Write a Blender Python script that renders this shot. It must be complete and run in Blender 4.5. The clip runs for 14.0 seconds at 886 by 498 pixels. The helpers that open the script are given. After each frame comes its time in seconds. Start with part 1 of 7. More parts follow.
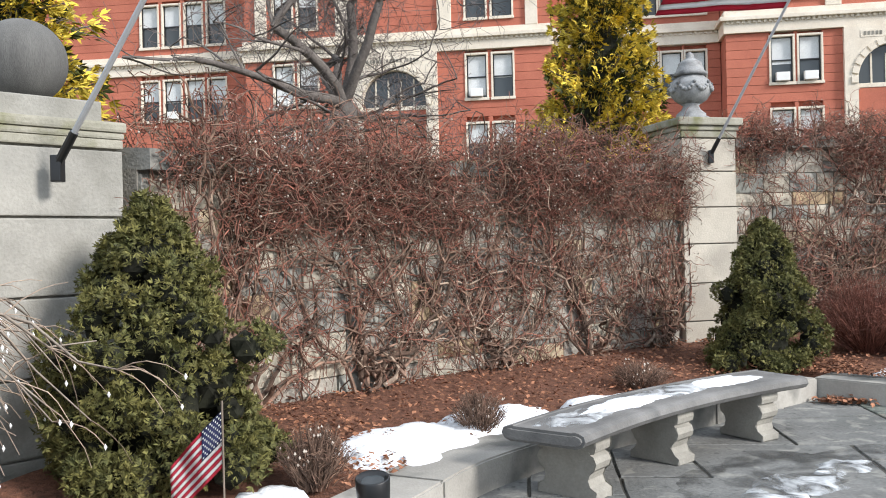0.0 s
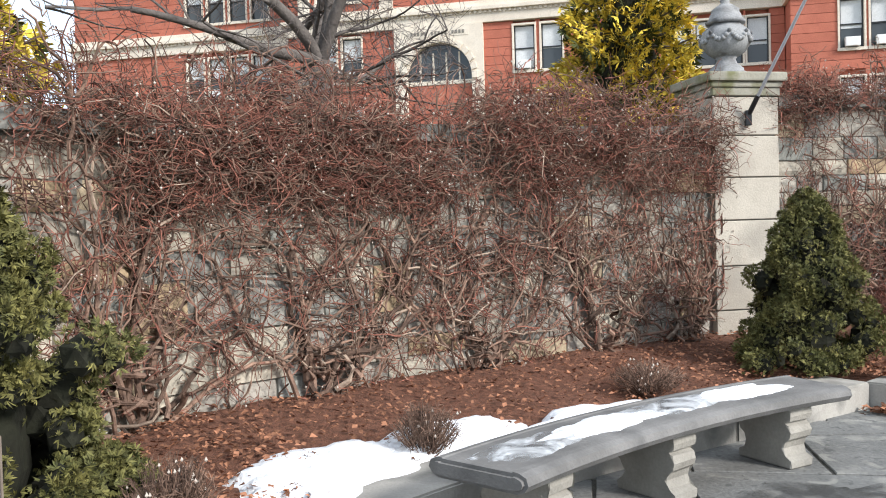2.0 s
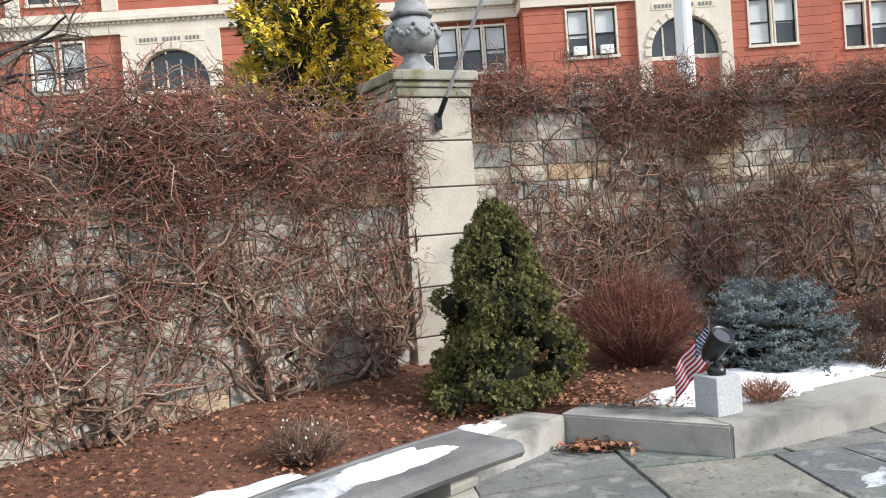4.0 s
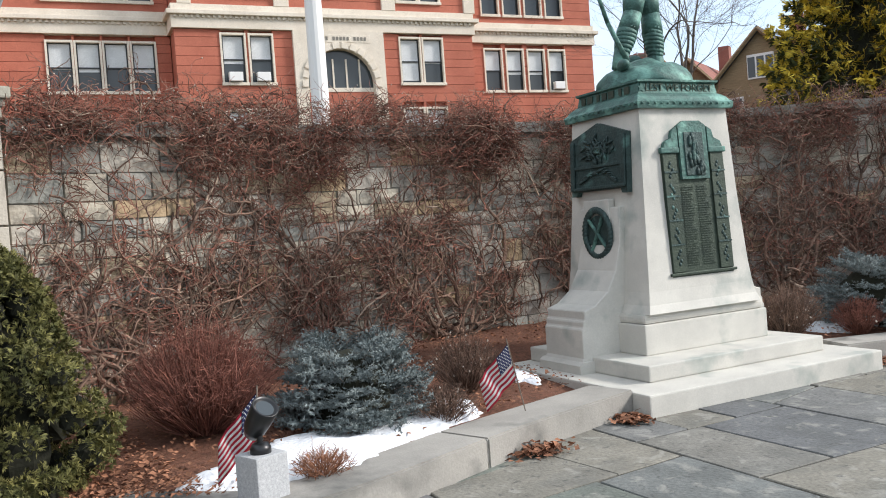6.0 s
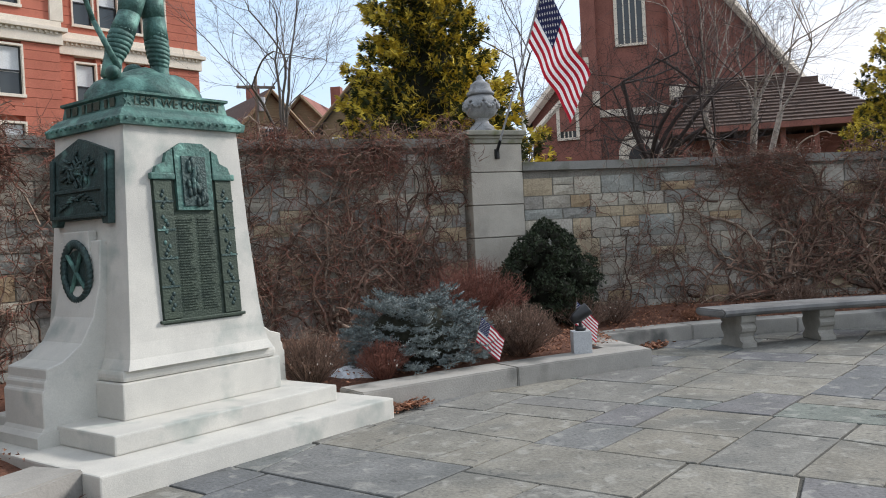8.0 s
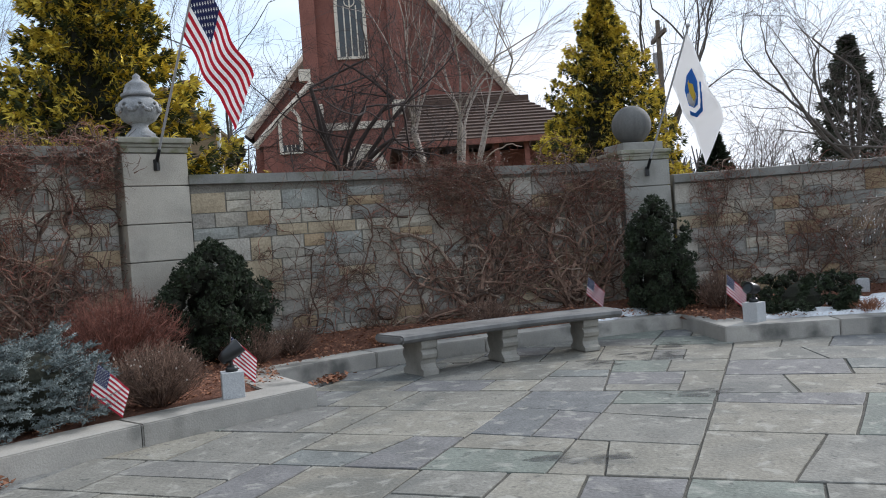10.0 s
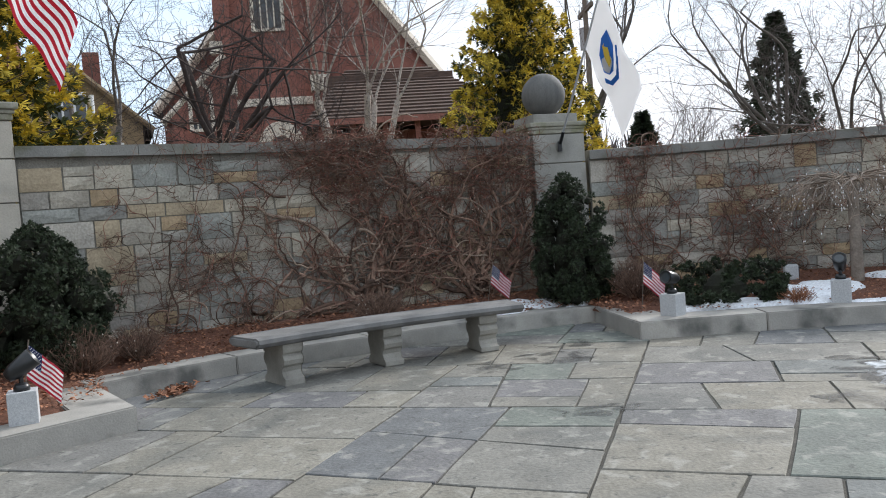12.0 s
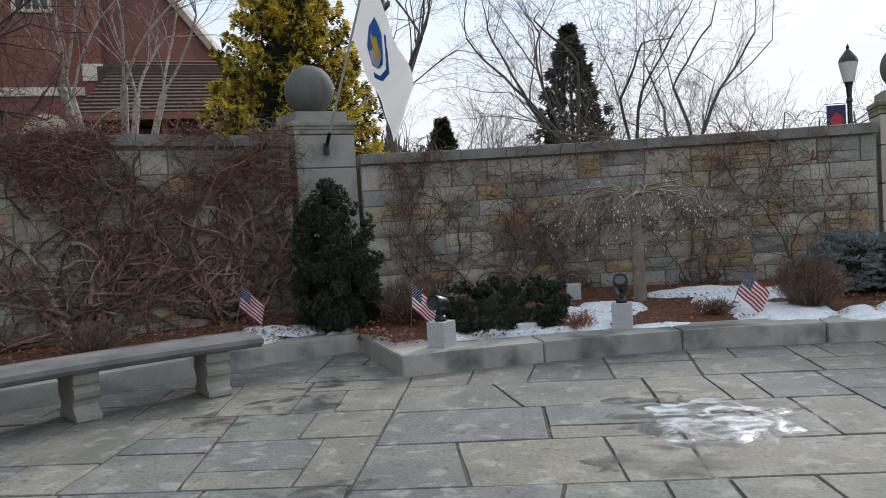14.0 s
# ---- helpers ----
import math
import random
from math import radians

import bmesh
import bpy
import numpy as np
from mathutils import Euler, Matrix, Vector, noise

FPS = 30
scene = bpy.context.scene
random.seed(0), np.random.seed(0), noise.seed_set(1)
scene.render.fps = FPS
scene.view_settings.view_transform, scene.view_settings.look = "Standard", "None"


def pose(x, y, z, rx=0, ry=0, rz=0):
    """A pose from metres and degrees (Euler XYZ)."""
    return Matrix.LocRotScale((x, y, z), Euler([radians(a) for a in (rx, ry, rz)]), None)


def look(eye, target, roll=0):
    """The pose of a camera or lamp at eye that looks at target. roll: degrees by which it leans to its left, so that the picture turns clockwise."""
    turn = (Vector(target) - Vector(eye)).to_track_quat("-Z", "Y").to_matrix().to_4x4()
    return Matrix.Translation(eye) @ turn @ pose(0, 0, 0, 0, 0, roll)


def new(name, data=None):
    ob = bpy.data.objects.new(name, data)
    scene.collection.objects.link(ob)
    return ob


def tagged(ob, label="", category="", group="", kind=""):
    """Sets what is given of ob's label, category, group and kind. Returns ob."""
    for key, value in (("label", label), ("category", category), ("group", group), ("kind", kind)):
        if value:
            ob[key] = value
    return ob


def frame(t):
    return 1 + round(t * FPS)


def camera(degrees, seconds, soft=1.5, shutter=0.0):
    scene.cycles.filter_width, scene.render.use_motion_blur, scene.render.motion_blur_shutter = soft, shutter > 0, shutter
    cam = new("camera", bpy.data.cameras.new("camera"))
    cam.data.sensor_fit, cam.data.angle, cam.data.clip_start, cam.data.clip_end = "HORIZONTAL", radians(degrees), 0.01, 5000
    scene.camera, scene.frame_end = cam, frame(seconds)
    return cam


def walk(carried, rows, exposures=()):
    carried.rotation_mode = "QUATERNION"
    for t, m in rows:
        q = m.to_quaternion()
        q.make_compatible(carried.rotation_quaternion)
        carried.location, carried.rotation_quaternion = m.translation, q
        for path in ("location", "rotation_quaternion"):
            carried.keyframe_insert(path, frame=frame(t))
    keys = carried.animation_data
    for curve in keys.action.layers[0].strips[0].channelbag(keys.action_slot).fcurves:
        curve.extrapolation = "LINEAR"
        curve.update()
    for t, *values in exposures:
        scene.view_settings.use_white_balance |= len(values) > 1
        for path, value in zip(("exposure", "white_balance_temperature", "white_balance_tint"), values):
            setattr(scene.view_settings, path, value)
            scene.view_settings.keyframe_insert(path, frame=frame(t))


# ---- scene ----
cam = camera(54.8, 14.0, 1.0)
PATH = [
    (0, (0.052, 0.051, 1.516), (-0.137, 2.042, 1.509), -1.4),
    (0.5, (0.177, 0.327, 1.511), (0.084, 2.324, 1.489), -2.2),
    (1, (0.369, 0.627, 1.519), (0.22, 2.621, 1.485), -2.2),
    (1.5, (0.48, 0.95, 1.487), (0.181, 2.927, 1.438), -1.8),
    (2, (0.625, 1.326, 1.492), (0.293, 3.298, 1.438), -1.6),
    (2.2, (0.697, 1.46, 1.485), (0.366, 3.432, 1.425), -1.5),
    (4.3, (1.557, 2.738, 1.581), (1.887, 4.71, 1.526), -3.6),
    (4.5, (1.632, 2.809, 1.595), (2.053, 4.764, 1.549), -2.9),
    (5, (1.82, 3.06, 1.615), (2.484, 4.946, 1.557), -3.3),
    (5.5, (2.144, 3.174, 1.621), (2.952, 5.001, 1.549), -3.6),
    (6, (2.503, 3.198, 1.642), (3.413, 4.978, 1.592), -4.2),
    (6.5, (2.841, 3.291, 1.612), (3.881, 4.999, 1.573), -3.8),
    (7, (3.219, 3.343, 1.623), (4.348, 4.994, 1.567), -4.0),
    (7.5, (3.676, 3.33, 1.622), (4.984, 4.841, 1.532), -3.8),
    (7.6, (3.759, 3.324, 1.622), (5.128, 4.78, 1.535), -3.9),
    (7.9, (4.016, 3.331, 1.601), (5.541, 4.624, 1.557), -3.2),
    (8, (4.107, 3.369, 1.601), (5.677, 4.607, 1.573), -3.0),
    (8.1, (4.206, 3.397, 1.606), (5.811, 4.589, 1.587), -3.2),
    (8.2, (4.294, 3.39, 1.609), (5.929, 4.541, 1.605), -3.2),
    (8.5, (4.605, 3.316, 1.642), (6.31, 4.361, 1.652), -3.2),
    (9, (5.024, 3.191, 1.651), (6.775, 4.158, 1.676), -3.6),
    (9.2, (5.146, 3.207, 1.642), (6.952, 4.066, 1.657), -3.5),
    (11.3, (6.857, 3.179, 1.58), (8.742, 3.846, 1.529), -4.3),
    (11.5, (6.987, 3.176, 1.575), (8.878, 3.823, 1.517), -4.2),
    (12, (7.459, 3.101, 1.562), (9.367, 3.697, 1.48), -4.3),
    (12.5, (7.847, 3.058, 1.55), (9.796, 3.5, 1.457), -3.8),
    (13, (8.273, 2.92, 1.567), (10.261, 3.121, 1.48), -3.4),
    (13.5, (8.662, 2.807, 1.586), (10.653, 2.981, 1.493), -3.5),
    (14, (9.132, 2.773, 1.596), (11.122, 2.94, 1.496), -3.5),
]
walk(cam, [(t, look(eye, target, roll)) for t, eye, target, roll in PATH], [(0, 0.93, 6500, 12), (2.2, 0.97, 6500, 12), (5, 0.85, 6550, 12), (6.5, 0.68, 6600, 13), (7.5, 0.55, 6550, 13), (8.5, 0.48, 6350, 13), (9.2, 0.43, 6250, 12), (11.5, 0.7, 6400, 12), (12.2, 0.68, 6450, 11.5), (13.2, 0.38, 6450, 11), (14, 0.32, 6450, 11)])

# ---- world, sun, exposure ----
world = bpy.data.worlds.new("sky")
scene.world = world
world.use_nodes = True
wn, wl = world.node_tree.nodes, world.node_tree.links
bg = wn["Background"]
sky = wn.new("ShaderNodeTexSky")
sky.sky_type, sky.sun_disc = "NISHITA", False
sky.sun_elevation, sky.sun_rotation = radians(32), radians(117)
sky.air_density, sky.dust_density = 1.0, 2.5
wgeo = wn.new("ShaderNodeTexCoord")
wmap = wn.new("ShaderNodeMapping")
wmap.inputs["Scale"].default_value = (1.6, 1.6, 4.5)
wl.new(wgeo.outputs["Generated"], wmap.inputs["Vector"])
wnoise = wn.new("ShaderNodeTexNoise")
wnoise.inputs["Scale"].default_value, wnoise.inputs["Detail"].default_value = 1.3, 6
wl.new(wmap.outputs["Vector"], wnoise.inputs["Vector"])
wramp = wn.new("ShaderNodeValToRGB")
wramp.color_ramp.elements[0].position, wramp.color_ramp.elements[1].position = 0.36, 0.62
wl.new(wnoise.outputs["Fac"], wramp.inputs["Fac"])
wmix = wn.new("ShaderNodeMix")
wmix.data_type = "RGBA"
wl.new(wramp.outputs["Color"], wmix.inputs["Factor"])
wblue = wn.new("ShaderNodeMix")
wblue.data_type = "RGBA"
wblue.inputs["Factor"].default_value = 0.72
wl.new(sky.outputs["Color"], wblue.inputs["A"])
wblue.inputs["B"].default_value = (5.7, 7.5, 9.5, 1)
wl.new(wblue.outputs["Result"], wmix.inputs["A"])
wmix.inputs["B"].default_value = (7.5, 7.85, 8.3, 1)
wl.new(wmix.outputs["Result"], bg.inputs["Color"])
bg.inputs["Strength"].default_value = 0.1
sun_data = bpy.data.lights.new("sun", "SUN")
sun_data.energy, sun_data.angle, sun_data.color = 2.5, radians(12), (1.0, 0.97, 0.925)
sun = new("sun", sun_data)
sun.matrix_world = look((0, 0, 30), (-9, 4.6, 24))

# ---- materials ----
def mat(name, col, col2=None, scale=6.0, rough=0.85, bump=0.3, bscale=60.0, metal=0.0, rnd=0.0, spots=None, detail=6.0, stretch=(1, 1, 1), island=False, spec=0.3, grain=1.0):
    """Two-scale noisy material; rnd shifts brightness from object to object (or island to island)."""
    m = bpy.data.materials.new(name)
    m.use_nodes = True
    n, l = m.node_tree.nodes, m.node_tree.links
    b = n["Principled BSDF"]
    b.inputs["Roughness"].default_value, b.inputs["Metallic"].default_value = rough, metal
    b.inputs["Specular IOR Level"].default_value = spec
    tc = n.new("ShaderNodeTexCoord")
    geo = n.new("ShaderNodeNewGeometry")
    mp = n.new("ShaderNodeMapping")
    mp.inputs["Scale"].default_value = stretch
    l.new(geo.outputs["Position"], mp.inputs["Vector"])
    src = mp.outputs["Vector"]
    big = n.new("ShaderNodeTexNoise")
    big.inputs["Scale"].default_value, big.inputs["Detail"].default_value = scale, detail
    big.inputs["Roughness"].default_value = 0.6
    l.new(src, big.inputs["Vector"])
    ramp = n.new("ShaderNodeValToRGB")
    ramp.color_ramp.elements[0].position, ramp.color_ramp.elements[1].position = 0.33, 0.68
    ramp.color_ramp.elements[0].color = (*col, 1)
    ramp.color_ramp.elements[1].color = (*(col2 or [c * 0.72 for c in col]), 1)
    l.new(big.outputs["Fac"], ramp.inputs["Fac"])
    out = ramp.outputs["Color"]
    fine = n.new("ShaderNodeTexNoise")
    fine.inputs["Scale"].default_value, fine.inputs["Detail"].default_value = bscale, 4
    l.new(src, fine.inputs["Vector"])
    fm = n.new("ShaderNodeMapRange")
    fm.inputs["From Min"].default_value, fm.inputs["From Max"].default_value = 0.3, 0.7
    fm.inputs["To Min"].default_value, fm.inputs["To Max"].default_value = 1 - .18 * grain, 1 + .14 * grain
    l.new(fine.outputs["Fac"], fm.inputs["Value"])
    hsv = n.new("ShaderNodeHueSaturation")
    l.new(out, hsv.inputs["Color"])
    val = fm.outputs["Result"]
    if rnd:
        ri = geo.outputs["Random Per Island"] if island else n.new("ShaderNodeObjectInfo").outputs["Random"]
        rm = n.new("ShaderNodeMapRange")
        rm.inputs["To Min"].default_value, rm.inputs["To Max"].default_value = 1 - rnd, 1 + rnd
        l.new(ri, rm.inputs["Value"])
        mul = n.new("ShaderNodeMath")
        mul.operation = "MULTIPLY"
        l.new(val, mul.inputs[0]), l.new(rm.outputs["Result"], mul.inputs[1])
        val = mul.outputs["Value"]
    l.new(val, hsv.inputs["Value"])
    out = hsv.outputs["Color"]
    if spots:
        scol, sscale, lo, hi = spots
        sn = n.new("ShaderNodeTexNoise")
        sn.inputs["Scale"].default_value, sn.inputs["Detail"].default_value = sscale, 5
        l.new(src, sn.inputs["Vector"])
        sr = n.new("ShaderNodeMapRange")
        sr.inputs["From Min"].default_value, sr.inputs["From Max"].default_value = lo, hi
        l.new(sn.outputs["Fac"], sr.inputs["Value"])
        mx = n.new("ShaderNodeMix")
        mx.data_type = "RGBA"
        l.new(sr.outputs["Result"], mx.inputs["Factor"])
        l.new(out, mx.inputs["A"])
        mx.inputs["B"].default_value = (*scol, 1)
        out = mx.outputs["Result"]
    l.new(out, b.inputs["Base Color"])
    if bump:
        bp = n.new("ShaderNodeBump")
        bp.inputs["Strength"].default_value, bp.inputs["Distance"].default_value = bump, 0.02
        l.new(fine.outputs["Fac"], bp.inputs["Height"])
        l.new(bp.outputs["Normal"], b.inputs["Normal"])
    return m


def stone_mat(name, stops, rough=0.9, bump=0.45):
    """Stones whose colour differs from piece to piece."""
    m = mat(name, (0.5, 0.5, 0.5), (0.36, 0.36, 0.36), 3.0, rough, bump, 35.0)
    n, l = m.node_tree.nodes, m.node_tree.links
    b = n["Principled BSDF"]
    old = b.inputs["Base Color"].links[0].from_socket
    info = n.new("ShaderNodeObjectInfo")
    ramp = n.new("ShaderNodeValToRGB")
    ramp.color_ramp.interpolation = "CONSTANT"
    els = ramp.color_ramp.elements
    while len(els) < len(stops):
        els.new(0.5)
    for i, c in enumerate(stops):
        els[i].position, els[i].color = i / len(stops), (*c, 1)
    l.new(info.outputs["Random"], ramp.inputs["Fac"])
    mx = n.new("ShaderNodeMix")
    mx.data_type, mx.blend_type = "RGBA", "MULTIPLY"
    mx.inputs["Factor"].default_value = 1.0
    l.new(ramp.outputs["Color"], mx.inputs["A"]), l.new(old, mx.inputs["B"])
    gain = n.new("ShaderNodeMix")
    gain.data_type, gain.blend_type = "RGBA", "MULTIPLY"
    gain.inputs["Factor"].default_value = 1.0
    l.new(mx.outputs["Result"], gain.inputs["A"])
    gain.inputs["B"].default_value = (2.1, 2.1, 2.1, 1)
    l.new(gain.outputs["Result"], b.inputs["Base Color"])
    return m


def plain(name, col, rough=0.6, metal=0.0):
    m = bpy.data.materials.new(name)
    m.use_nodes = True
    b = m.node_tree.nodes["Principled BSDF"]
    b.inputs["Base Color"].default_value = (*col, 1)
    b.inputs["Roughness"].default_value, b.inputs["Metallic"].default_value = rough, metal
    return m


M_WALL = stone_mat("wall_stone", [(.43, .395, .325), (.35, .325, .28), (.47, .435, .355), (.30, .293, .262), (.445, .365, .25), (.385, .365, .315), (.48, .445, .38), (.33, .335, .30), (.425, .32, .20), (.395, .36, .295), (.505, .46, .37), (.36, .335, .295)])
M_MORTAR = mat("mortar", (.27, .255, .22), (.19, .18, .155), 4, 0.95, 0.5, 50)
M_COPING = mat("coping_stone", (.27, .265, .24), (.17, .17, .155), 1.6, 0.9, 0.35, 45, rnd=0.1, spots=((.13, .13, .09), 2.5, .55, .7), grain=.45)
M_PILLAR = mat("pillar_limestone", (.48, .445, .375), (.37, .335, .28), 1.8, 0.85, 0.25, 60, rnd=0.09, spots=((.30, .28, .24), 1.5, .56, .75), grain=.45)
M_PILLAR_GREY = mat("pillar_grey_limestone", (.35, .34, .305), (.25, .245, .22), 1.8, 0.88, 0.3, 55, rnd=0.06, spots=((.20, .195, .17), 2.2, .52, .7), grain=.45)
M_CAP = mat("cap_stone", (.34, .325, .27), (.22, .215, .165), 2.5, 0.9, 0.3, 50, spots=((.17, .17, .09), 4, .5, .66), grain=.45)
M_URN = mat("urn_stone", (.33, .34, .34), (.21, .215, .22), 5, 0.85, 0.3, 60, spots=((.13, .13, .13), 6, .55, .7))
M_BALL = mat("ball_stone", (.15, .148, .14), (.095, .094, .09), 2.2, 0.8, 0.25, 60, stretch=(3, 3, .5))
M_KERB = mat("kerb_limestone", (.41, .39, .35), (.27, .26, .235), 1.3, 0.88, 0.18, 60, rnd=0.12, spots=((.12, .12, .11), 1.7, .53, .68), grain=.4)
M_MONU = mat("monument_granite", (.56, .545, .49), (.45, .44, .40), 2.2, 0.75, 0.12, 120, rnd=0.03, spots=((.25, .29, .265), 2.4, .56, .78), grain=.45)
M_BRONZE = mat("verdigris_bronze", (.075, .17, .145), (.05, .095, .085), 7, 0.6, 0.4, 40, metal=0.25, spots=((.16, .32, .27), 5, .52, .68))
M_PLAQUE = mat("dark_bronze", (.055, .075, .055), (.035, .05, .04), 6, 0.5, 0.3, 60, metal=0.4)
M_RELIEF = mat("relief_bronze", (.05, .085, .08), (.028, .046, .044), 9, 0.55, 0.5, 45, metal=0.35, spots=((.10, .19, .17), 6, .58, .7))
M_BENCH = mat("bench_stone", (.20, .197, .19), (.12, .118, .113), 2.4, 0.7, 0.25, 60, spots=((.10, .10, .098), 2.6, .5, .66), grain=.45)
M_BENCHLEG = mat("bench_leg_stone", (.34, .325, .285), (.22, .21, .185), 3, 0.88, 0.25, 60, grain=.45)
M_FLAG = stone_mat("bluestone", [(.205, .200, .178), (.222, .212, .180), (.170, .180, .172), (.226, .214, .180), (.172, .169, .168), (.205, .198, .172), (.150, .155, .156), (.240, .228, .192), (.172, .190, .166), (.190, .186, .172), (.224, .210, .174), (.186, .188, .180)], 0.78, 0.35)
M_FLAG.node_tree.nodes["Principled BSDF"].inputs["Specular IOR Level"].default_value = 0.18
fn, fl = M_FLAG.node_tree.nodes, M_FLAG.node_tree.links
fb = fn["Principled BSDF"]
fold = fb.inputs["Base Color"].links[0].from_socket
for fscale, lo, hi, shade, amount in ((1.1, .50, .66, (.10, .105, .10), .55), (5.5, .56, .66, (.33, .325, .29), .5), (13.0, .60, .68, (.07, .072, .07), .6)):
    fz = fn.new("ShaderNodeTexNoise")
    fz.inputs["Scale"].default_value, fz.inputs["Detail"].default_value, fz.inputs["Distortion"].default_value = fscale, 8, .6
    fgeo = fn.new("ShaderNodeNewGeometry")
    fl.new(fgeo.outputs["Position"], fz.inputs["Vector"])
    fr = fn.new("ShaderNodeMapRange")
    fr.inputs["From Min"].default_value, fr.inputs["From Max"].default_value, fr.inputs["To Max"].default_value = lo, hi, amount
    fl.new(fz.outputs["Fac"], fr.inputs["Value"])
    fx = fn.new("ShaderNodeMix")
    fx.data_type = "RGBA"
    fl.new(fr.outputs["Result"], fx.inputs["Factor"]), fl.new(fold, fx.inputs["A"])
    fx.inputs["B"].default_value = (*shade, 1)
    fold = fx.outputs["Result"]
fl.new(fold, fb.inputs["Base Color"])
M_JOINT = mat("joint_sand", (.095, .09, .078), (.055, .054, .046), 8, 0.95, 0.5, 90)
M_SOIL = mat("mulch", (.215, .096, .060), (.095, .046, .030), 26, 0.95, 1.0, 90, detail=10)
M_LEAF = mat("dead_leaf", (.33, .155, .088), (.17, .075, .042), 9, 0.85, 0.2, 40, rnd=0.5, island=True)
M_SNOW = mat("old_snow", (.80, .82, .84), (.68, .71, .74), 7, 0.7, 0.5, 30, spots=((.42, .40, .37), 16, .68, .8))
M_VINE = mat("vine_bark", (.235, .150, .108), (.085, .055, .042), 12, 0.9, 0.3, 60, rnd=0.6, island=True)
M_VINEPALE = mat("pale_vine_bark", (.36, .28, .21), (.21, .155, .12), 12, 0.9, 0.3, 60, rnd=0.3, island=True)
M_TWIG = mat("red_twig", (.270, .112, .078), (.125, .052, .040), 10, 0.85, 0.0, 60, rnd=0.6, island=True)
M_BUD = mat("pale_bud", (.55, .50, .44), (.40, .33, .27), 10, 0.8, 0.0, 60)
M_GREEN = mat("evergreen_leaf", (.165, .150, .045), (.062, .070, .024), 8, 0.75, 0.2, 40, rnd=0.5, island=True)
M_DARKGREEN = mat("dark_evergreen_leaf", (.034, .048, .022), (.018, .027, .013), 8, 0.7, 0.2, 40, rnd=0.45, island=True)
# near-black fill: the shade deep inside shrubs and conifers, put into the colour
M_INNERSHADE = mat("painted_shade_core", (.022, .024, .014), (.012, .012, .008), 8, 0.95, 0.4, 30)
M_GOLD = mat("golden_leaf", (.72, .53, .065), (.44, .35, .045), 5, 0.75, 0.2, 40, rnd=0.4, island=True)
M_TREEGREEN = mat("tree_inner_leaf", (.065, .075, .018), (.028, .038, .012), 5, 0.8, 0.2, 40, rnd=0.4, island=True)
M_SPRUCE = mat("blue_spruce_needle", (.205, .240, .235), (.105, .130, .128), 8, 0.75, 0.1, 40, rnd=0.35, island=True)
M_BARK = mat("grey_bark", (.17, .15, .135), (.09, .078, .07), 8, 0.95, 0.5, 40)
M_CHERRY = mat("pale_cherry_bark", (.30, .255, .21), (.17, .14, .115), 8, 0.9, 0.4, 40)
M_DARKBARK = mat("dark_cherry_bark", (.075, .058, .052), (.045, .035, .032), 8, 0.95, 0.3, 40)
M_TWIGFAR = mat("grey_twig", (.15, .125, .115), (.10, .08, .075), 4, 0.95, 0.0, 40)
M_BIRCH = mat("birch_bark", (.42, .37, .32), (.25, .20, .165), 9, 0.85, 0.2, 40, spots=((.10, .08, .07), 12, .6, .68))
M_BRICK = mat("red_brick", (.49, .165, .108), (.41, .13, .085), .8, 0.9, 0.15, 25, rnd=0.05)
M_BRICKDARK = mat("church_brick", (.30, .128, .098), (.215, .09, .07), 1.2, 0.9, 0.2, 22)
M_TRIM = mat("cream_stone", (.76, .69, .58), (.66, .585, .48), 1.2, 0.85, 0.1, 30)
M_GLASS = plain("window_glass", (.05, .06, .065), 0.08)
M_BLIND = mat("window_blind", (.68, .70, .70), (.58, .60, .60), 2, 0.8, 0.05, 30)
M_WHITE = plain("white_paint", (.75, .75, .73), 0.5)
M_ROOF = mat("brown_shingle", (.12, .078, .06), (.07, .047, .038), 2.5, 0.9, 0.4, 18, stretch=(1, 1, 5))
M_SLATE = mat("slate_roof", (.085, .09, .10), (.055, .058, .065), 2, 0.8, 0.3, 18)
M_TAN = mat("tan_clapboard", (.30, .22, .13), (.22, .16, .095), 2, 0.85, 0.3, 20, stretch=(1, 1, 8))
M_BLACK = plain("black_metal", (.012, .013, .014), 0.35)
M_GRANITE = mat("pale_granite", (.50, .51, .51), (.36, .37, .38), 60, 0.8, 0.15, 150)
M_STEEL = plain("galvanised_steel", (.42, .43, .44), 0.45, 0.2)
M_ICE = mat("wet_ice", (.70, .73, .75), (.50, .53, .55), 5, 0.3, 0.3, 30)
icn, icl = M_ICE.node_tree.nodes, M_ICE.node_tree.links
icz = icn.new("ShaderNodeTexNoise")
icz.inputs["Scale"].default_value, icz.inputs["Detail"].default_value, icz.inputs["Distortion"].default_value = 4.5, 8, 1.0
icg = icn.new("ShaderNodeNewGeometry")
icl.new(icg.outputs["Position"], icz.inputs["Vector"])
icr = icn.new("ShaderNodeMapRange")
icr.inputs["From Min"].default_value, icr.inputs["From Max"].default_value, icr.inputs["To Min"].default_value, icr.inputs["To Max"].default_value = .40, .62, .05, .95
icl.new(icz.outputs["Fac"], icr.inputs["Value"])
icl.new(icr.outputs["Result"], icn["Principled BSDF"].inputs["Alpha"])
M_WET = mat("water_film", (.075, .076, .074), (.05, .05, .05), 5, 0.4, 0.1, 30)
wtn, wtl = M_WET.node_tree.nodes, M_WET.node_tree.links
wtz = wtn.new("ShaderNodeTexNoise")
wtz.inputs["Scale"].default_value, wtz.inputs["Detail"].default_value, wtz.inputs["Distortion"].default_value = 3.0, 8, .8
wtl.new(wtn.new("ShaderNodeNewGeometry").outputs["Position"], wtz.inputs["Vector"])
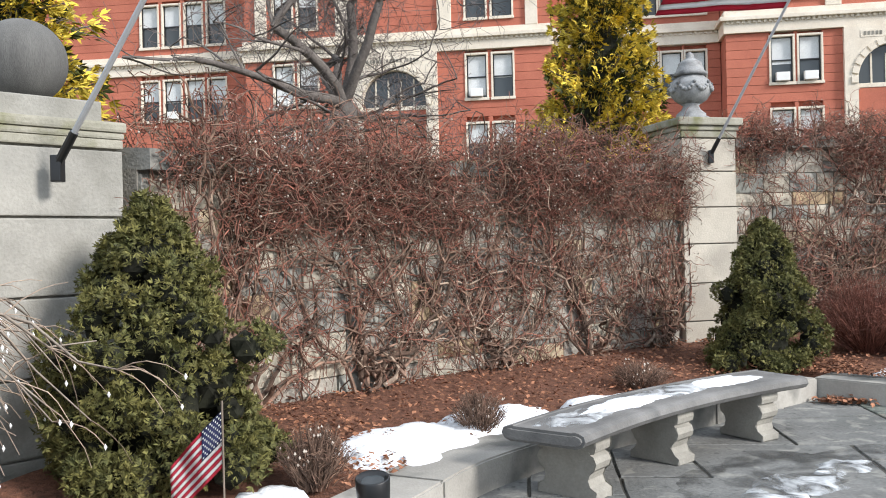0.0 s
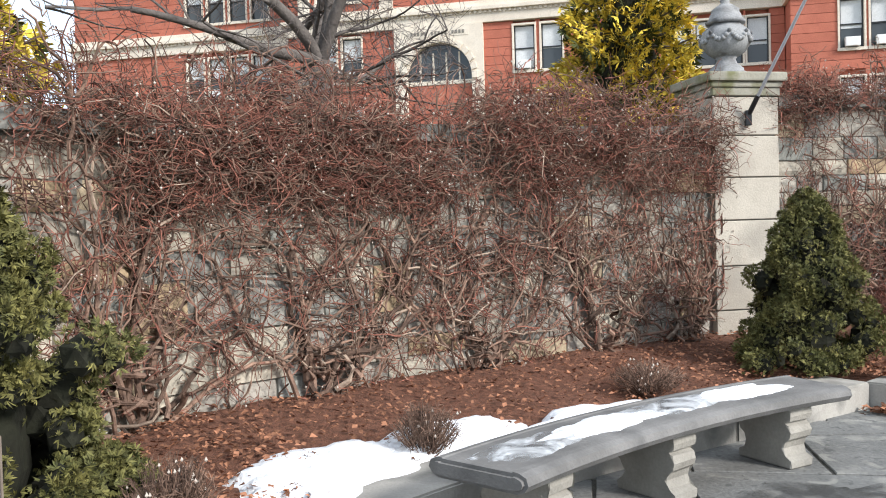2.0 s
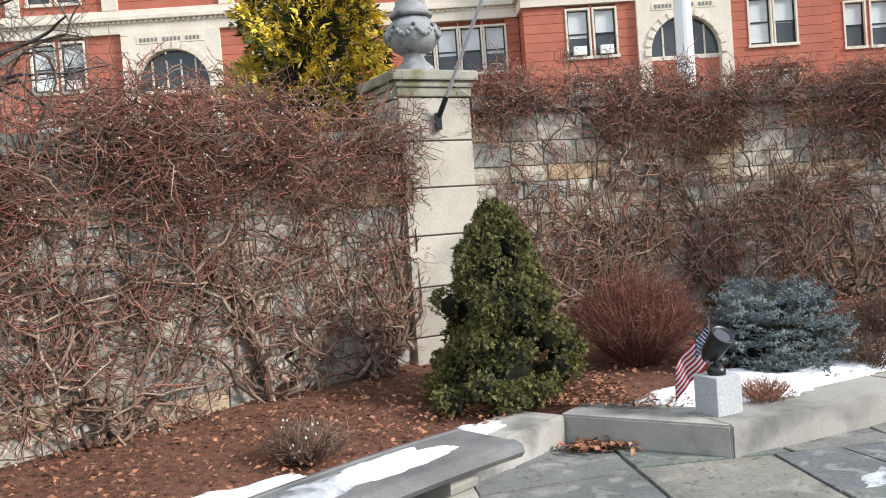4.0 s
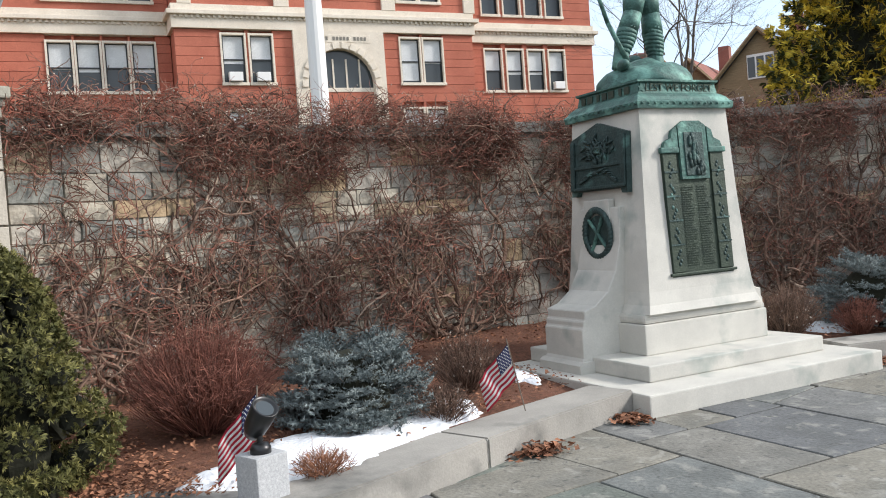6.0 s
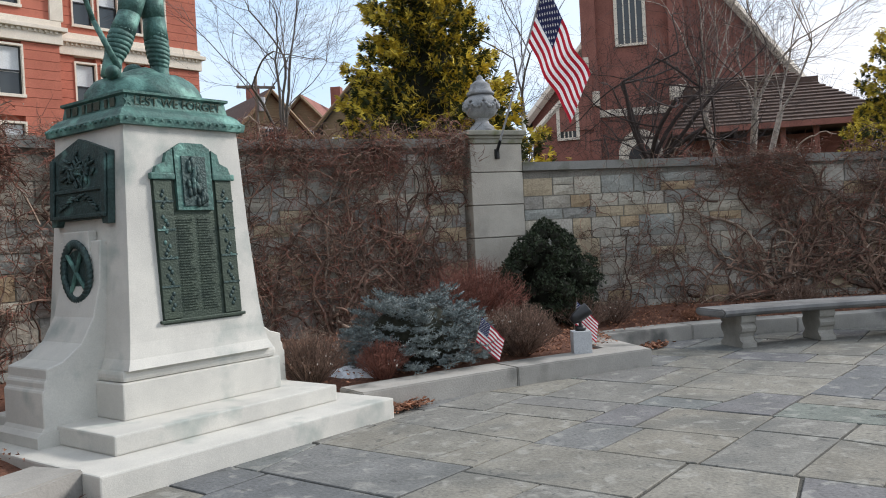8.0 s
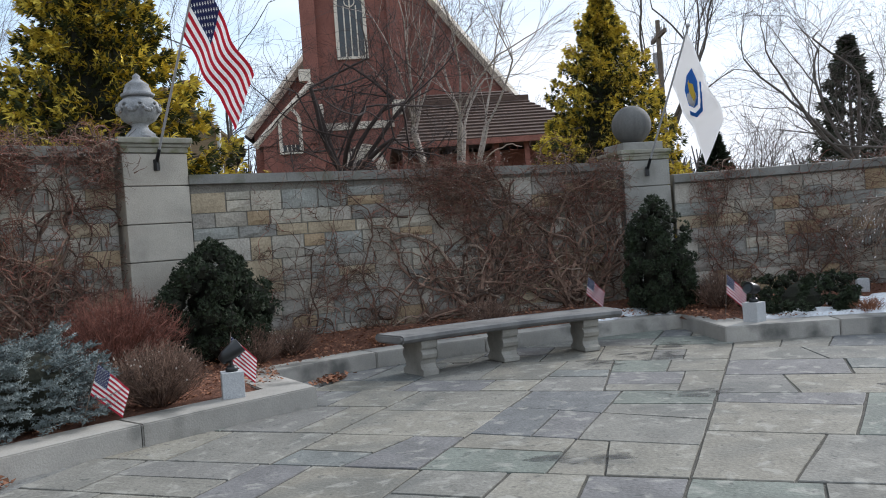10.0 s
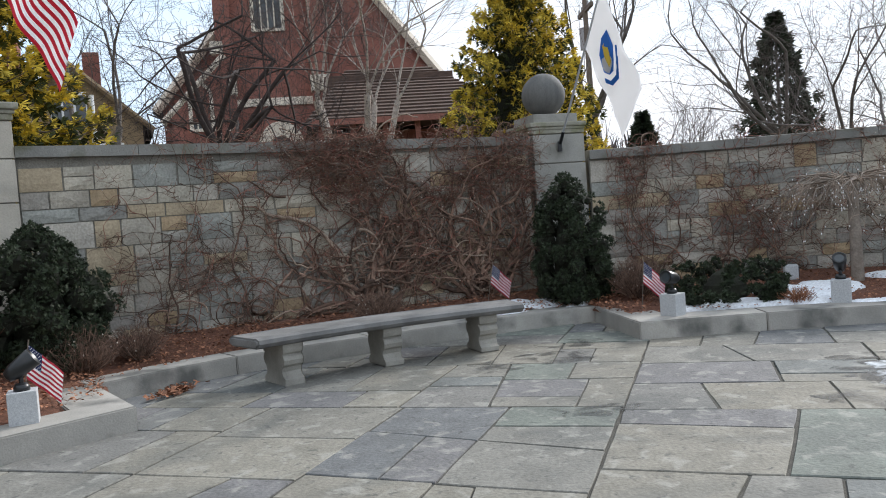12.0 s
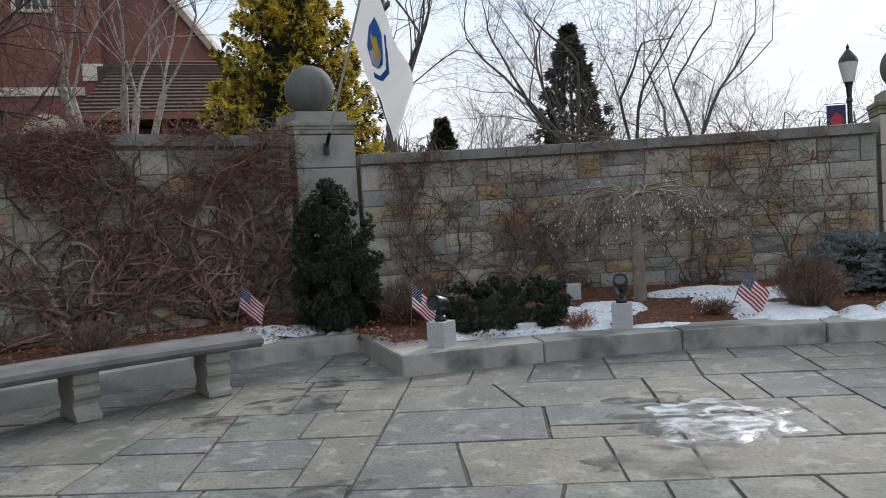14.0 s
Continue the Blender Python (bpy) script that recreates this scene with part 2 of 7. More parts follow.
wtr = wtn.new("ShaderNodeMapRange")
wtr.inputs["From Min"].default_value, wtr.inputs["From Max"].default_value, wtr.inputs["To Min"].default_value, wtr.inputs["To Max"].default_value = .44, .62, .0, .6
wtl.new(wtz.outputs["Fac"], wtr.inputs["Value"])
wtl.new(wtr.outputs["Result"], wtn["Principled BSDF"].inputs["Alpha"])
M_FRED = plain("flag_red", (.50, .03, .06), 0.8)
M_FWHITE = plain("flag_white", (.78, .78, .78), 0.8)
M_FBLUE = plain("flag_blue", (.025, .035, .12), 0.8)
M_SHIELD = plain("seal_blue", (.02, .14, .50), 0.7)
M_SGOLD = plain("seal_gold", (.60, .42, .05), 0.7)
M_WOOD = mat("weathered_wood", (.22, .18, .145), (.13, .105, .085), 9, 0.9, 0.3, 40, stretch=(1, 1, .2))
M_GRASS = mat("winter_ground", (.14, .125, .07), (.085, .075, .042), .5, 0.95, 0.4, 9)
M_WOODS = mat("far_woods", (.125, .11, .105), (.08, .07, .068), .6, 0.95, 0.3, 5)

# ---- geometry helpers ----
class Soup:
    """Vertices and faces gathered into one mesh; tubes of one kind are worked out together."""
    def __init__(self):
        self.v, self.f, self.n, self.t, self.fans, self.tufts = [], [], 0, {}, [], []

    def add(self, verts, faces):
        self.v.extend(tuple(p) for p in verts)
        k = self.n
        self.f.extend([tuple([i + k for i in f]) for f in faces])
        self.n += len(verts)

    def tube(self, pts, r0, r1, sides=3):
        self.t.setdefault((len(pts), sides), []).append(([tuple(p) for p in pts], r0, r1))
        self.n += 0

    def mesh(self, name, material, smooth=False):
        verts = [np.array(self.v, float).reshape(-1, 3)] if self.v else []
        faces, base = list(self.f), len(self.v)
        for (k, sides), rows in self.t.items():
            P = np.array([r[0] for r in rows], float)
            n = len(P)
            d = np.gradient(P, axis=1)
            d /= np.linalg.norm(d, axis=2, keepdims=True) + 1e-9
            steep = np.abs(d[:, 0, 2]) < 0.8
            ref = np.where(steep[:, None], np.array([0.31, 0.17, 0.93]), np.array([0.9, 0.3, 0.1]))[:, None, :]
            a = np.cross(d, np.broadcast_to(ref, d.shape))
            a /= np.linalg.norm(a, axis=2, keepdims=True) + 1e-9
            b = np.cross(d, a)
            f = np.linspace(0, 1, k)
            r = np.array([x[1] for x in rows])[:, None] * (1 - f) + np.array([x[2] for x in rows])[:, None] * f
            ang = np.arange(sides) * 2 * math.pi / sides
            V = P[:, :, None, :] + r[:, :, None, None] * (np.cos(ang)[None, None, :, None] * a[:, :, None, :] + np.sin(ang)[None, None, :, None] * b[:, :, None, :])
            verts.append(V.reshape(-1, 3))
            one = np.array([(i * sides + j, i * sides + (j + 1) % sides, (i + 1) * sides + (j + 1) % sides, (i + 1) * sides + j) for i in range(k - 1) for j in range(sides)])
            F = one[None] + base + (np.arange(n) * k * sides)[:, None, None]
            faces += F.reshape(-1, 4).tolist()
            base += n * k * sides
        rs = np.random.RandomState(len(self.fans) + 7 * len(self.tufts) + 1)
        if self.fans:
            A = np.array(self.fans, float)
            p, d, size = A[:, :3], A[:, 3:6], A[:, 6:7]
            n = len(A)
            side = np.cross(d, rs.normal(size=(n, 3)))
            side /= np.linalg.norm(side, axis=1, keepdims=True) + 1e-9
            nrm = np.cross(d, side)
            for k in range(4):
                a = (k - 1.5) * 0.5 + rs.uniform(-.15, .15, (n, 1))
                q = d * np.cos(a) + side * np.sin(a) + nrm * rs.uniform(-.2, .2, (n, 1))
                w = np.cross(q, nrm) * size * .13
                L = size * rs.uniform(.75, 1.1, (n, 1))
                c = p + q * L * .55
                verts.append(np.stack([p, c + w + nrm * size * .04, p + q * L, c - w + nrm * size * .02], 1).reshape(-1, 3))
                faces += (np.arange(4 * n).reshape(-1, 4) + base).tolist()
                base += 4 * n
        if self.tufts:
            A = np.array(self.tufts, float)
            b, d, L = A[:, :3], A[:, 3:6], A[:, 6:7]
            n = len(A)
            for j in range(15):
                c = b + d * L * j / 15
                nd = rs.normal(size=(n, 3))
                nd = d * .75 + nd / np.linalg.norm(nd, axis=1, keepdims=True)
                e0 = nd / (np.linalg.norm(nd, axis=1, keepdims=True) + 1e-9) * .026
                sd = np.cross(e0, d) * .26
                verts.append(np.stack([c - sd, c + sd, c + e0], 1).reshape(-1, 3))
                faces += (np.arange(3 * n).reshape(-1, 3) + base).tolist()
                base += 3 * n
        me = bpy.data.meshes.new(name)
        me.from_pydata(np.concatenate(verts).tolist() if verts else [], [], faces)
        me.materials.append(material)
        if smooth:
            me.polygons.foreach_set("use_smooth", [True] * len(me.polygons))
        return me


def obj(name, me, parent=None, label="", m=None):
    ob = new(name, me)
    if parent:
        ob.parent = parent
    if m is not None:
        ob.matrix_basis = m
    if label:
        ob["label"] = label
    return ob


def part(name, bm, material, parent, label="", smooth=False):
    """Links a bmesh as one mesh object under a thing or a part."""
    me = bpy.data.meshes.new(name)
    bm.to_mesh(me)
    bm.free()
    me.materials.append(material)
    if smooth:
        me.polygons.foreach_set("use_smooth", [True] * len(me.polygons))
    return obj(name, me, parent, label)


def thing(name, m, label, category, group="", kind=""):
    ob = new(name)
    ob.empty_display_size = 0.1
    ob.matrix_basis = m
    return tagged(ob, label, category, group, kind)


def box(x0, y0, z0, x1, y1, z1, bevel=0.0, bm=None, taper=0.0):
    own = bmesh.new()
    bmesh.ops.create_cube(own, size=1)
    for v in own.verts:
        k = 1 - taper * (v.co.z + .5)
        v.co = Vector(((x0 + x1) / 2 + v.co.x * (x1 - x0) * k, (y0 + y1) / 2 + v.co.y * (y1 - y0) * k, (z0 + z1) / 2 + v.co.z * (z1 - z0)))
    if bevel:
        bmesh.ops.bevel(own, geom=own.edges[:], offset=bevel, segments=2, affect="EDGES", profile=0.6)
    if bm is None:
        return own
    join(bm, own)
    return bm


def join(bm, other):
    tmp = bpy.data.meshes.new("tmp")
    other.to_mesh(tmp)
    other.free()
    bm.from_mesh(tmp)
    bpy.data.meshes.remove(tmp)


def lathe(profile, steps=24, flute=0.0, flutes=8):
    """A turned solid from (radius, height) pairs."""
    bm = bmesh.new()
    rows = []
    for r, z in profile:
        rows.append([bm.verts.new(((r * (1 + flute * math.cos(flutes * a))) * math.cos(a), (r * (1 + flute * math.cos(flutes * a))) * math.sin(a), z)) for a in [2 * math.pi * i / steps for i in range(steps)]])
    for a, b in zip(rows, rows[1:]):
        for i in range(steps):
            bm.faces.new((a[i], a[(i + 1) % steps], b[(i + 1) % steps], b[i]))
    bm.faces.new(rows[0][::-1])
    bm.faces.new(rows[-1])
    return bm


def prism(outline, depth, axis="y"):
    """Extrudes a closed outline in the xz plane along y, centred."""
    bm = bmesh.new()
    a = [bm.verts.new((x, -depth / 2, z)) for x, z in outline]
    b = [bm.verts.new((x, depth / 2, z)) for x, z in outline]
    n = len(outline)
    bm.faces.new(a)
    bm.faces.new(b[::-1])
    for i in range(n):
        bm.faces.new((a[(i + 1) % n], a[i], b[i], b[(i + 1) % n]))
    bmesh.ops.recalc_face_normals(bm, faces=bm.faces[:])
    return bm


def cylinder(p, q, r0, r1=None, sides=12):
    p, q = Vector(p), Vector(q)
    bm = bmesh.new()
    bmesh.ops.create_cone(bm, cap_ends=True, segments=sides, radius1=r0, radius2=r1 if r1 is not None else r0, depth=(q - p).length)
    bm.transform(Matrix.Translation((p + q) / 2) @ (q - p).to_track_quat("Z", "Y").to_matrix().to_4x4())
    return bm


def resample(pts, step):
    pts = np.asarray(pts, float)
    # a smooth curve through the points
    out = []
    n = len(pts)
    for i in range(n - 1):
        p0, p1, p2, p3 = pts[max(i - 1, 0)], pts[i], pts[i + 1], pts[min(i + 2, n - 1)]
        for t in np.linspace(0, 1, 12, endpoint=False):
            out.append(0.5 * (2 * p1 + (p2 - p0) * t + (2 * p0 - 5 * p1 + 4 * p2 - p3) * t * t + (3 * p1 - p0 - 3 * p2 + p3) * t ** 3))
    out.append(pts[-1])
    out = np.array(out)
    s = np.concatenate([[0], np.cumsum(np.linalg.norm(np.diff(out, axis=0), axis=1))])
    k = max(2, int(round(s[-1] / step)) + 1)
    q = np.linspace(0, s[-1], k)
    return np.stack([np.interp(q, s, out[:, j]) for j in range(pts.shape[1])], 1), s[-1]


class Line:
    """A plan curve walked by length; at(s) gives point, direction, outward (plaza side) normal."""
    def __init__(self, pts):
        self.p, self.length = resample(pts, 0.02)
        d = np.gradient(self.p, axis=0)
        k = np.ones(9) / 9
        pad = np.pad(d, ((4, 4), (0, 0)), mode="edge")
        d = np.stack([np.convolve(pad[:, j], k, "valid") for j in (0, 1)], 1)
        self.d = d / np.linalg.norm(d, axis=1)[:, None]

    def at(self, s):
        f = min(max(s / self.length, 0), 1) * (len(self.p) - 1)
        i = min(int(f), len(self.p) - 2)
        d = self.d[i]
        return self.p[i] + (self.p[i + 1] - self.p[i]) * (f - i), d, np.array([d[1], -d[0]])


def strip(line, s0, s1, off0, off1, z0, z1, step=0.35, slope=None):
    """A solid following a line between two offsets from it."""
    bm = bmesh.new()
    k = max(2, int((s1 - s0) / step) + 2)
    rows = []
    for s in np.linspace(s0, s1, k):
        p, d, n = line.at(s)
        za, zb = (z0, z1) if slope is None else (z0, z1 + slope * (s / line.length))
        rows.append([bm.verts.new((*(p + n * o), z)) for o, z in ((off0, za), (off1, za), (off1, zb), (off0, zb))])
    for a, b in zip(rows, rows[1:]):
        for i in range(4):
            bm.faces.new((a[i], b[i], b[(i + 1) % 4], a[(i + 1) % 4]))
    bm.faces.new(rows[0])
    bm.faces.new(rows[-1][::-1])
    bmesh.ops.recalc_face_normals(bm, faces=bm.faces[:])
    return bm


# ---- plan ----
WALLS = {  # plan of the front face, coping height at each end
    "wall_west": ([(-3.3, 0.6), (-3.15, 2.4), (-2.85, 4.15)], 2.0, 2.0),
    "wall_northwest": ([(-2.28, 5.1), (-2.0, 6.1), (-1.45, 6.85), (-0.75, 7.7), (0.05, 8.5), (1.0, 9.4), (1.88, 10.2)], 2.18, 2.42),
    "wall_north": ([(2.55, 10.55), (3.5, 11.0), (5.6, 11.9), (7.5, 12.3), (9.3, 12.4), (11.2, 12.1), (13.0, 11.6), (14.66, 11.2)], 2.74, 3.10),
    "wall_northeast": ([(15.45, 10.66), (16.4, 9.7), (17.3, 8.7), (18.5, 7.25), (19.86, 5.55)], 2.72, 2.62),
    "wall_east": ([(20.38, 4.75), (20.8, 3.3), (21.0, 1.3), (20.9, -0.5), (20.75, -2.0)], 2.36, 2.36),
}
LINES = {k: Line(v[0]) for k, v in WALLS.items()}
BED = [((-1.9, 2.0), (-3.3, 2.2)), ((-0.55, 4.5), (-2.35, 5.1)), ((-0.25, 5.45), (-1.8, 6.5)), ((1.5, 7.2), (0.05, 8.55)), ((2.8, 8.3), (1.9, 10.3)),
       ((3.62, 7.62), (3.0, 10.8)), ((5.7, 8.35), (5.6, 11.95)), ((7.0, 8.75), (7.3, 12.35)), ((9.8, 8.85), (9.6, 12.45)), ((12.13, 8.1), (13.2, 11.6)),
       ((13.25, 7.6), (14.9, 11.05)), ((14.1, 8.45), (15.6, 10.55)), ((15.55, 8.0), (16.4, 9.75)), ((16.75, 6.9), (17.3, 8.75)), ((17.9, 5.7), (18.6, 7.2)),
       ((18.65, 4.6), (20.0, 5.4)), ((17.1, 3.9), (20.4, 4.6)), ((17.55, 2.5), (20.8, 3.3)), ((17.87, 0.5), (21.05, 1.0)), ((17.8, -1.5), (20.9, -1.2)), ((17.2, -4.5), (20.2, -4.5))]
KERB_H = 0.2
SOIL_RISE = 0.2


SK, SD = [], []
for (k0, w0), (k1, w1) in zip(BED, BED[1:]):
    for t in (0.1, 0.3, 0.5, 0.7, 0.9):
        SK.append(np.array(k0) * (1 - t) + np.array(k1) * t)
        SD.append(np.array(w0) * (1 - t) + np.array(w1) * t - SK[-1])
SK, SD = np.array(SK), np.array(SD)


def soil(x, y):
    """Height of the planting bed."""
    q = np.array((x, y)) - SK
    u = (q * SD).sum(1) / (SD * SD).sum(1)
    off = np.linalg.norm(q - u[:, None] * SD, axis=1)
    return KERB_H - 0.05 + SOIL_RISE * min(max(float(u[off.argmin()]), 0), 1)


def ground_thing(name, x, y, label, category, group="", rz=0.0, s=1.0, kind=""):
    return thing(name, pose(x, y, soil(x, y) - 0.01, 0, 0, rz) @ Matrix.Scale(s, 4), label, category, group, kind)


# ---- ground ----
gm = Soup()
N = 60
xs = np.concatenate([np.linspace(-1500, -60, 8), np.linspace(-50, 90, 60), np.linspace(110, 1500, 8)])
ys = np.concatenate([np.linspace(-1500, -60, 8), np.linspace(-50, 90, 60), np.linspace(110, 1500, 8)])


def terrain(x, y):
    h = 0.0
    h += 5.6 * min(max((y - 15 + 0.12 * x) / 24, 0), 1)
    h += 1.4 * min(max((x - 24) / 14, 0), 1) * (1 - min(max((y - 15) / 20, 0), 1))
    return h - 0.08


V = [(x, y, terrain(x, y)) for y in ys for x in xs]
nx = len(xs)
gm.add(V, [(j * nx + i, j * nx + i + 1, (j + 1) * nx + i + 1, (j + 1) * nx + i) for j in range(len(ys) - 1) for i in range(nx - 1)])
tagged(obj("ground", gm.mesh("ground", M_GRASS, True)), "brown winter ground reaching to the horizon behind the walls", "ground", kind="structure")

# ---- planting bed and kerbs ----
bm = bmesh.new()
rows = []
rng = random.Random(3)
for (k0, w0), (k1, w1) in zip(BED, BED[1:]):
    for t in np.linspace(0, 1, 8, endpoint=False):
        k = np.array(k0) * (1 - t) + np.array(k1) * t
        w = np.array(w0) * (1 - t) + np.array(w1) * t
        d = w - k
        k = k + d / np.linalg.norm(d) * 0.36
        row = []
        for u in np.linspace(0, 1, 24):
            p = k + (w - k) * u
            dip = -.075 if 6.7 < p[0] < 10.1 and p[1] < 10.9 else 0
            row.append(bm.verts.new((p[0], p[1], dip + KERB_H - 0.05 + SOIL_RISE * u + 0.03 * min(1, u * 6) * (noise.noise((p[0] * 2.2, p[1] * 2.2, 0))) + 0.015 * noise.noise((p[0] * 9, p[1] * 9, 3)))))
        rows.append(row)
for a, b in zip(rows, rows[1:]):
    for i in range(len(a) - 1):
        bm.faces.new((a[i], b[i], b[i + 1], a[i + 1]))
bed = tagged(part("planting_bed", bm, M_SOIL, None, smooth=True), "raised bed of red-brown bark mulch and fallen leaves along the wall", "flower bed", kind="structure")

KERBS = [
    ("kerb_northwest", [(-1.9, 2.0), (-0.95, 3.6), (-0.55, 4.5), (-0.2, 5.3), (0.55, 6.25), (1.5, 7.15), (2.75, 8.32)], 0.42),
    ("kerb_north_left", [(3.62, 7.62), (4.5, 7.9), (5.7, 8.36), (7.0, 8.75)], 0.45),
    ("kerb_north_right", [(9.8, 8.9), (10.97, 8.55), (12.13, 8.1), (13.25, 7.6)], 0.45),
    ("kerb_northeast", [(14.1, 8.75), (15.5, 8.05), (16.75, 6.9), (17.9, 5.7), (18.75, 4.55)], 0.42),
    ("kerb_east", [(17.1, 3.9), (17.55, 2.5), (17.87, 0.9), (17.87, -0.5), (17.7, -2.2), (17.2, -4.5)], 0.5),
]
RETURNS = [((2.72, 8.36), (3.62, 7.62), 0.45), ((13.25, 7.6), (14.2, 8.8), -0.45), ((18.72, 4.6), (17.1, 3.9), 0.5)]
for name, pts, width in KERBS:
    ln = Line(pts)
    kerb = tagged(new(name), "low grey limestone kerb edging the planting bed", "kerb", kind="structure")
    count = max(2, round(ln.length / 1.55))
    for i in range(count):
        a, b = i * ln.length / count + 0.004, (i + 1) * ln.length / count - 0.004
        bm = strip(ln, a, b, 0.0, -width, -0.1, KERB_H, 0.3)
        bmesh.ops.bevel(bm, geom=[e for e in bm.edges if e.calc_face_angle(0) > 0.6], offset=0.012, segments=2, affect="EDGES")
        part("kerb_stone", bm, M_KERB, kerb)
for (a, b, width), name in zip(RETURNS, ("kerb_return_west", "kerb_return_middle", "kerb_return_east")):
    ln = Line([a, ((a[0] + b[0]) / 2, (a[1] + b[1]) / 2), b])
    kerb = tagged(new(name), "short grey limestone kerb stepping out into the plaza", "kerb", kind="structure")
    bm = strip(ln, 0.0, ln.length - 0.002, -0.002, -abs(width), -0.1, KERB_H - 0.003, 0.6)
    bmesh.ops.bevel(bm, geom=[e for e in bm.edges if e.calc_face_angle(0) > 0.6], offset=0.012, segments=2, affect="EDGES")
    part("kerb_stone", bm, M_KERB, kerb)


# ---- walls: mortar core, coping slabs (stones come last in the file) ----
WALL_OBS = {}
for name, (pts, h0, h1) in WALLS.items():
    ln = LINES[name]
    core = tagged(part(name, strip(ln, 0, ln.length, -0.03, -0.45, -0.1, h0 - 0.14, 0.3, h1 - h0), M_MORTAR, None), "long retaining wall of squared grey and tan stones", "wall", kind="structure")
    WALL_OBS[name] = core
    count = max(2, round(ln.length / 1.35))
    for i in range(count):
        a, b = i * ln.length / count + 0.003, (i + 1) * ln.length / count - 0.003
        bm = bmesh.new()
        rows = []
        for s in np.linspace(a, b, 5):
            p, d, n = ln.at(s)
            z = h0 + (h1 - h0) * s / ln.length
            rows.append([bm.verts.new((*(p + n * o), zz)) for o, zz in ((0.07, z - 0.15), (0.07, z - 0.02), (-0.2, z), (-0.5, z - 0.02), (-0.5, z - 0.15))])
        for r0, r1 in zip(rows, rows[1:]):
            for j in range(5):
                bm.faces.new((r0[j], r1[j], r1[(j + 1) % 5], r0[(j + 1) % 5]))
        bm.faces.new(rows[0]), bm.faces.new(rows[-1][::-1])
        bmesh.ops.recalc_face_normals(bm, faces=bm.faces[:])
        part("coping_stone", bm, M_COPING, core)


# ---- pillars ----
def pillar(x, y, yaw, width, joints, cap, o, stone, label):
    """Coursed square pillar; (x, y) is the middle of its front face, joints the course tops from the ground up."""
    p = thing("gate_pillar", pose(x, y, 0, 0, 0, yaw), label, "pillar", "pillars along the wall")
    h = width / 2
    z = 0.05
    part("core", box(-h + .03, .03, 0, h - .03, width - .03, joints[-1]), M_MORTAR, p)
    for j in joints:
        part("course", box(-h, 0, z, h, width, j - 0.014, 0.008), stone, p)
        z = j
    o = o or 0.035
    part("necking", box(-h - o * .4, -o * .4, z, h + o * .4, width + o * .4, z + (cap - z) * .35, 0.01), M_CAP, p)
    part("moulding", box(-h - o, -o, z + (cap - z) * .35, h + o, width + o, z + (cap - z) * .6, 0.015), M_CAP, p)
    part("cap_slab", box(-h - o * 2, -o * 2, z + (cap - z) * .6, h + o * 2, width + o * 2, cap, 0.018), M_CAP, p)
    return p


def urn(x, y, z, s):
    u = thing("stone_urn", pose(x, y, z) @ Matrix.Scale(s, 4), "carved grey stone urn finial with swags standing on a pillar", "urn", "urns on the pillars")
    part("foot", lathe([(.22, 0), (.23, .05), (.19, .07), (.19, .10), (.12, .16), (.10, .21), (.13, .24)]), M_URN, u, smooth=True)
    part("bowl", lathe([(.13, .235), (.20, .28), (.255, .36), (.27, .44), (.25, .52), (.19, .57), (.17, .60)], 32, .02, 8), M_URN, u, smooth=True)
    bm = bmesh.new()
    for i in range(8):
        a0 = 2 * math.pi * i / 8
        for k in range(7):
            a = a0 + (k / 6) * 2 * math.pi / 8
            dip = .09 * math.sin(math.pi * k / 6)
            m = Matrix.Translation((.268 * math.cos(a), .268 * math.sin(a), .485 - dip))
            bmesh.ops.create_icosphere(bm, subdivisions=1, radius=.026 + .008 * math.sin(math.pi * k / 6), matrix=m)
    part("swag", bm, M_URN, u, smooth=True)
    part("lid", lathe([(.21, .60), (.22, .63), (.18, .66), (.17, .70), (.15, .74), (.155, .76), (.10, .80), (.045, .84), (.055, .87), (.03, .90), (.0, .92)]), M_URN, u, smooth=True)
    return u


def stone_ball(x, y, z, r, yaw, w):
    b = thing("stone_ball_finial", pose(x, y, z, 0, 0, yaw), "dark weathered stone ball on a square plinth atop a pillar", "finial", "balls on the pillars")
    part("plinth", box(-w / 2, -w / 2, 0, w / 2, w / 2, .13, .01), M_PILLAR_GREY, b)
    bm = bmesh.new()
    bmesh.ops.create_uvsphere(bm, u_segments=40, v_segments=24, radius=r, matrix=Matrix.Translation((0, 0, .13 + r * .97)))
    part("ball", bm, M_BALL, b, smooth=True)


def front(a, b):
    """Middle, yaw and width of a front face from its two ends."""
    dx, dy = b[0] - a[0], b[1] - a[1]
    return (a[0] + b[0]) / 2, (a[1] + b[1]) / 2, math.degrees(math.atan2(dy, dx)), math.hypot(dx, dy)


def inward(x, y, yaw, d):
    a = radians(yaw)
    return x - math.sin(a) * d, y + math.cos(a) * d


x, y, yaw, w = front((-2.85, 4.33), (-2.33, 4.97))
pillar(x, y, yaw, w, [.40, .84, 1.29, 1.74, 2.14], 2.30, .012, M_PILLAR_GREY, "grey coursed limestone pillar topped by a stone ball")
stone_ball(*inward(x, y, yaw, w / 2), 2.30, .255, yaw, .66)
x, y, yaw, w = front((1.885, 10.1), (2.545, 10.36))
pillar(x, y, yaw, w, [.58, 1.02, 1.475, 1.9, 2.315, 2.70], 2.93, None, M_PILLAR, "cream coursed limestone pillar topped by a carved urn")
urn(*inward(x, y, yaw, w / 2), 2.93, .92)
x, y, yaw, w = front((14.64, 11.05), (15.42, 10.63))
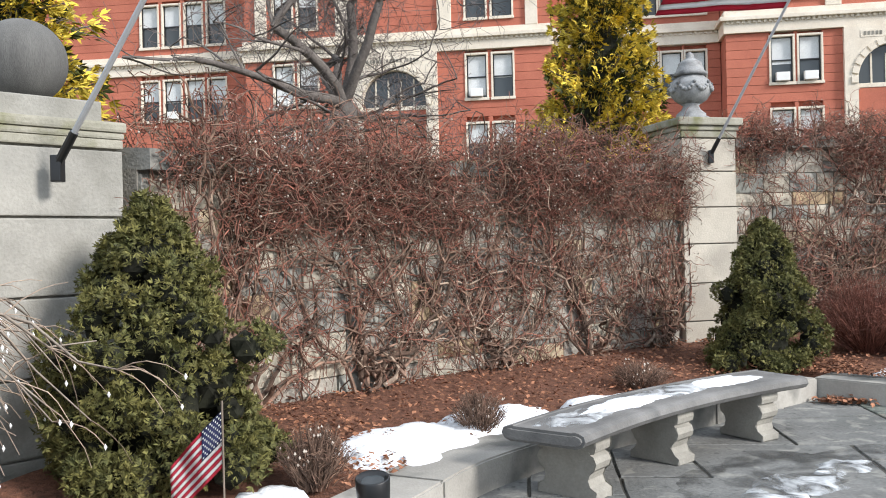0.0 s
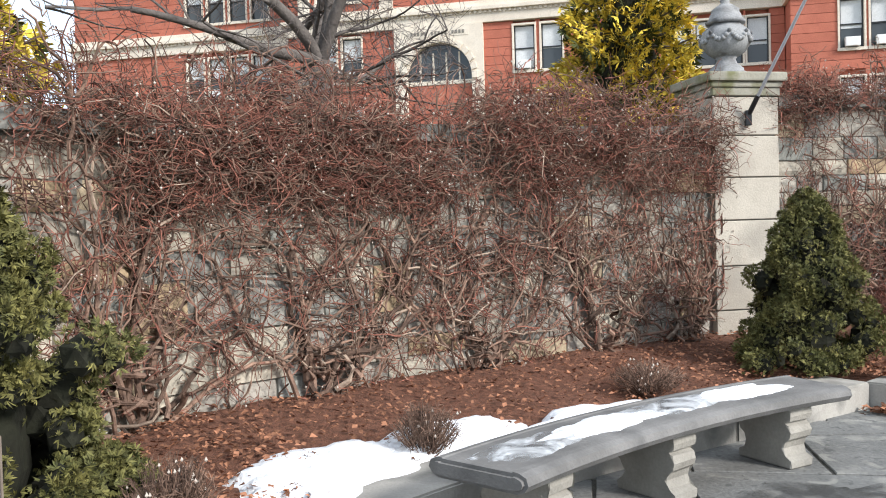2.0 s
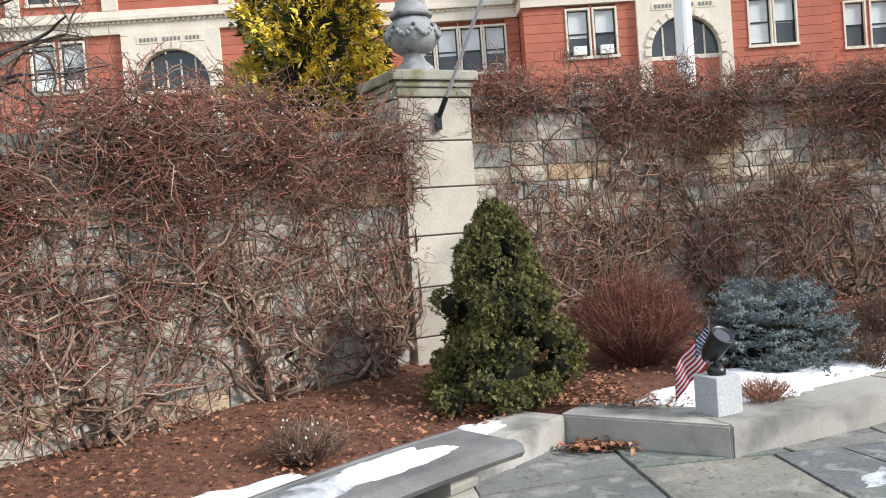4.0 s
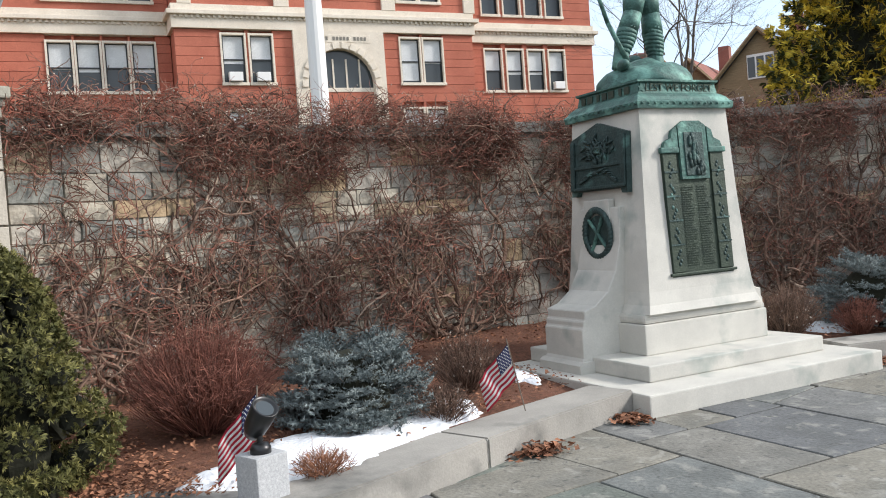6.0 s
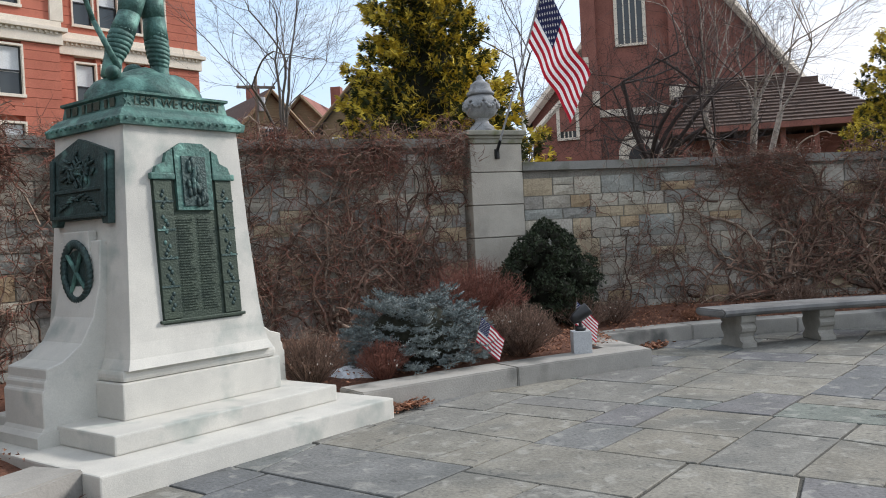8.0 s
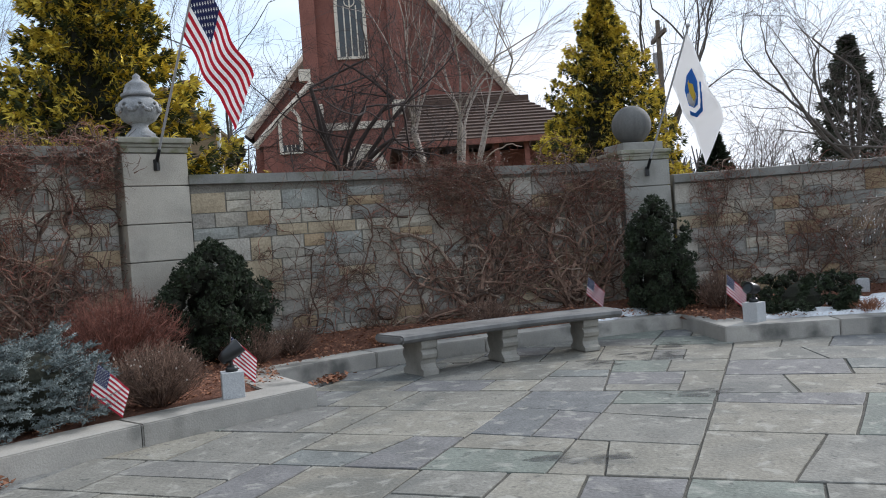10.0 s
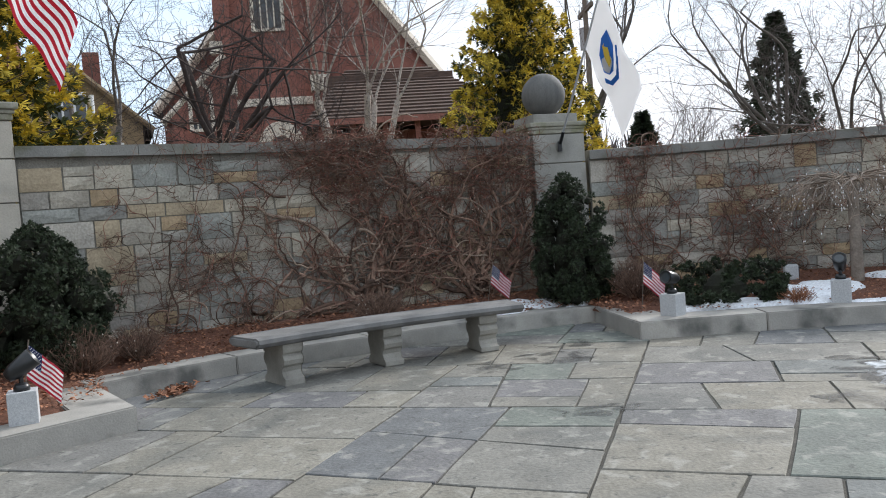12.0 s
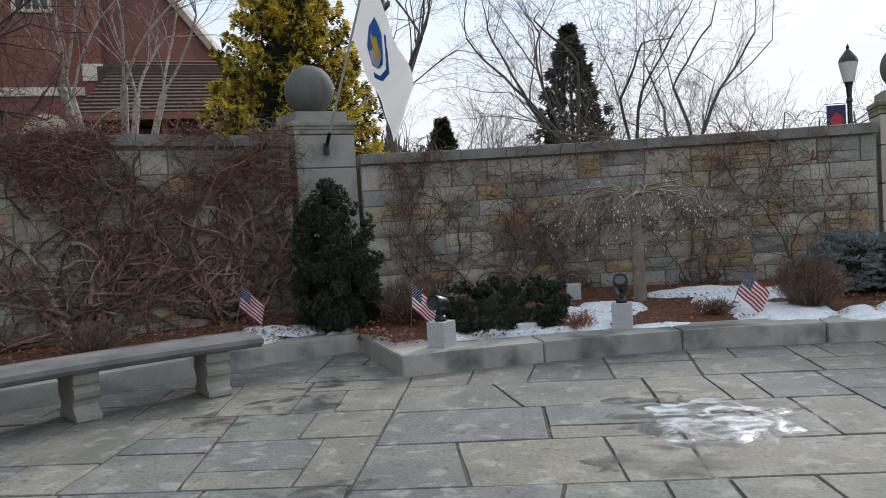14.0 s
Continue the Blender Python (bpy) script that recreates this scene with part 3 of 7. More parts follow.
pillar(x, y, yaw, w, [.55, 1.05, 1.56, 2.06, 2.565, 3.0], 3.2, None, M_PILLAR, "cream coursed limestone pillar topped by a carved urn")
urn(*inward(x, y, yaw, w / 2), 3.2, 1.03)
x, y, yaw, w = front((19.87, 5.48), (20.36, 4.8))
pillar(x, y, yaw, w, [.6, 1.13, 1.66, 2.19, 2.62], 2.79, .02, M_PILLAR_GREY, "grey coursed limestone pillar topped by a stone ball")
stone_ball(*inward(x, y, yaw, w / 2), 2.79, .33, yaw, .72)
x, y, yaw, w = front((20.75, -2.05), (20.55, -2.85))
pillar(x, y, yaw, w, [.55, 1.05, 1.55, 2.05, 2.45], 2.62, .02, M_PILLAR, "cream coursed limestone pillar topped by a stone ball")
stone_ball(*inward(x, y, yaw, w / 2), 2.62, .33, yaw, .72)


# ---- monument ----
def monument():
    m = thing("war_monument", pose(8.42, 8.5, 0), "pale granite war memorial pedestal with bronze plaques on two steps", "monument")
    part("lower_step", box(-1.44, .03, -.1, 1.4, 2.6, .18, .015), M_MONU, m)
    part("upper_step", box(-1.09, .43, .18, 1.09, 2.3, .325, .015), M_MONU, m)
    bm = box(-.76, .84, .325, .80, 2.16, .61, .012)
    part("base_block", bm, M_MONU, m)
    bm = box(-.74, .86, .61, .78, 2.14, .70, .03)
    part("base_moulding", bm, M_MONU, m)
    # tapering shaft, slightly hollowed at the foot
    bm = bmesh.new()
    rows = []
    for z, k in ((.70, .715), (.78, .68), (.9, .658), (1.1, .637), (1.8, .59), (2.62, .55)):
        rows.append([bm.verts.new((sx * k, 1.5 + sy * k * .96, z)) for sx, sy in ((-1, -1), (1, -1), (1, 1), (-1, 1))])
    for a, b in zip(rows, rows[1:]):
        for i in range(4):
            bm.faces.new((a[i], a[(i + 1) % 4], b[(i + 1) % 4], b[i]))
    bm.faces.new(rows[0][::-1]), bm.faces.new(rows[-1])
    bmesh.ops.bevel(bm, geom=[e for e in bm.edges if e.calc_face_angle(0) > 1.0], offset=.012, segments=2, affect="EDGES")
    part("shaft", bm, M_MONU, m)
    # curved buttresses at both flanks
    for side in (-1, 1):
        out = [(.50, .0), (1.22, .0), (1.22, .12), (1.19, .16), (1.19, .43), (1.17, .45), (1.17, .50), (1.15, .52), (1.15, .60), (1.02, .64), (.86, .76), (.75, .95), (.685, 1.2), (.66, 1.5), (.655, 1.56), (.50, 1.56)]
        bm = prism([(side * a, b + .16) for a, b in out], .62)
        bm.transform(Matrix.Translation((0, 1.53, 0)))
        bmesh.ops.bevel(bm, geom=[e for e in bm.edges if e.calc_face_angle(0) > 0.7], offset=.008, segments=1, affect="EDGES")
        part("buttress", bm, M_MONU, m)
        bm = prism([(side * a, b + .16) for a, b in ((.6, .0), (1.26, .0), (1.26, .10), (1.22, .13), (.6, .13))], .68)
        bm.transform(Matrix.Translation((0, 1.53, 0)))
        part("buttress_foot", bm, M_MONU, m)
    # bronze cornice that carries the statue
    bm = bmesh.new()
    rows = []
    for z, k in ((2.62, .60), (2.68, .61), (2.70, .585), (2.735, .56), (2.76, .53), (2.775, .50), (2.87, .485), (2.885, .51), (2.905, .51)):
        rows.append([bm.verts.new((sx * k, 1.5 + sy * k * .96, z)) for sx, sy in ((-1, -1), (1, -1), (1, 1), (-1, 1))])
    for a, b in zip(rows, rows[1:]):
        for i in range(4):
            bm.faces.new((a[i], a[(i + 1) % 4], b[(i + 1) % 4], b[i]))
    bm.faces.new(rows[0][::-1]), bm.faces.new(rows[-1])
    cornice = part("bronze_cornice", bm, M_BRONZE, m, "green verdigris bronze cornice with raised lettering")
    bm = bmesh.new()
    for i in range(15):
        for yy, xx in ((.905, -.55 + i * .0786),):
            bmesh.ops.create_icosphere(bm, subdivisions=1, radius=.014, matrix=Matrix.Translation((xx, 1.5 - .608 * .96, 2.665)))
            bmesh.ops.create_icosphere(bm, subdivisions=1, radius=.014, matrix=Matrix.Translation((-.612, 1.5 + xx, 2.665)))
    tagged(part("bead_moulding", bm, M_BRONZE, cornice, smooth=True), kind="stuff")
    cu = bpy.data.curves.new("lettering", "FONT")
    cu.body, cu.size, cu.extrude, cu.align_x, cu.align_y = "LEST WE FORGET", .108, .004, "CENTER", "CENTER"
    cu.materials.append(M_PLAQUE)
    tmp = bpy.data.objects.new("lettering", cu)
    me = bpy.data.meshes.new_from_object(tmp)
    bpy.data.objects.remove(tmp)
    obj("lettering", me, cornice, "raised dark letters on the cornice", pose(.01, 1.5 - .494 * .96 - .004, 2.825, 97, 0, 0))
    for i, wd in enumerate((.09, .05, .11, .09, .05, .10, .08)):
        part("lettering_bar", box(-.505, 1.15 + i * .115, 2.79, -.492, 1.15 + i * .115 + wd * .8, 2.86), M_PLAQUE, cornice)
    star = [( (.028 if i % 2 else .065) * .7 * math.sin(math.pi * i / 5), (.028 if i % 2 else .065) * .7 * math.cos(math.pi * i / 5)) for i in range(10)]
    bm = prism(star, .012)
    bm.transform(Matrix.Translation((-.465, 1.5 - .494 * .96 - .003, 2.825)))
    part("star", bm, M_BRONZE, cornice)
    # large plaque on the front
    plq = part("front_plaque", prism([(-.345, 1.02), (-.25, 1.0), (-.18, 1.03), (.18, 1.03), (.25, 1.0), (.345, 1.02), (.345, 2.20), (-.345, 2.20)], .05), M_PLAQUE, m, "tall dark green bronze plaque with a roll of names")
    tilt = Matrix.Translation((.04, 1.5 - .60 * .96 + .012, .035)) @ Matrix.Rotation(-math.atan2(.08 * .96, 1.52), 4, "X")
    plq.matrix_basis = Matrix.Translation((0, 0, 1.6)) @ tilt @ Matrix.Diagonal((1.13, 1, 1.10, 1)) @ Matrix.Translation((0, 0, -1.66))
    def on_plaque(name, bm, material=M_PLAQUE, smooth=False):
        bm.transform(Matrix.Translation((0, -.03, 0)))
        part(name, bm, material, plq, smooth=smooth)
    on_plaque("ledge", box(-.37, -.02, 1.10, .37, .012, 1.125, .006))
    for sx in (-1, 1):
        on_plaque("pilaster", box(sx * .265 - .075, -.012, 1.13, sx * .265 + .075, .01, 2.16, .005), M_PLAQUE)
        on_plaque("pilaster_cap", box(sx * .265 - .10, -.03, 2.16, sx * .265 + .10, .012, 2.21, .01), M_BRONZE)
        on_plaque("volute", prism([(sx * .17, 2.21), (sx * .33, 2.21), (sx * .31, 2.26), (sx * .24, 2.29), (sx * .22, 2.36), (sx * .17, 2.39)], .05), M_BRONZE)
        for k in range(5):
            bm = bmesh.new()
            for q in range(5):
                bmesh.ops.create_icosphere(bm, subdivisions=1, radius=.016, matrix=Matrix.Translation((sx * .265 + .02 * math.sin(q * 2.1 + k), -.012, 1.2 + k * .19 + q * .028)) @ Matrix.Diagonal((1, .6, 1.3, 1)))
            on_plaque("pilaster_ornament", bm, M_RELIEF, True)
        for k in range(4):
            on_plaque("pilaster_band", box(sx * .265 - .075, -.02, 1.36 + k * .21, sx * .265 + .075, -.008, 1.375 + k * .21), M_RELIEF)
    on_plaque("niche_frame", prism([(-.155, 1.93), (.155, 1.93), (.155, 2.40), (.09, 2.44), (-.09, 2.44), (-.155, 2.40)], .05), M_BRONZE)
    on_plaque("niche", box(-.105, -.035, 1.96, .105, -.024, 2.34, .004), M_RELIEF)
    bm = bmesh.new()
    rr = random.Random(5)
    for i in range(26):
        z = 1.99 + .32 * i / 26
        wob = .03 * math.sin(i * .5)
        bmesh.ops.create_icosphere(bm, subdivisions=1, radius=.028, matrix=Matrix.Translation((wob + rr.uniform(-.05, .05) * (1.4 - i / 26), -.04, z)) @ Matrix.Diagonal((.7, .5, 1.6, 1)))
    on_plaque("relief", bm, M_RELIEF, True)
    bm = bmesh.new()
    for k in range(34):
        z = 1.86 - k * .0205
        for sx in (-1, 1):
            box(-.165 if sx < 0 else .01, -.004, z, (-.02 - .05 * rr.random()) if sx < 0 else (.155 - .05 * rr.random()), .0, z + .007, 0, bm)
    on_plaque("lettering_field", bm, M_PLAQUE)
    # relief panel and round badge on the left flank
    fl = part("side_plaque", prism([(-.44, 1.86), (-.36, 1.86), (-.34, 1.905), (.34, 1.905), (.36, 1.86), (.44, 1.86), (.44, 2.44), (.40, 2.45), (0, 2.57), (-.40, 2.45), (-.44, 2.44)], .06), M_RELIEF, m, "dark bronze relief panel with crossed shapes")
    fl.matrix_basis = pose(-.605, 1.53, -.01, 0, 0, -90) @ Matrix.Translation((0, 0, 2.2)) @ Matrix.Rotation(-.05, 4, "X") @ Matrix.Translation((0, 0, -2.2))
    def on_side(name, bm, smooth=False):
        bm.transform(Matrix.Translation((0, -.035, 0)))
        part(name, bm, M_RELIEF, fl, smooth=smooth)
    on_side("side_frame", box(-.43, -.02, 1.93, -.37, .0, 2.42, .006)), on_side("side_frame", box(.37, -.02, 1.93, .43, .0, 2.42, .006))
    on_side("panel_rail", box(-.38, -.014, 2.13, .38, .0, 2.16, .004)), on_side("panel_sill", box(-.42, -.025, 1.915, .42, .0, 1.945, .006))
    bm = bmesh.new()
    for i in range(60):
        a, r = rr.uniform(0, 6.28), rr.uniform(.02, .26)
        px, pz = r * math.cos(a), 2.31 + .5 * r * math.sin(a)
        bmesh.ops.create_icosphere(bm, subdivisions=1, radius=rr.uniform(.016, .034), matrix=Matrix.Translation((px, -.006, pz)) @ Matrix.Rotation(rr.uniform(0, 3), 4, "Y") @ Matrix.Diagonal((.5, .6, 2.0, 1)))
    for i in range(40):
        sx = rr.choice((-1, 1))
        t = rr.random()
        bmesh.ops.create_icosphere(bm, subdivisions=1, radius=.02, matrix=Matrix.Translation((sx * t * .28, -.006, 2.09 - .10 * t * t + rr.uniform(-.02, .02))) @ Matrix.Rotation(sx * (1 + t), 4, "Y") @ Matrix.Diagonal((.5, .6, 2.2, 1)))
    on_side("relief", bm, True)
    part("blank_tablet", box(-.675, 1.36, 1.45, -.60, 1.76, 1.80, .008), M_MONU, m)
    wr = thing("wreath", pose(-.70, 1.53, 1.47, 0, -7, -90) @ Matrix.Scale(1.12, 4), "round dark bronze wreath badge with crossed staves", "", "")
    wr.parent = m
    bm = bmesh.new()
    for i in range(36):
        a = 2 * math.pi * i / 36
        bmesh.ops.create_icosphere(bm, subdivisions=1, radius=.05, matrix=Matrix.Translation((.175 * math.cos(a), 0, .205 * math.sin(a))) @ Matrix.Rotation(-a + .5, 4, "Y") @ Matrix.Diagonal((.55, .5, 1.2, 1)))
    part("wreath_ring", bm, M_RELIEF, wr, smooth=True)
    for q in (-1, 1):
        part("staff", cylinder((-.11 * q, -.0, -.15), (.11 * q, -.0, .15), .016, .016, 8), M_BRONZE, wr)
    part("badge_disc", cylinder((0, .03, 0), (0, .012, 0), .16, .16, 32), M_RELIEF, wr)


monument()


def statue():
    """Rock mound with the legs of a bronze figure, a helmet and a slanting staff, as one plain mesh."""
    bm = bmesh.new()
    bmesh.ops.create_icosphere(bm, subdivisions=4, radius=1)
    for v in bm.verts:
        q = v.co.copy()
        v.co = Vector((q.x * .50, q.y * .47, max(q.z, -.02) * .27))
        v.co.z += (.05 * noise.noise(q * 2.0) + .02 * noise.noise(q * 6)) * max(q.z, 0)
        v.co.xy *= 1 + .06 * noise.noise(q * 3 + Vector((4, 0, 0)))
    def limb(pts):
        for (p, r0), (q, r1) in zip(pts, pts[1:]):
            join(bm, cylinder(p, q, r0, r1, 18))
            bmesh.ops.create_uvsphere(bm, u_segments=16, v_segments=10, radius=r1 * .99, matrix=Matrix.Translation(q))
    limb([((-.34, -.04, .18), .08), ((-.30, -.04, .36), .076), ((-.21, -.04, .56), .105), ((-.13, -.04, .74), .095), ((-.07, -.02, .95), .12), ((-.02, 0, 1.2), .14)])
    limb([((.17, -.02, .16), .08), ((.16, -.01, .34), .075), ((.15, .0, .56), .107), ((.135, .0, .76), .096), ((.10, .0, .95), .12), ((.07, 0, 1.2), .145)])
    for x, y, z, a in ((-.37, -.13, .20, -28), (.19, -.12, .175, 12)):
        own = bmesh.new()
        bmesh.ops.create_icosphere(own, subdivisions=3, radius=1)
        own.transform(Matrix.Translation((x, y, z)) @ Matrix.Rotation(radians(a), 4, "Z") @ Matrix.Diagonal((.062, .155, .06, 1)))
        join(bm, own)
    # wound leg wrappings
    for base, tip, n in (((-.30, -.04, .34), (-.135, -.04, .74), 11), ((.16, -.01, .32), (.135, 0, .76), 12)):
        for i in range(n):
            t = (i + .5) / n
            p = Vector(base).lerp(Vector(tip), t)
            r = .079 + .029 * math.sin(math.pi * min(1, t * 1.15))
            own = bmesh.new()
            bmesh.ops.create_cone(own, cap_ends=True, segments=18, radius1=r - .004, radius2=r, depth=.034)
            own.transform(Matrix.Translation(p) @ Matrix.Rotation(.25, 4, "Y"))
            join(bm, own)
    own = bmesh.new()
    bmesh.ops.create_uvsphere(own, u_segments=20, v_segments=12, radius=.095)
    own.transform(Matrix.Translation((-.03, .10, .26)))
    join(bm, own)
    join(bm, cylinder((-.30, -.12, .24), (-.50, -.10, .62), .028, .022, 10))
    join(bm, cylinder((-.50, -.10, .62), (-.66, -.08, 1.1), .022, .016, 10))
    join(bm, box(-.2, -.14, 1.1, .26, .14, 1.75, .08))
    bm.transform(Matrix.Translation((8.42, 10.0, 2.905)))
    s = tagged(part("bronze_statue", bm, M_BRONZE, None, smooth=True), "verdigris bronze standing figure on a rocky mound atop the pedestal", "statue")


statue()


# ---- benches ----
def bench(x, y, yaw, label, s):
    b = thing("stone_bench", pose(x, y, 0, 0, 0, yaw) @ Matrix.Scale(s, 4), label, "bench", "stone benches")
    L, D = 2.95, .55
    R = 7.0

    def bend(bm):
        for v in bm.verts:
            a, q = v.co.x / R, v.co.y
            v.co.x, v.co.y = (R + q) * math.sin(a), -R + (R + q) * math.cos(a)

    bm = bmesh.new()
    k = 24
    prof = [(-D / 2 + .05, .375), (-D / 2 + .01, .39), (-D / 2 - .012, .42), (-D / 2, .455), (-D / 2 + .035, .47), (-D / 2 + .07, .474), (-D / 2 + .075, .468), (D / 2 - .075, .468), (D / 2 - .07, .474), (D / 2 - .035, .47), (D / 2, .455), (D / 2 + .012, .42), (D / 2 - .01, .39), (D / 2 - .05, .375)]
    rows = [[bm.verts.new((-L / 2 + L * i / k, py, pz)) for py, pz in prof] for i in range(k + 1)]
    for a, c in zip(rows, rows[1:]):
        for j in range(len(prof)):
            bm.faces.new((a[j], c[j], c[(j + 1) % len(prof)], a[(j + 1) % len(prof)]))
    e0, e1 = bm.faces.new(rows[0]), bm.faces.new(rows[-1][::-1])
    bmesh.ops.recalc_face_normals(bm, faces=bm.faces[:])
    bmesh.ops.bevel(bm, geom=[e for e in (*e0.edges, *e1.edges)], offset=.018, segments=2, affect="EDGES")
    bend(bm)
    part("seat", bm, M_BENCH, b)
    for lx in (-1.08, 0, 1.08):
        o = [(-.205, 0), (.205, 0), (.205, .05), (.16, .075), (.145, .12), (.16, .16), (.19, .185), (.205, .225), (.19, .262), (.165, .275), (.165, .288), (.195, .295), (.205, .33), (.205, .378), (-.205, .378), (-.205, .33), (-.195, .295), (-.165, .288), (-.165, .275), (-.19, .262), (-.205, .225), (-.19, .185), (-.16, .16), (-.145, .12), (-.16, .075), (-.205, .05)]
        bm = prism(o, .20)
        bm.transform(Matrix.Rotation(radians(90), 4, "Z"))
        bm.transform(Matrix.Translation((R * math.sin(lx / R), -R + R * math.cos(lx / R), 0)) @ Matrix.Rotation(-lx / R, 4, 'Z'))
        bmesh.ops.bevel(bm, geom=[e for e in bm.edges if e.calc_face_angle(0) > 1.2], offset=.008, segments=1, affect="EDGES")
        part("leg", bm, M_BENCHLEG, b)
    return b


b1 = bench(0.97, 6.09, 47, "grey stone bench with carved legs and old snow on its seat", .96)
b2 = bench(16.0, 6.5, 315.5, "damp grey stone bench with three carved legs by the kerb", 1.08)


# ---- paving base ----
pm = Soup()
pm.add([(-14, -12, -.012), (22, -12, -.012), (22, 10.2, -.012), (-14, 10.2, -.012)], [(0, 1, 2, 3)])
paving = tagged(obj("pavement", pm.mesh("pavement", M_JOINT)), "plaza of blue-grey rectangular flagstones with dark joints", "pavement", kind="structure")


# ---- brick school building ----
PHI = radians(3.5)


def facade(u, d, z):
    """A point of the building: u along its front, d behind its main plane, z up."""
    return Vector((42 * math.sin(PHI) + u * math.cos(PHI) + d * math.sin(PHI), 42 * math.cos(PHI) - u * math.sin(PHI) + d * math.cos(PHI), z))


FM = Matrix.Translation((42 * math.sin(PHI), 42 * math.cos(PHI), 0)) @ Matrix.Rotation(-PHI, 4, "Z")


def sash(parent, u, d, z, w, h, unit=False, blind=.5):
    wd = part("window", box(u - w / 2 - .09, d - .05, z - .02, u - w / 2, d + .2, z + h + .1, .01), M_TRIM, parent)
    part("frame", box(u + w / 2, d - .05, z - .02, u + w / 2 + .09, d + .2, z + h + .1, .01), M_TRIM, wd)
    part("frame", box(u - w / 2, d - .05, z + h, u + w / 2, d + .2, z + h + .1, .01), M_TRIM, wd)
    part("sill", box(u - w / 2 - .12, d - .10, z - .16, u + w / 2 + .12, d + .1, z - .02, .01), M_TRIM, wd)
    part("pane", box(u - w / 2, d + .17, z, u + w / 2, d + .18, z + h), M_GLASS, wd)
    part("blind", box(u - w / 2 + .06, d + .15, z + h * (1 - blind), u + w / 2 - .06, d + .16, z + h - .05), M_BLIND, wd)
    part("sash_bar", box(u - w / 2, d + .1, z + h * .47, u + w / 2, d + .15, z + h * .47 + .06), M_BLACK, wd)
    for s in (-1, 1):
        part("sash_stile", box(u + s * (w / 2 - .03) - .03, d + .1, z, u + s * (w / 2 - .03) + .03, d + .148, z + h), M_BLACK, wd)
    if unit:
        part("air_conditioner", box(u - .3, d - .25, z + .02, u + .3, d + .02, z + .42, .02), M_WHITE, wd)


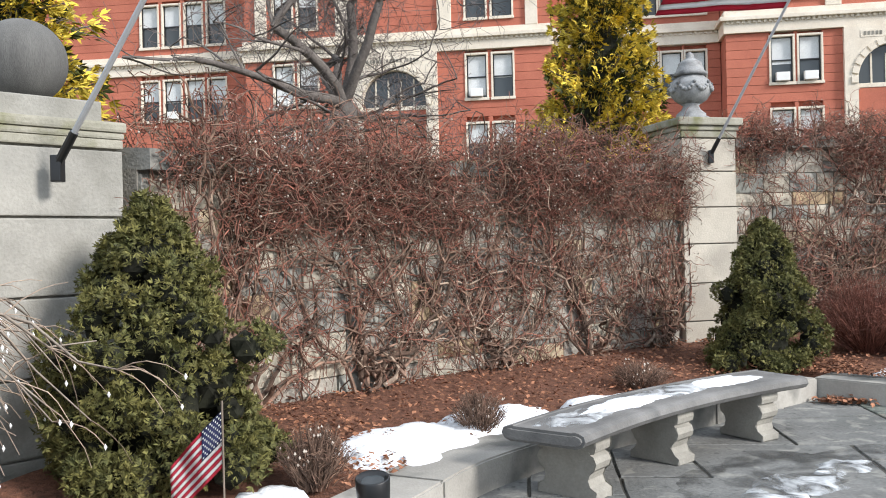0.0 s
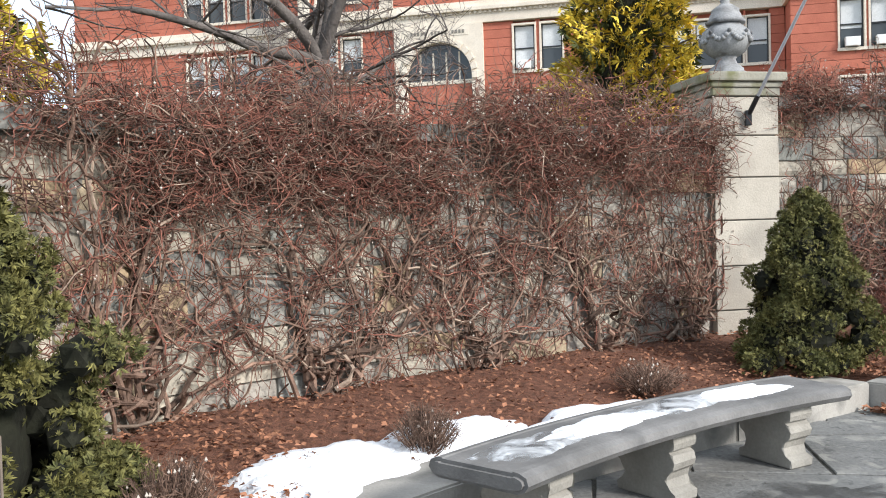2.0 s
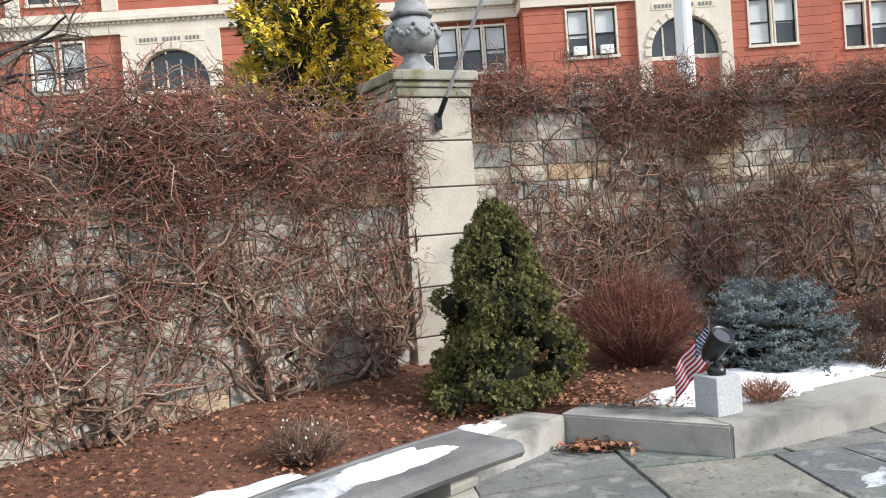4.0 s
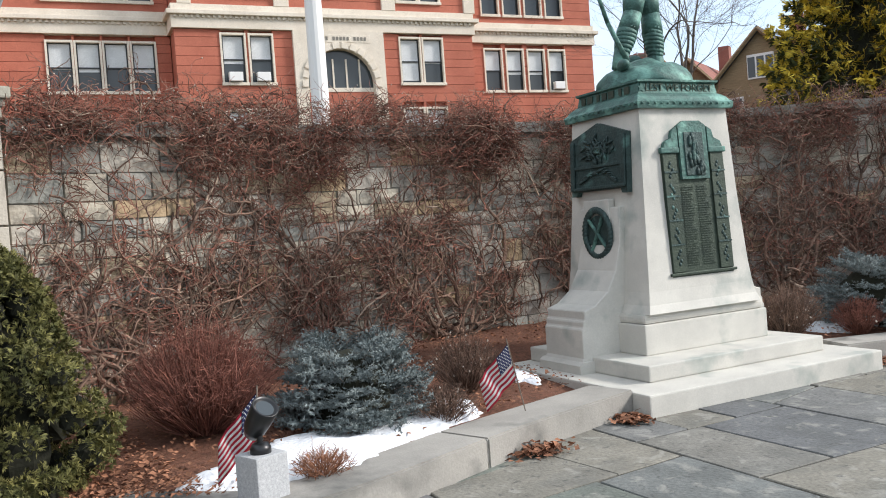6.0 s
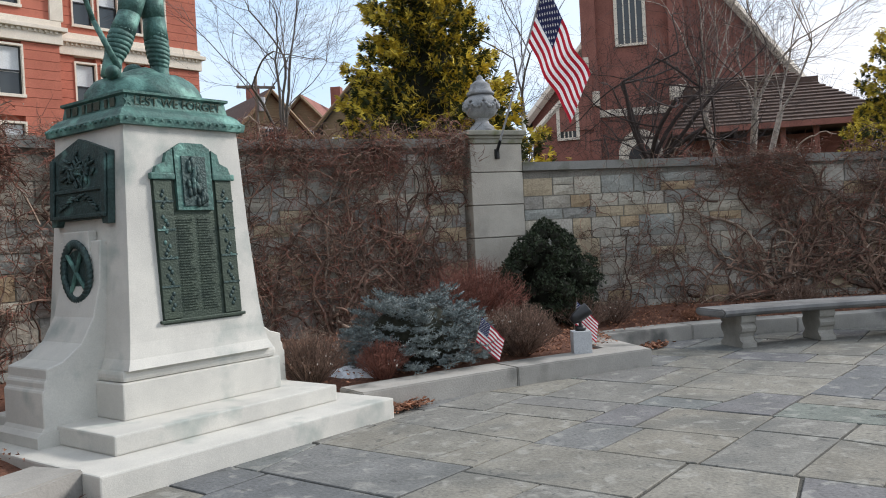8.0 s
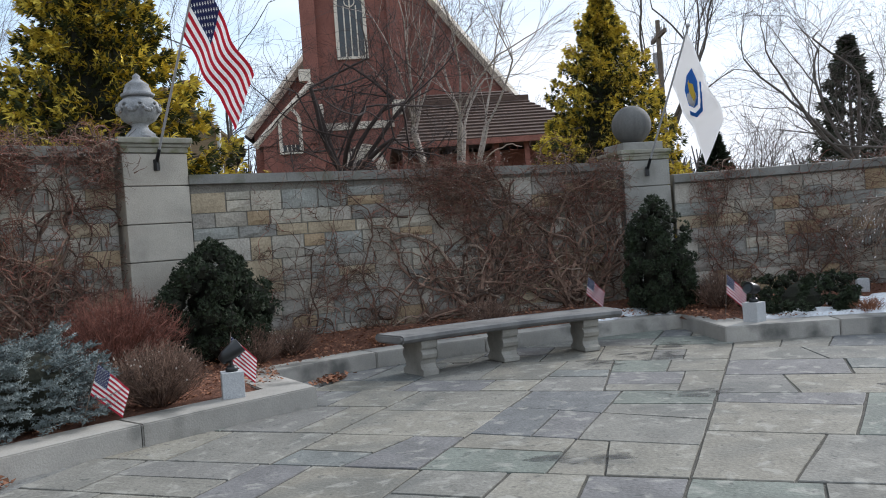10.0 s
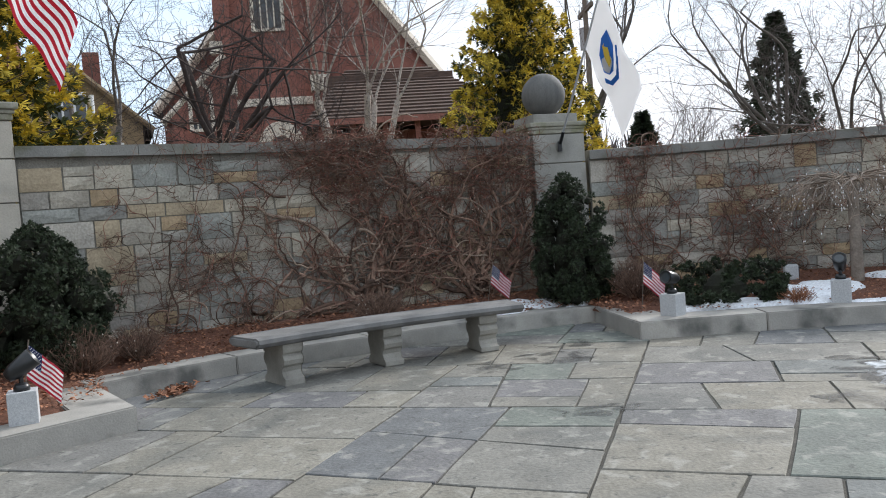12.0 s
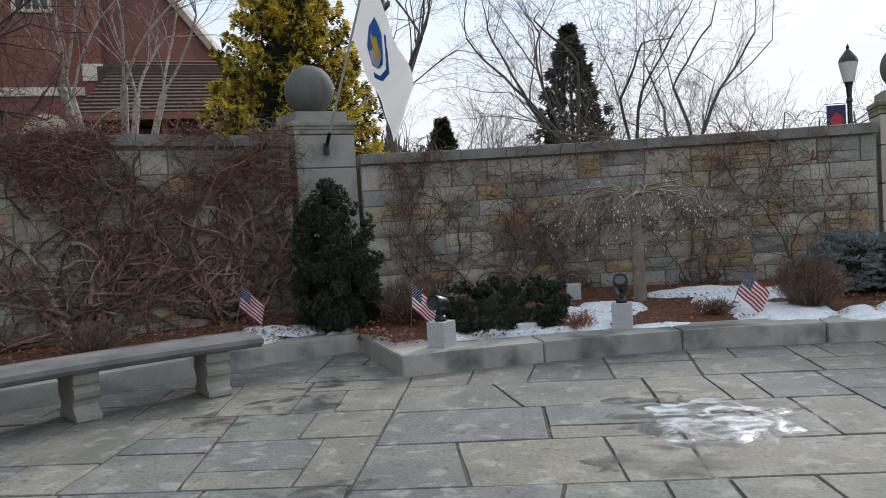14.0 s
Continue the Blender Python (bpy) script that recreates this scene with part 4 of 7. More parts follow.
def school():
    b = thing("school_building", FM, "long red brick school building with cream stone trim", "building")
    rr = random.Random(11)
    def block(u0, u1, d, z0, z1):
        z = z0
        while z < z1 - .05:
            zt = min(z + .42, z1) - .018
            cuts = sorted((u - w / 2 - .05, u + w / 2 + .05) for u, dd, zz, w, h in HOLES if dd == d and u0 < u < u1 and zz < zt and zz + h + .05 > z)
            a = u0
            for c0, c1 in cuts + [(u1, u1)]:
                if c0 > a:
                    part("brick_course", box(a, d, z, c0, d + .5, zt), M_BRICK, b)
                a = c1
            z += .42
        part("wall_core", box(u0 + .04, d + .3, z0, u1 - .04, d + 9, z1), M_BRICK, b)
    PAV = ((-8.8, (-5.75, -4.45, 4.15, 5.45)), (14.6, (-4.9, -3.65, 3.6, 4.8)))
    ROWS_W = ((-23.3, -18.2), (2.0, 6.6), (22.9, 28.1))
    HOLES = [(c + o, 0, z, .98, h) for c, offs in PAV for o in offs for z, h in ((8.8, 2.1), (12.75, 2.2), (5.6, 1.9))]
    HOLES += [(lo + (hi - lo) * (i + .5) / 4, 1.6, z, .95, h) for lo, hi in ROWS_W for i in range(4) for z, h in ((8.7, 2.1), (12.7, 2.2))]
    HOLES += [(c, 0, 4.5, 4.1, 6.6) for c, offs in PAV]
    spans = [(-30, -16.6, 1.6), (-16.6, -1.0, 0), (-1.0, 7.2, 1.6), (7.2, 21.6, 0), (21.6, 29.8, 1.6)]
    for u0, u1, d in spans:
        block(u0, u1, d, 4.5, 11.15)
        block(u0, u1, d, 12.2, 21)
        part("belt_course", box(u0 - .12, d - .14, 11.15, u1 + .12, d + 3, 11.72, .02), M_TRIM, b)
        part("belt_cornice", box(u0 - .3, d - .32, 11.72, u1 + .3, d + 3, 11.92, .03), M_TRIM, b)
        part("upper_band", box(u0 - .1, d - .1, 11.92, u1 + .1, d + 3, 12.22, .02), M_TRIM, b)
        bm = bmesh.new()
        n = int((u1 - u0) / .24)
        for i in range(n):
            box(u0 + i * .24, d - .22, 11.6, u0 + i * .24 + .12, d - .10, 11.72, 0, bm)
        tagged(part("dentil_band", bm, M_TRIM, b), kind="stuff")
    for c in (-8.8, 14.6):
        s = -1
        for off in (-5.75, -4.45, 4.15, 5.45) if c < 0 else (-4.9, -3.65, 3.6, 4.8):
            sash(b, c + off, 0, 8.8, .98, 2.1, rr.random() < .5, rr.choice((.5, .55, .6, .95)))
            sash(b, c + off, 0, 12.75, .98, 2.2, False, .5)
            sash(b, c + off, 0, 5.6, .98, 1.9, False, .5)
        # arched entrance
        w, r = 2.2, 1.62
        outline = [(c - w, 4.5), (c - w, 11.15), (c + w, 11.15), (c + w, 4.5), (c + r, 4.5), (c + r, 8.7)] + [(c + r * math.cos(a), 8.7 + r * math.sin(a)) for a in np.linspace(0, math.pi, 17)[1:-1]] + [(c - r, 8.7), (c - r, 4.5)]
        bm = prism(outline, .5)
        bm.transform(Matrix.Translation((0, .05, 0)))
        part("arched_surround", bm, M_TRIM, b)
        bm = bmesh.new()
        for a in np.linspace(0, math.pi, 14):
            own = box(-.16, -.27, r + .01, .16, -.16, r + .30, .012)
            own.transform(Matrix.Translation((c, 0, 8.7)) @ Matrix.Rotation(math.pi / 2 - a, 4, "Y"))
            join(bm, own)
        part("arch_moulding", bm, M_TRIM, b)
        part("recess", box(c - r - .1, .18, 4.5, c + r + .1, .2, 10.4), M_BRICK, b)
        part("arch_glass", box(c - r, .12, 8.5, c + r, .15, 10.4), M_GLASS, b)
        part("arch_door", box(c - r, .08, 4.5, c + r, .14, 8.35, .02), M_BRICK, b)
        part("transom", box(c - r, .05, 8.35, c + r, .17, 8.55, .02), M_TRIM, b)
        for k in range(4):
            part("mullion", box(c - r + (k + 1) * 2 * r / 5 - .04, .08, 8.5, c - r + (k + 1) * 2 * r / 5 + .04, .13, 9.9), M_TRIM, b)
        part("name_band", box(c - 1.5, -.22, 10.62, c + 1.5, -.16, 10.98, .01), M_TRIM, b)
        bm = bmesh.new()
        for k in range(16):
            if k % 6 != 5:
                box(c - 1.35 + k * .17, -.24, 10.72, c - 1.35 + k * .17 + .10, -.215, 10.88, 0, bm)
        part("name_bars", bm, M_MORTAR, b)
        for s in (-1, 1):
            part("pilaster", box(c + s * 2.6 - .35, -.12, 12.22, c + s * 2.6 + .35, .05, 21, .02), M_TRIM, b)
            part("pilaster", box(c + s * 6.9 - .3, -.12, 12.22, c + s * 6.9 + .3, .05, 21, .02), M_TRIM, b)
    for lo, hi, d in ((-23.3, -18.2, 1.6), (2.0, 6.6, 1.6), (22.9, 28.1, 1.6)):
        for i in range(4):
            u = lo + (hi - lo) * (i + .5) / 4
            sash(b, u, d, 8.7, .95, 2.1, rr.random() < .15, rr.choice((.5, .55, .6, .95)))
            sash(b, u, d, 12.7, .95, 2.2, False, .5)
    part("roof", box(-30.3, -.5, 21, 30.2, 11, 21.6, .05), M_TRIM, b)
    part("back_wall", box(-30, 4, 4.5, 29.8, 14, 21), M_BRICK, b)


school()


# ---- foliage builders ----
def rand_dir(rr, up=0.0):
    v = Vector((rr.gauss(0, 1), rr.gauss(0, 1), rr.gauss(0, 1) + up))
    return v.normalized()


def fan(soup, rr, p, d, size):
    """A flat fan of scale-leaved twiglets."""
    soup.fans.append((*p, *d, size))


def evergreen(name, x, y, w, h, leaf, seed, label, n=1700, size=.085, profile=((0, .8), (.3, 1), (.7, .7), (1, .1)), group="", lobes=46, turn=0.0):
    """A shrub of overlapping lobes of sprays about a near-black core painted as inner shade; profile gives its girth by
    height.
    """
    rr = random.Random(seed)
    e = ground_thing(name, x, y, label, "shrub", group, turn)
    heads = []
    for k in range(lobes):
        t = ((k + rr.random()) / lobes)
        a = k * 2.4 + rr.uniform(-.6, .6)
        g = float(np.interp(t, [p[0] for p in profile], [p[1] for p in profile])) * w / 2
        g *= 1 + .38 * noise.noise((math.cos(a) * 1.4 + seed, math.sin(a) * 1.4, t * 5.0))
        R = min(w, h * 1.1) * rr.uniform(.09, .18) * (1.0 - .35 * t)
        heads.append((Vector((max(0, g - R * .8) * rr.uniform(.8, 1.12) * math.cos(a), max(0, g - R * .8) * rr.uniform(.8, 1.12) * math.sin(a), max(R * .6, t * h - R * .55))), R, a))
    # solid lumps coloured as shade, closing the gaps between the sprays
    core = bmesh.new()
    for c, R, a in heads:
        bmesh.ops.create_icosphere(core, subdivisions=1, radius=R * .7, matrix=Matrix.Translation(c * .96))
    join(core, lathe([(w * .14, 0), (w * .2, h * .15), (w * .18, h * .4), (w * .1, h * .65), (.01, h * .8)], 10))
    part("core", core, M_INNERSHADE, e)
    part("trunk", cylinder((0, 0, -.05), (0, 0, h * .7), .04, .015, 8), M_BARK, e)
    s = Soup()
    weights = [R * R for c, R, a in heads]
    for c, R, a in rr.choices(heads, weights, k=n):
        d = (rand_dir(rr, .5) + Vector((math.cos(a), math.sin(a), .1)) * .75).normalized()
        p = c + Vector((d.x, d.y, d.z * .8)) * R * rr.uniform(.66, 1.1)
        q = (d * .5 + rand_dir(rr) * .8).normalized()
        fan(s, rr, (p.x, p.y, max(p.z, .02)), q, size * rr.uniform(.65, 1.35))
    tagged(obj("foliage", s.mesh("foliage", leaf), e), kind="stuff")
    return e


def spruce(x, y, w, h, seed, label):
    """A dwarf spruce: tiers of flat branches, each with a comb of needled shoots."""
    rr = random.Random(seed)
    e = ground_thing("blue_spruce", x, y, label, "shrub", "blue spruces")
    s, st = Soup(), Soup()
    for i in range(int(190 * w ** .5)):
        a, t = i * 2.399 + rr.uniform(-.3, .3), rr.random() ** 1.15 - .06
        R = w / 2 * math.sqrt(max(.02, 1 - (t * .97) ** 2)) * rr.uniform(.82, 1.08) + .05
        z1 = h * (.12 + .84 * t) * rr.uniform(.93, 1.06)
        out = Vector((math.cos(a), math.sin(a), 0))
        side = Vector((-out.y, out.x, 0))
        base, tip = Vector((0, 0, z1 * .62)), out * R + Vector((0, 0, z1))
        axis = (tip - base).normalized()
        st.tube([base, base.lerp(tip, .5) + Vector((0, 0, -.02)), tip], .008, .003)
        s.tufts.append((*(tip - axis * .1), *axis, rr.uniform(.11, .15)))
        for k in range(16):
            f = rr.uniform(.55, 1.0)
            p = base.lerp(tip, f)
            d = (axis * .6 + side * rr.choice((-1, 1)) * rr.uniform(.5, 1.3) + Vector((0, 0, rr.uniform(-.15, .4)))).normalized()
            s.tufts.append((*(p + rand_dir(rr) * .02), *d, rr.uniform(.07, .14)))
    # solid near-black body painted as the shade behind the needles
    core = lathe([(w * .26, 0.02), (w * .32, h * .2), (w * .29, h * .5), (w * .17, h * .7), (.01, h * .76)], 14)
    part("core", core, M_INNERSHADE, e)
    tagged(obj("stem_frame", st.mesh("stem_frame", M_BARK), e), kind="stuff")
    tagged(obj("needle_foliage", s.mesh("needle_foliage", M_SPRUCE), e), kind="stuff")


def twig_bush(name, x, y, w, h, seed, label, material=M_TWIG, n=420, buds=160, upright=.8, category="shrub"):
    rr = random.Random(seed)
    e = ground_thing(name, x, y, label, category, "", rr.uniform(0, 360))
    s, bs = Soup(), Soup()
    for i in range(n):
        a, r = rr.uniform(0, 6.283), math.sqrt(rr.random())
        top = Vector((w / 2 * r * math.cos(a), w / 2 * r * math.sin(a), h * math.sqrt(max(.05, 1 - .75 * r * r)) * rr.uniform(.7, 1.05)))
        base = Vector((top.x * .25 * upright, top.y * .25 * upright, 0)) + Vector((rr.uniform(-.04, .04), rr.uniform(-.04, .04), 0))
        mid = base.lerp(top, .55) + rand_dir(rr) * .05 * w
        s.tube([base, base.lerp(mid, .6) + rand_dir(rr) * .015, mid, top], .0036, .0016)
        for k in range(3):
            p = mid.lerp(top, rr.random())
            q = p + (rand_dir(rr, .5)) * rr.uniform(.05, .12) * max(w, .5)
            s.tube([p, (p + q) / 2 + rand_dir(rr) * .01, q], .0022, .001)
            if len(bs.v) < buds:
                c = np.array(q)
                m = rr.uniform(.006, .011)
                bs.add([c + (m, 0, 0), c + (0, m, 0), c - (m, 0, 0), c - (0, m, 0), c + (0, 0, m * 1.5), c - (0, 0, m)], [(0, 1, 4), (1, 2, 4), (2, 3, 4), (3, 0, 4), (1, 0, 5), (2, 1, 5), (3, 2, 5), (0, 3, 5)])
    tagged(obj("twig_growth", s.mesh("twig_growth", material), e), kind="stuff")
    if buds:
        tagged(obj("bud_growth", bs.mesh("bud_growth", M_BUD if material is not M_LEAF else M_LEAF), e), kind="stuff")
    return e


def branch(soup, fine, rr, p, d, L, r, depth, droop=0.0, spread=.6, kids=3, rmin=.004):
    pts = [p]
    q, v = Vector(p), Vector(d)
    seg = 5 if depth > 1 else 2
    for i in range(seg):
        v = (v + rand_dir(rr) * .16 + Vector((0, 0, -droop))).normalized()
        q = q + v * L / seg
        pts.append(q.copy())
    r1 = max(r * .68, rmin * .5)
    (soup if depth > 1 else fine).tube(pts, r, r1, 6 if r > .03 else 3)
    if depth <= 0:
        return
    for k in range(kids + (1 if rr.random() < .5 else 0)):
        i = rr.randrange(1, seg + 1) if k else seg
        nd = (v * (1 - spread * .4) + rand_dir(rr, .12) * spread).normalized()
        branch(soup, fine, rr, pts[i], nd, L * rr.uniform(.55, .8), r1 * (.85 if k == 0 else .55), depth - 1, droop, spread, kids, rmin)


def bare_tree(name, x, y, z, h, seed, label, stems=1, depth=5, bark=M_BARK, twig=M_TWIGFAR, r=.14, spread=.62, trunk=.28, kids=3, lean=0.1, rmin=.006, cat="tree", limbs=4, rise=.9):
    rr = random.Random(seed)
    t = thing(name, pose(x, y, z, 0, 0, rr.uniform(0, 360)), label, cat)
    s, f = Soup(), Soup()
    for k in range(stems):
        a = 6.283 * k / stems + rr.random()
        d = Vector((math.cos(a) * lean * (stems > 1 or .4), math.sin(a) * lean, 1)).normalized()
        top = Vector((0, 0, 0)) + d * h * trunk
        s.tube([d * 0, d * h * trunk * .5 + rand_dir(rr) * r * .4, top], r * 1.25, r, 8)
        for j in range(limbs if stems == 1 else 2):
            nd = (d * rise + rand_dir(rr, .3) * spread * 1.1).normalized()
            branch(s, f, rr, top, nd, h * (1 - trunk) * .38, r * .5, depth, 0, spread, kids, rmin)
    obj("trunk", s.mesh("trunk", bark, True), t)
    tagged(obj("twig_growth", f.mesh("twig_growth", twig), t), kind="stuff")
    return t


def golden_conifer(x, y, z, w, h, seed, label, n=4200, size=.34, gold=.5):
    """Tiers of feathery boughs that dip and turn up at the tips, dark within and golden at their ends."""
    rr = random.Random(seed)
    t = thing("golden_cypress", pose(x, y, z), label, "tree", "golden conifers")
    part("trunk", cylinder((0, 0, -.3), (0, 0, h * .97), .16, .02, 10), M_BARK, t)
    # added dark cone about the trunk, its colour standing for shade between boughs
    part("shade_core", lathe([(w * .16, h * .02), (w * .2, h * .12), (w * .1, h * .5), (.02, h * .85)], 12), M_INNERSHADE, t)
    inner, outer, lim = Soup(), Soup(), Soup()
    boughs = int(150 + 12 * h)
    for i in range(boughs):
        u = ((i + rr.random()) / boughs) ** 1.15
        a = i * 2.399 + rr.uniform(-.4, .4)
        R = (w / 2 * (1 - u) ** .95 + .10) * (rr.uniform(.72, 1.0) if rr.random() < .8 else rr.uniform(1.0, 1.2))
        out, side = Vector((math.cos(a), math.sin(a), 0)), Vector((-math.sin(a), math.cos(a), 0))
        base = Vector((0, 0, h * (.04 + .93 * u)))
        mid = base + out * R * .6 + Vector((0, 0, -.10 * R))
        tip = base + out * R + Vector((0, 0, .02 * R))
        lim.tube([base, mid, tip], .035 * (1 - u) + .01, .006, 4)
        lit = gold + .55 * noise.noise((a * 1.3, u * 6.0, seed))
        for k in range(int(n / boughs)):
            f = rr.random() ** .55
            p = base.lerp(mid, f / .6) if f < .6 else mid.lerp(tip, (f - .6) / .4)
            lat = rr.gauss(0, .5) * (.05 + .34 * R * (1.12 - f) * min(1, f * 2.2))
            hi = rr.gauss(0, .05 + .03 * R)
            p = p + side * lat + Vector((0, 0, hi - .12 * abs(lat)))
            d = (out * .9 + side * (lat / (.12 * R + .05)) * .5 + rand_dir(rr) * .4 + Vector((0, 0, rr.uniform(-.25, .15)))).normalized()
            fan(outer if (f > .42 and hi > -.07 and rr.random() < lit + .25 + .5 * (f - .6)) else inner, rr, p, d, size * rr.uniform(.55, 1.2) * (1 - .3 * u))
    tagged(obj("limb_frame", lim.mesh("limb_frame", M_BARK), t), kind="stuff")
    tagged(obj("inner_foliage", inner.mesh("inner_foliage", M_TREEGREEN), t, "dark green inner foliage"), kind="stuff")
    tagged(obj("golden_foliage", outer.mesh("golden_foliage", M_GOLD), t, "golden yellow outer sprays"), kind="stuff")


# ---- shrubs in the beds ----
LUMPY = ((0, .85), (.12, 1), (.3, .95), (.42, .8), (.55, .86), (.68, .6), (.8, .52), (.92, .3), (1, .08))
EGG = ((0, .7), (.15, .95), (.35, 1), (.6, .86), (.8, .62), (.93, .36), (1, .1))
evergreen("cypress_shrub", -1.95, 4.5, 1.2, 1.55, M_GREEN, 1, "lumpy green cypress shrub standing against the ball pillar", 17000, .035, LUMPY, "cypress shrubs", 120)
evergreen("cypress_shrub", 2.45, 8.95, 1.1, 1.5, M_GREEN, 2, "lumpy green cypress shrub in front of the urn pillar", 16000, .034, LUMPY, "cypress shrubs", 120, 120)
evergreen("yew_shrub", 14.75, 9.85, 1.45, 1.5, M_DARKGREEN, 3, "dense dark green yew shrub before the urn pillar", 13000, .04, EGG, "yew shrubs", 130)
evergreen("yew_shrub", 19.15, 4.95, 1.12, 1.75, M_DARKGREEN, 4, "tall dark green yew shrub before the ball pillar", 11000, .038, EGG, "yew shrubs", 120)
evergreen("yew_shrub", 18.75, 2.95, 1.5, .5, M_DARKGREEN, 5, "low spreading dark green yew beside the snow", 7000, .04, ((0, .9), (.4, 1), (.8, .85), (1, .6)), "yew shrubs", 110)
spruce(4.75, 9.3, 1.05, .74, 6, "round silvery blue dwarf spruce growing in the mulch")
spruce(11.35, 9.55, 1.65, .9, 7, "wide silvery blue dwarf spruce growing in the mulch")
spruce(20.0, -1.6, 1.7, .75, 8, "wide silvery blue dwarf spruce below the wall")
twig_bush("barberry_bush", 3.72, 9.65, 1.2, .85, 9, "bare reddish-brown twiggy bush in the bed", n=1000, buds=0)
twig_bush("barberry_bush", 13.5, 10.3, 1.6, 1.0, 10, "bare dark red twiggy bush beside the yew", n=1000, buds=0)
twig_bush("spirea_bush", 5.95, 9.7, .7, .52, 11, "small round bare bush with dry seed heads", n=380, buds=260, material=M_VINE)
twig_bush("spirea_bush", 5.35, 8.95, .6, .3, 12, "small flat bare bush with dry seed heads", n=260, buds=150, material=M_VINE)
twig_bush("spirea_bush", 9.95, 9.75, .85, .58, 13, "small round bare bush with dry seed heads", n=480, buds=380, material=M_VINE)
twig_bush("spirea_bush", 10.6, 9.35, .6, .42, 14, "small dark bare bush beside the spruce", n=380, buds=60)
twig_bush("spirea_bush", 12.4, 8.85, 1.05, .62, 15, "dense round russet bare bush behind the kerb", n=800, buds=420, material=M_VINE)
twig_bush("spirea_bush", 14.55, 9.2, .8, .5, 16, "loose brown bare bush near the bench", n=350, buds=120, material=M_VINE)
twig_bush("spirea_bush", 15.3, 9.1, .7, .42, 17, "loose brown bare bush near the bench", n=260, buds=90, material=M_VINE)
twig_bush("spirea_bush", 17.6, 7.2, .8, .4, 18, "low brown bare bush near the bench", n=320, buds=120, material=M_VINE)
twig_bush("spirea_bush", 19.1, 4.05, .85, .55, 19, "round russet bare bush behind a small flag", n=520, buds=260, material=M_VINE)
twig_bush("spirea_bush", 18.85, -.45, .9, .68, 20, "round brown bare bush in a ring of mulch", n=700, buds=260, material=M_VINE)
twig_bush("spirea_bush", 18.9, .6, .5, .2, 21, "flat brown bare bush half under snow", n=160, buds=40, material=M_VINE)
twig_bush("spirea_bush", -1.12, 4.65, .45, .36, 22, "small grey-brown bare bush with dry seed heads", n=300, buds=260, material=M_VINE)
twig_bush("spirea_bush", -.3, 6.05, .42, .32, 23, "small grey-brown bare bush with dry seed heads", n=260, buds=160, material=M_VINE)
twig_bush("spirea_bush", 1.05, 7.75, .6, .26, 24, "small grey-brown bare bush behind the bench", n=240, buds=120, material=M_VINE)
twig_bush("dry_perennial", 4.12, 8.2, .45, .2, 25, "tuft of dry brown curled stems in snow", n=150, buds=70, material=M_LEAF, upright=.5, category="plant")
twig_bush("dry_perennial", 18.3, 2.15, .5, .22, 26, "tuft of dry brown curled stems in snow", n=150, buds=70, material=M_LEAF, upright=.5, category="plant")
twig_bush("dry_perennial", 16.2, 8.3, .4, .16, 27, "tuft of dry tan grass near the bench", n=110, buds=30, material=M_LEAF, upright=.5, category="plant")


def weeping_tree(x, y, seed, h, label):
    rr = random.Random(seed)
    t = ground_thing("weeping_cherry", x, y, label, "tree", "weeping trees")
    s, f, bd, lights = Soup(), Soup(), Soup(), Soup()
    s.tube([(0, 0, -.05), (.01, 0, h * .4), (0, .01, h * .8), (0, 0, h)], .085, .06, 10)
    for i in range(70):
        a = rr.uniform(0, 6.283)
        R = rr.uniform(.5, 1.3)
        up = rr.uniform(.05, .22)
        pts = [(0, 0, h * .92)]
        for k in range(1, 8):
            u = k / 7
            aa = a + .25 * math.sin(u * 4 + i)
            pts.append((R * u * math.cos(aa) + rr.uniform(-.03, .03), R * u * math.sin(aa) + rr.uniform(-.03, .03), h * .92 + up * math.sin(u * 2.2) - rr.uniform(.2, .55) * u ** 3))
        s.tube(pts, .016, .003, 4)
        for k in range(9):
            q = Vector(pts[rr.randrange(2, 8)])
            g = [q]
            v = (Vector((math.cos(a), math.sin(a), .1)) + rand_dir(rr) * .8).normalized()
            for j in range(4):
                v = (v + Vector((0, 0, -.35)) + rand_dir(rr) * .2).normalized()
                q = q + v * rr.uniform(.05, .1)
                g.append(q.copy())
            f.tube(g, .0035, .0015)
            c = np.array(g[-1])
            m = .008
            if rr.random() < .45:
                bd.add([c + (m, 0, 0), c + (0, m, 0), c - (m, 0, 0), c - (0, m, 0), c + (0, 0, m * 1.8), c - (0, 0, m * 1.8)], [(0, 1, 4), (1, 2, 4), (2, 3, 4), (3, 0, 4), (1, 0, 5), (2, 1, 5), (3, 2, 5), (0, 3, 5)])
    tagged(obj("branch_frame", s.mesh("branch_frame", M_CHERRY, True), t), kind="stuff")
    tagged(obj("twig_growth", f.mesh("twig_growth", M_VINEPALE), t), kind="stuff")
    tagged(obj("fairy_light", bd.mesh("fairy_light", M_FWHITE), t, "tiny clear string-light bulbs"), kind="stuff")


weeping_tree(19.9, 1.25, 31, 1.42, "small bare weeping cherry with string lights before the wall")
weeping_tree(-2.75, 2.95, 32, 1.0, "small bare weeping cherry with string lights by the pillar")


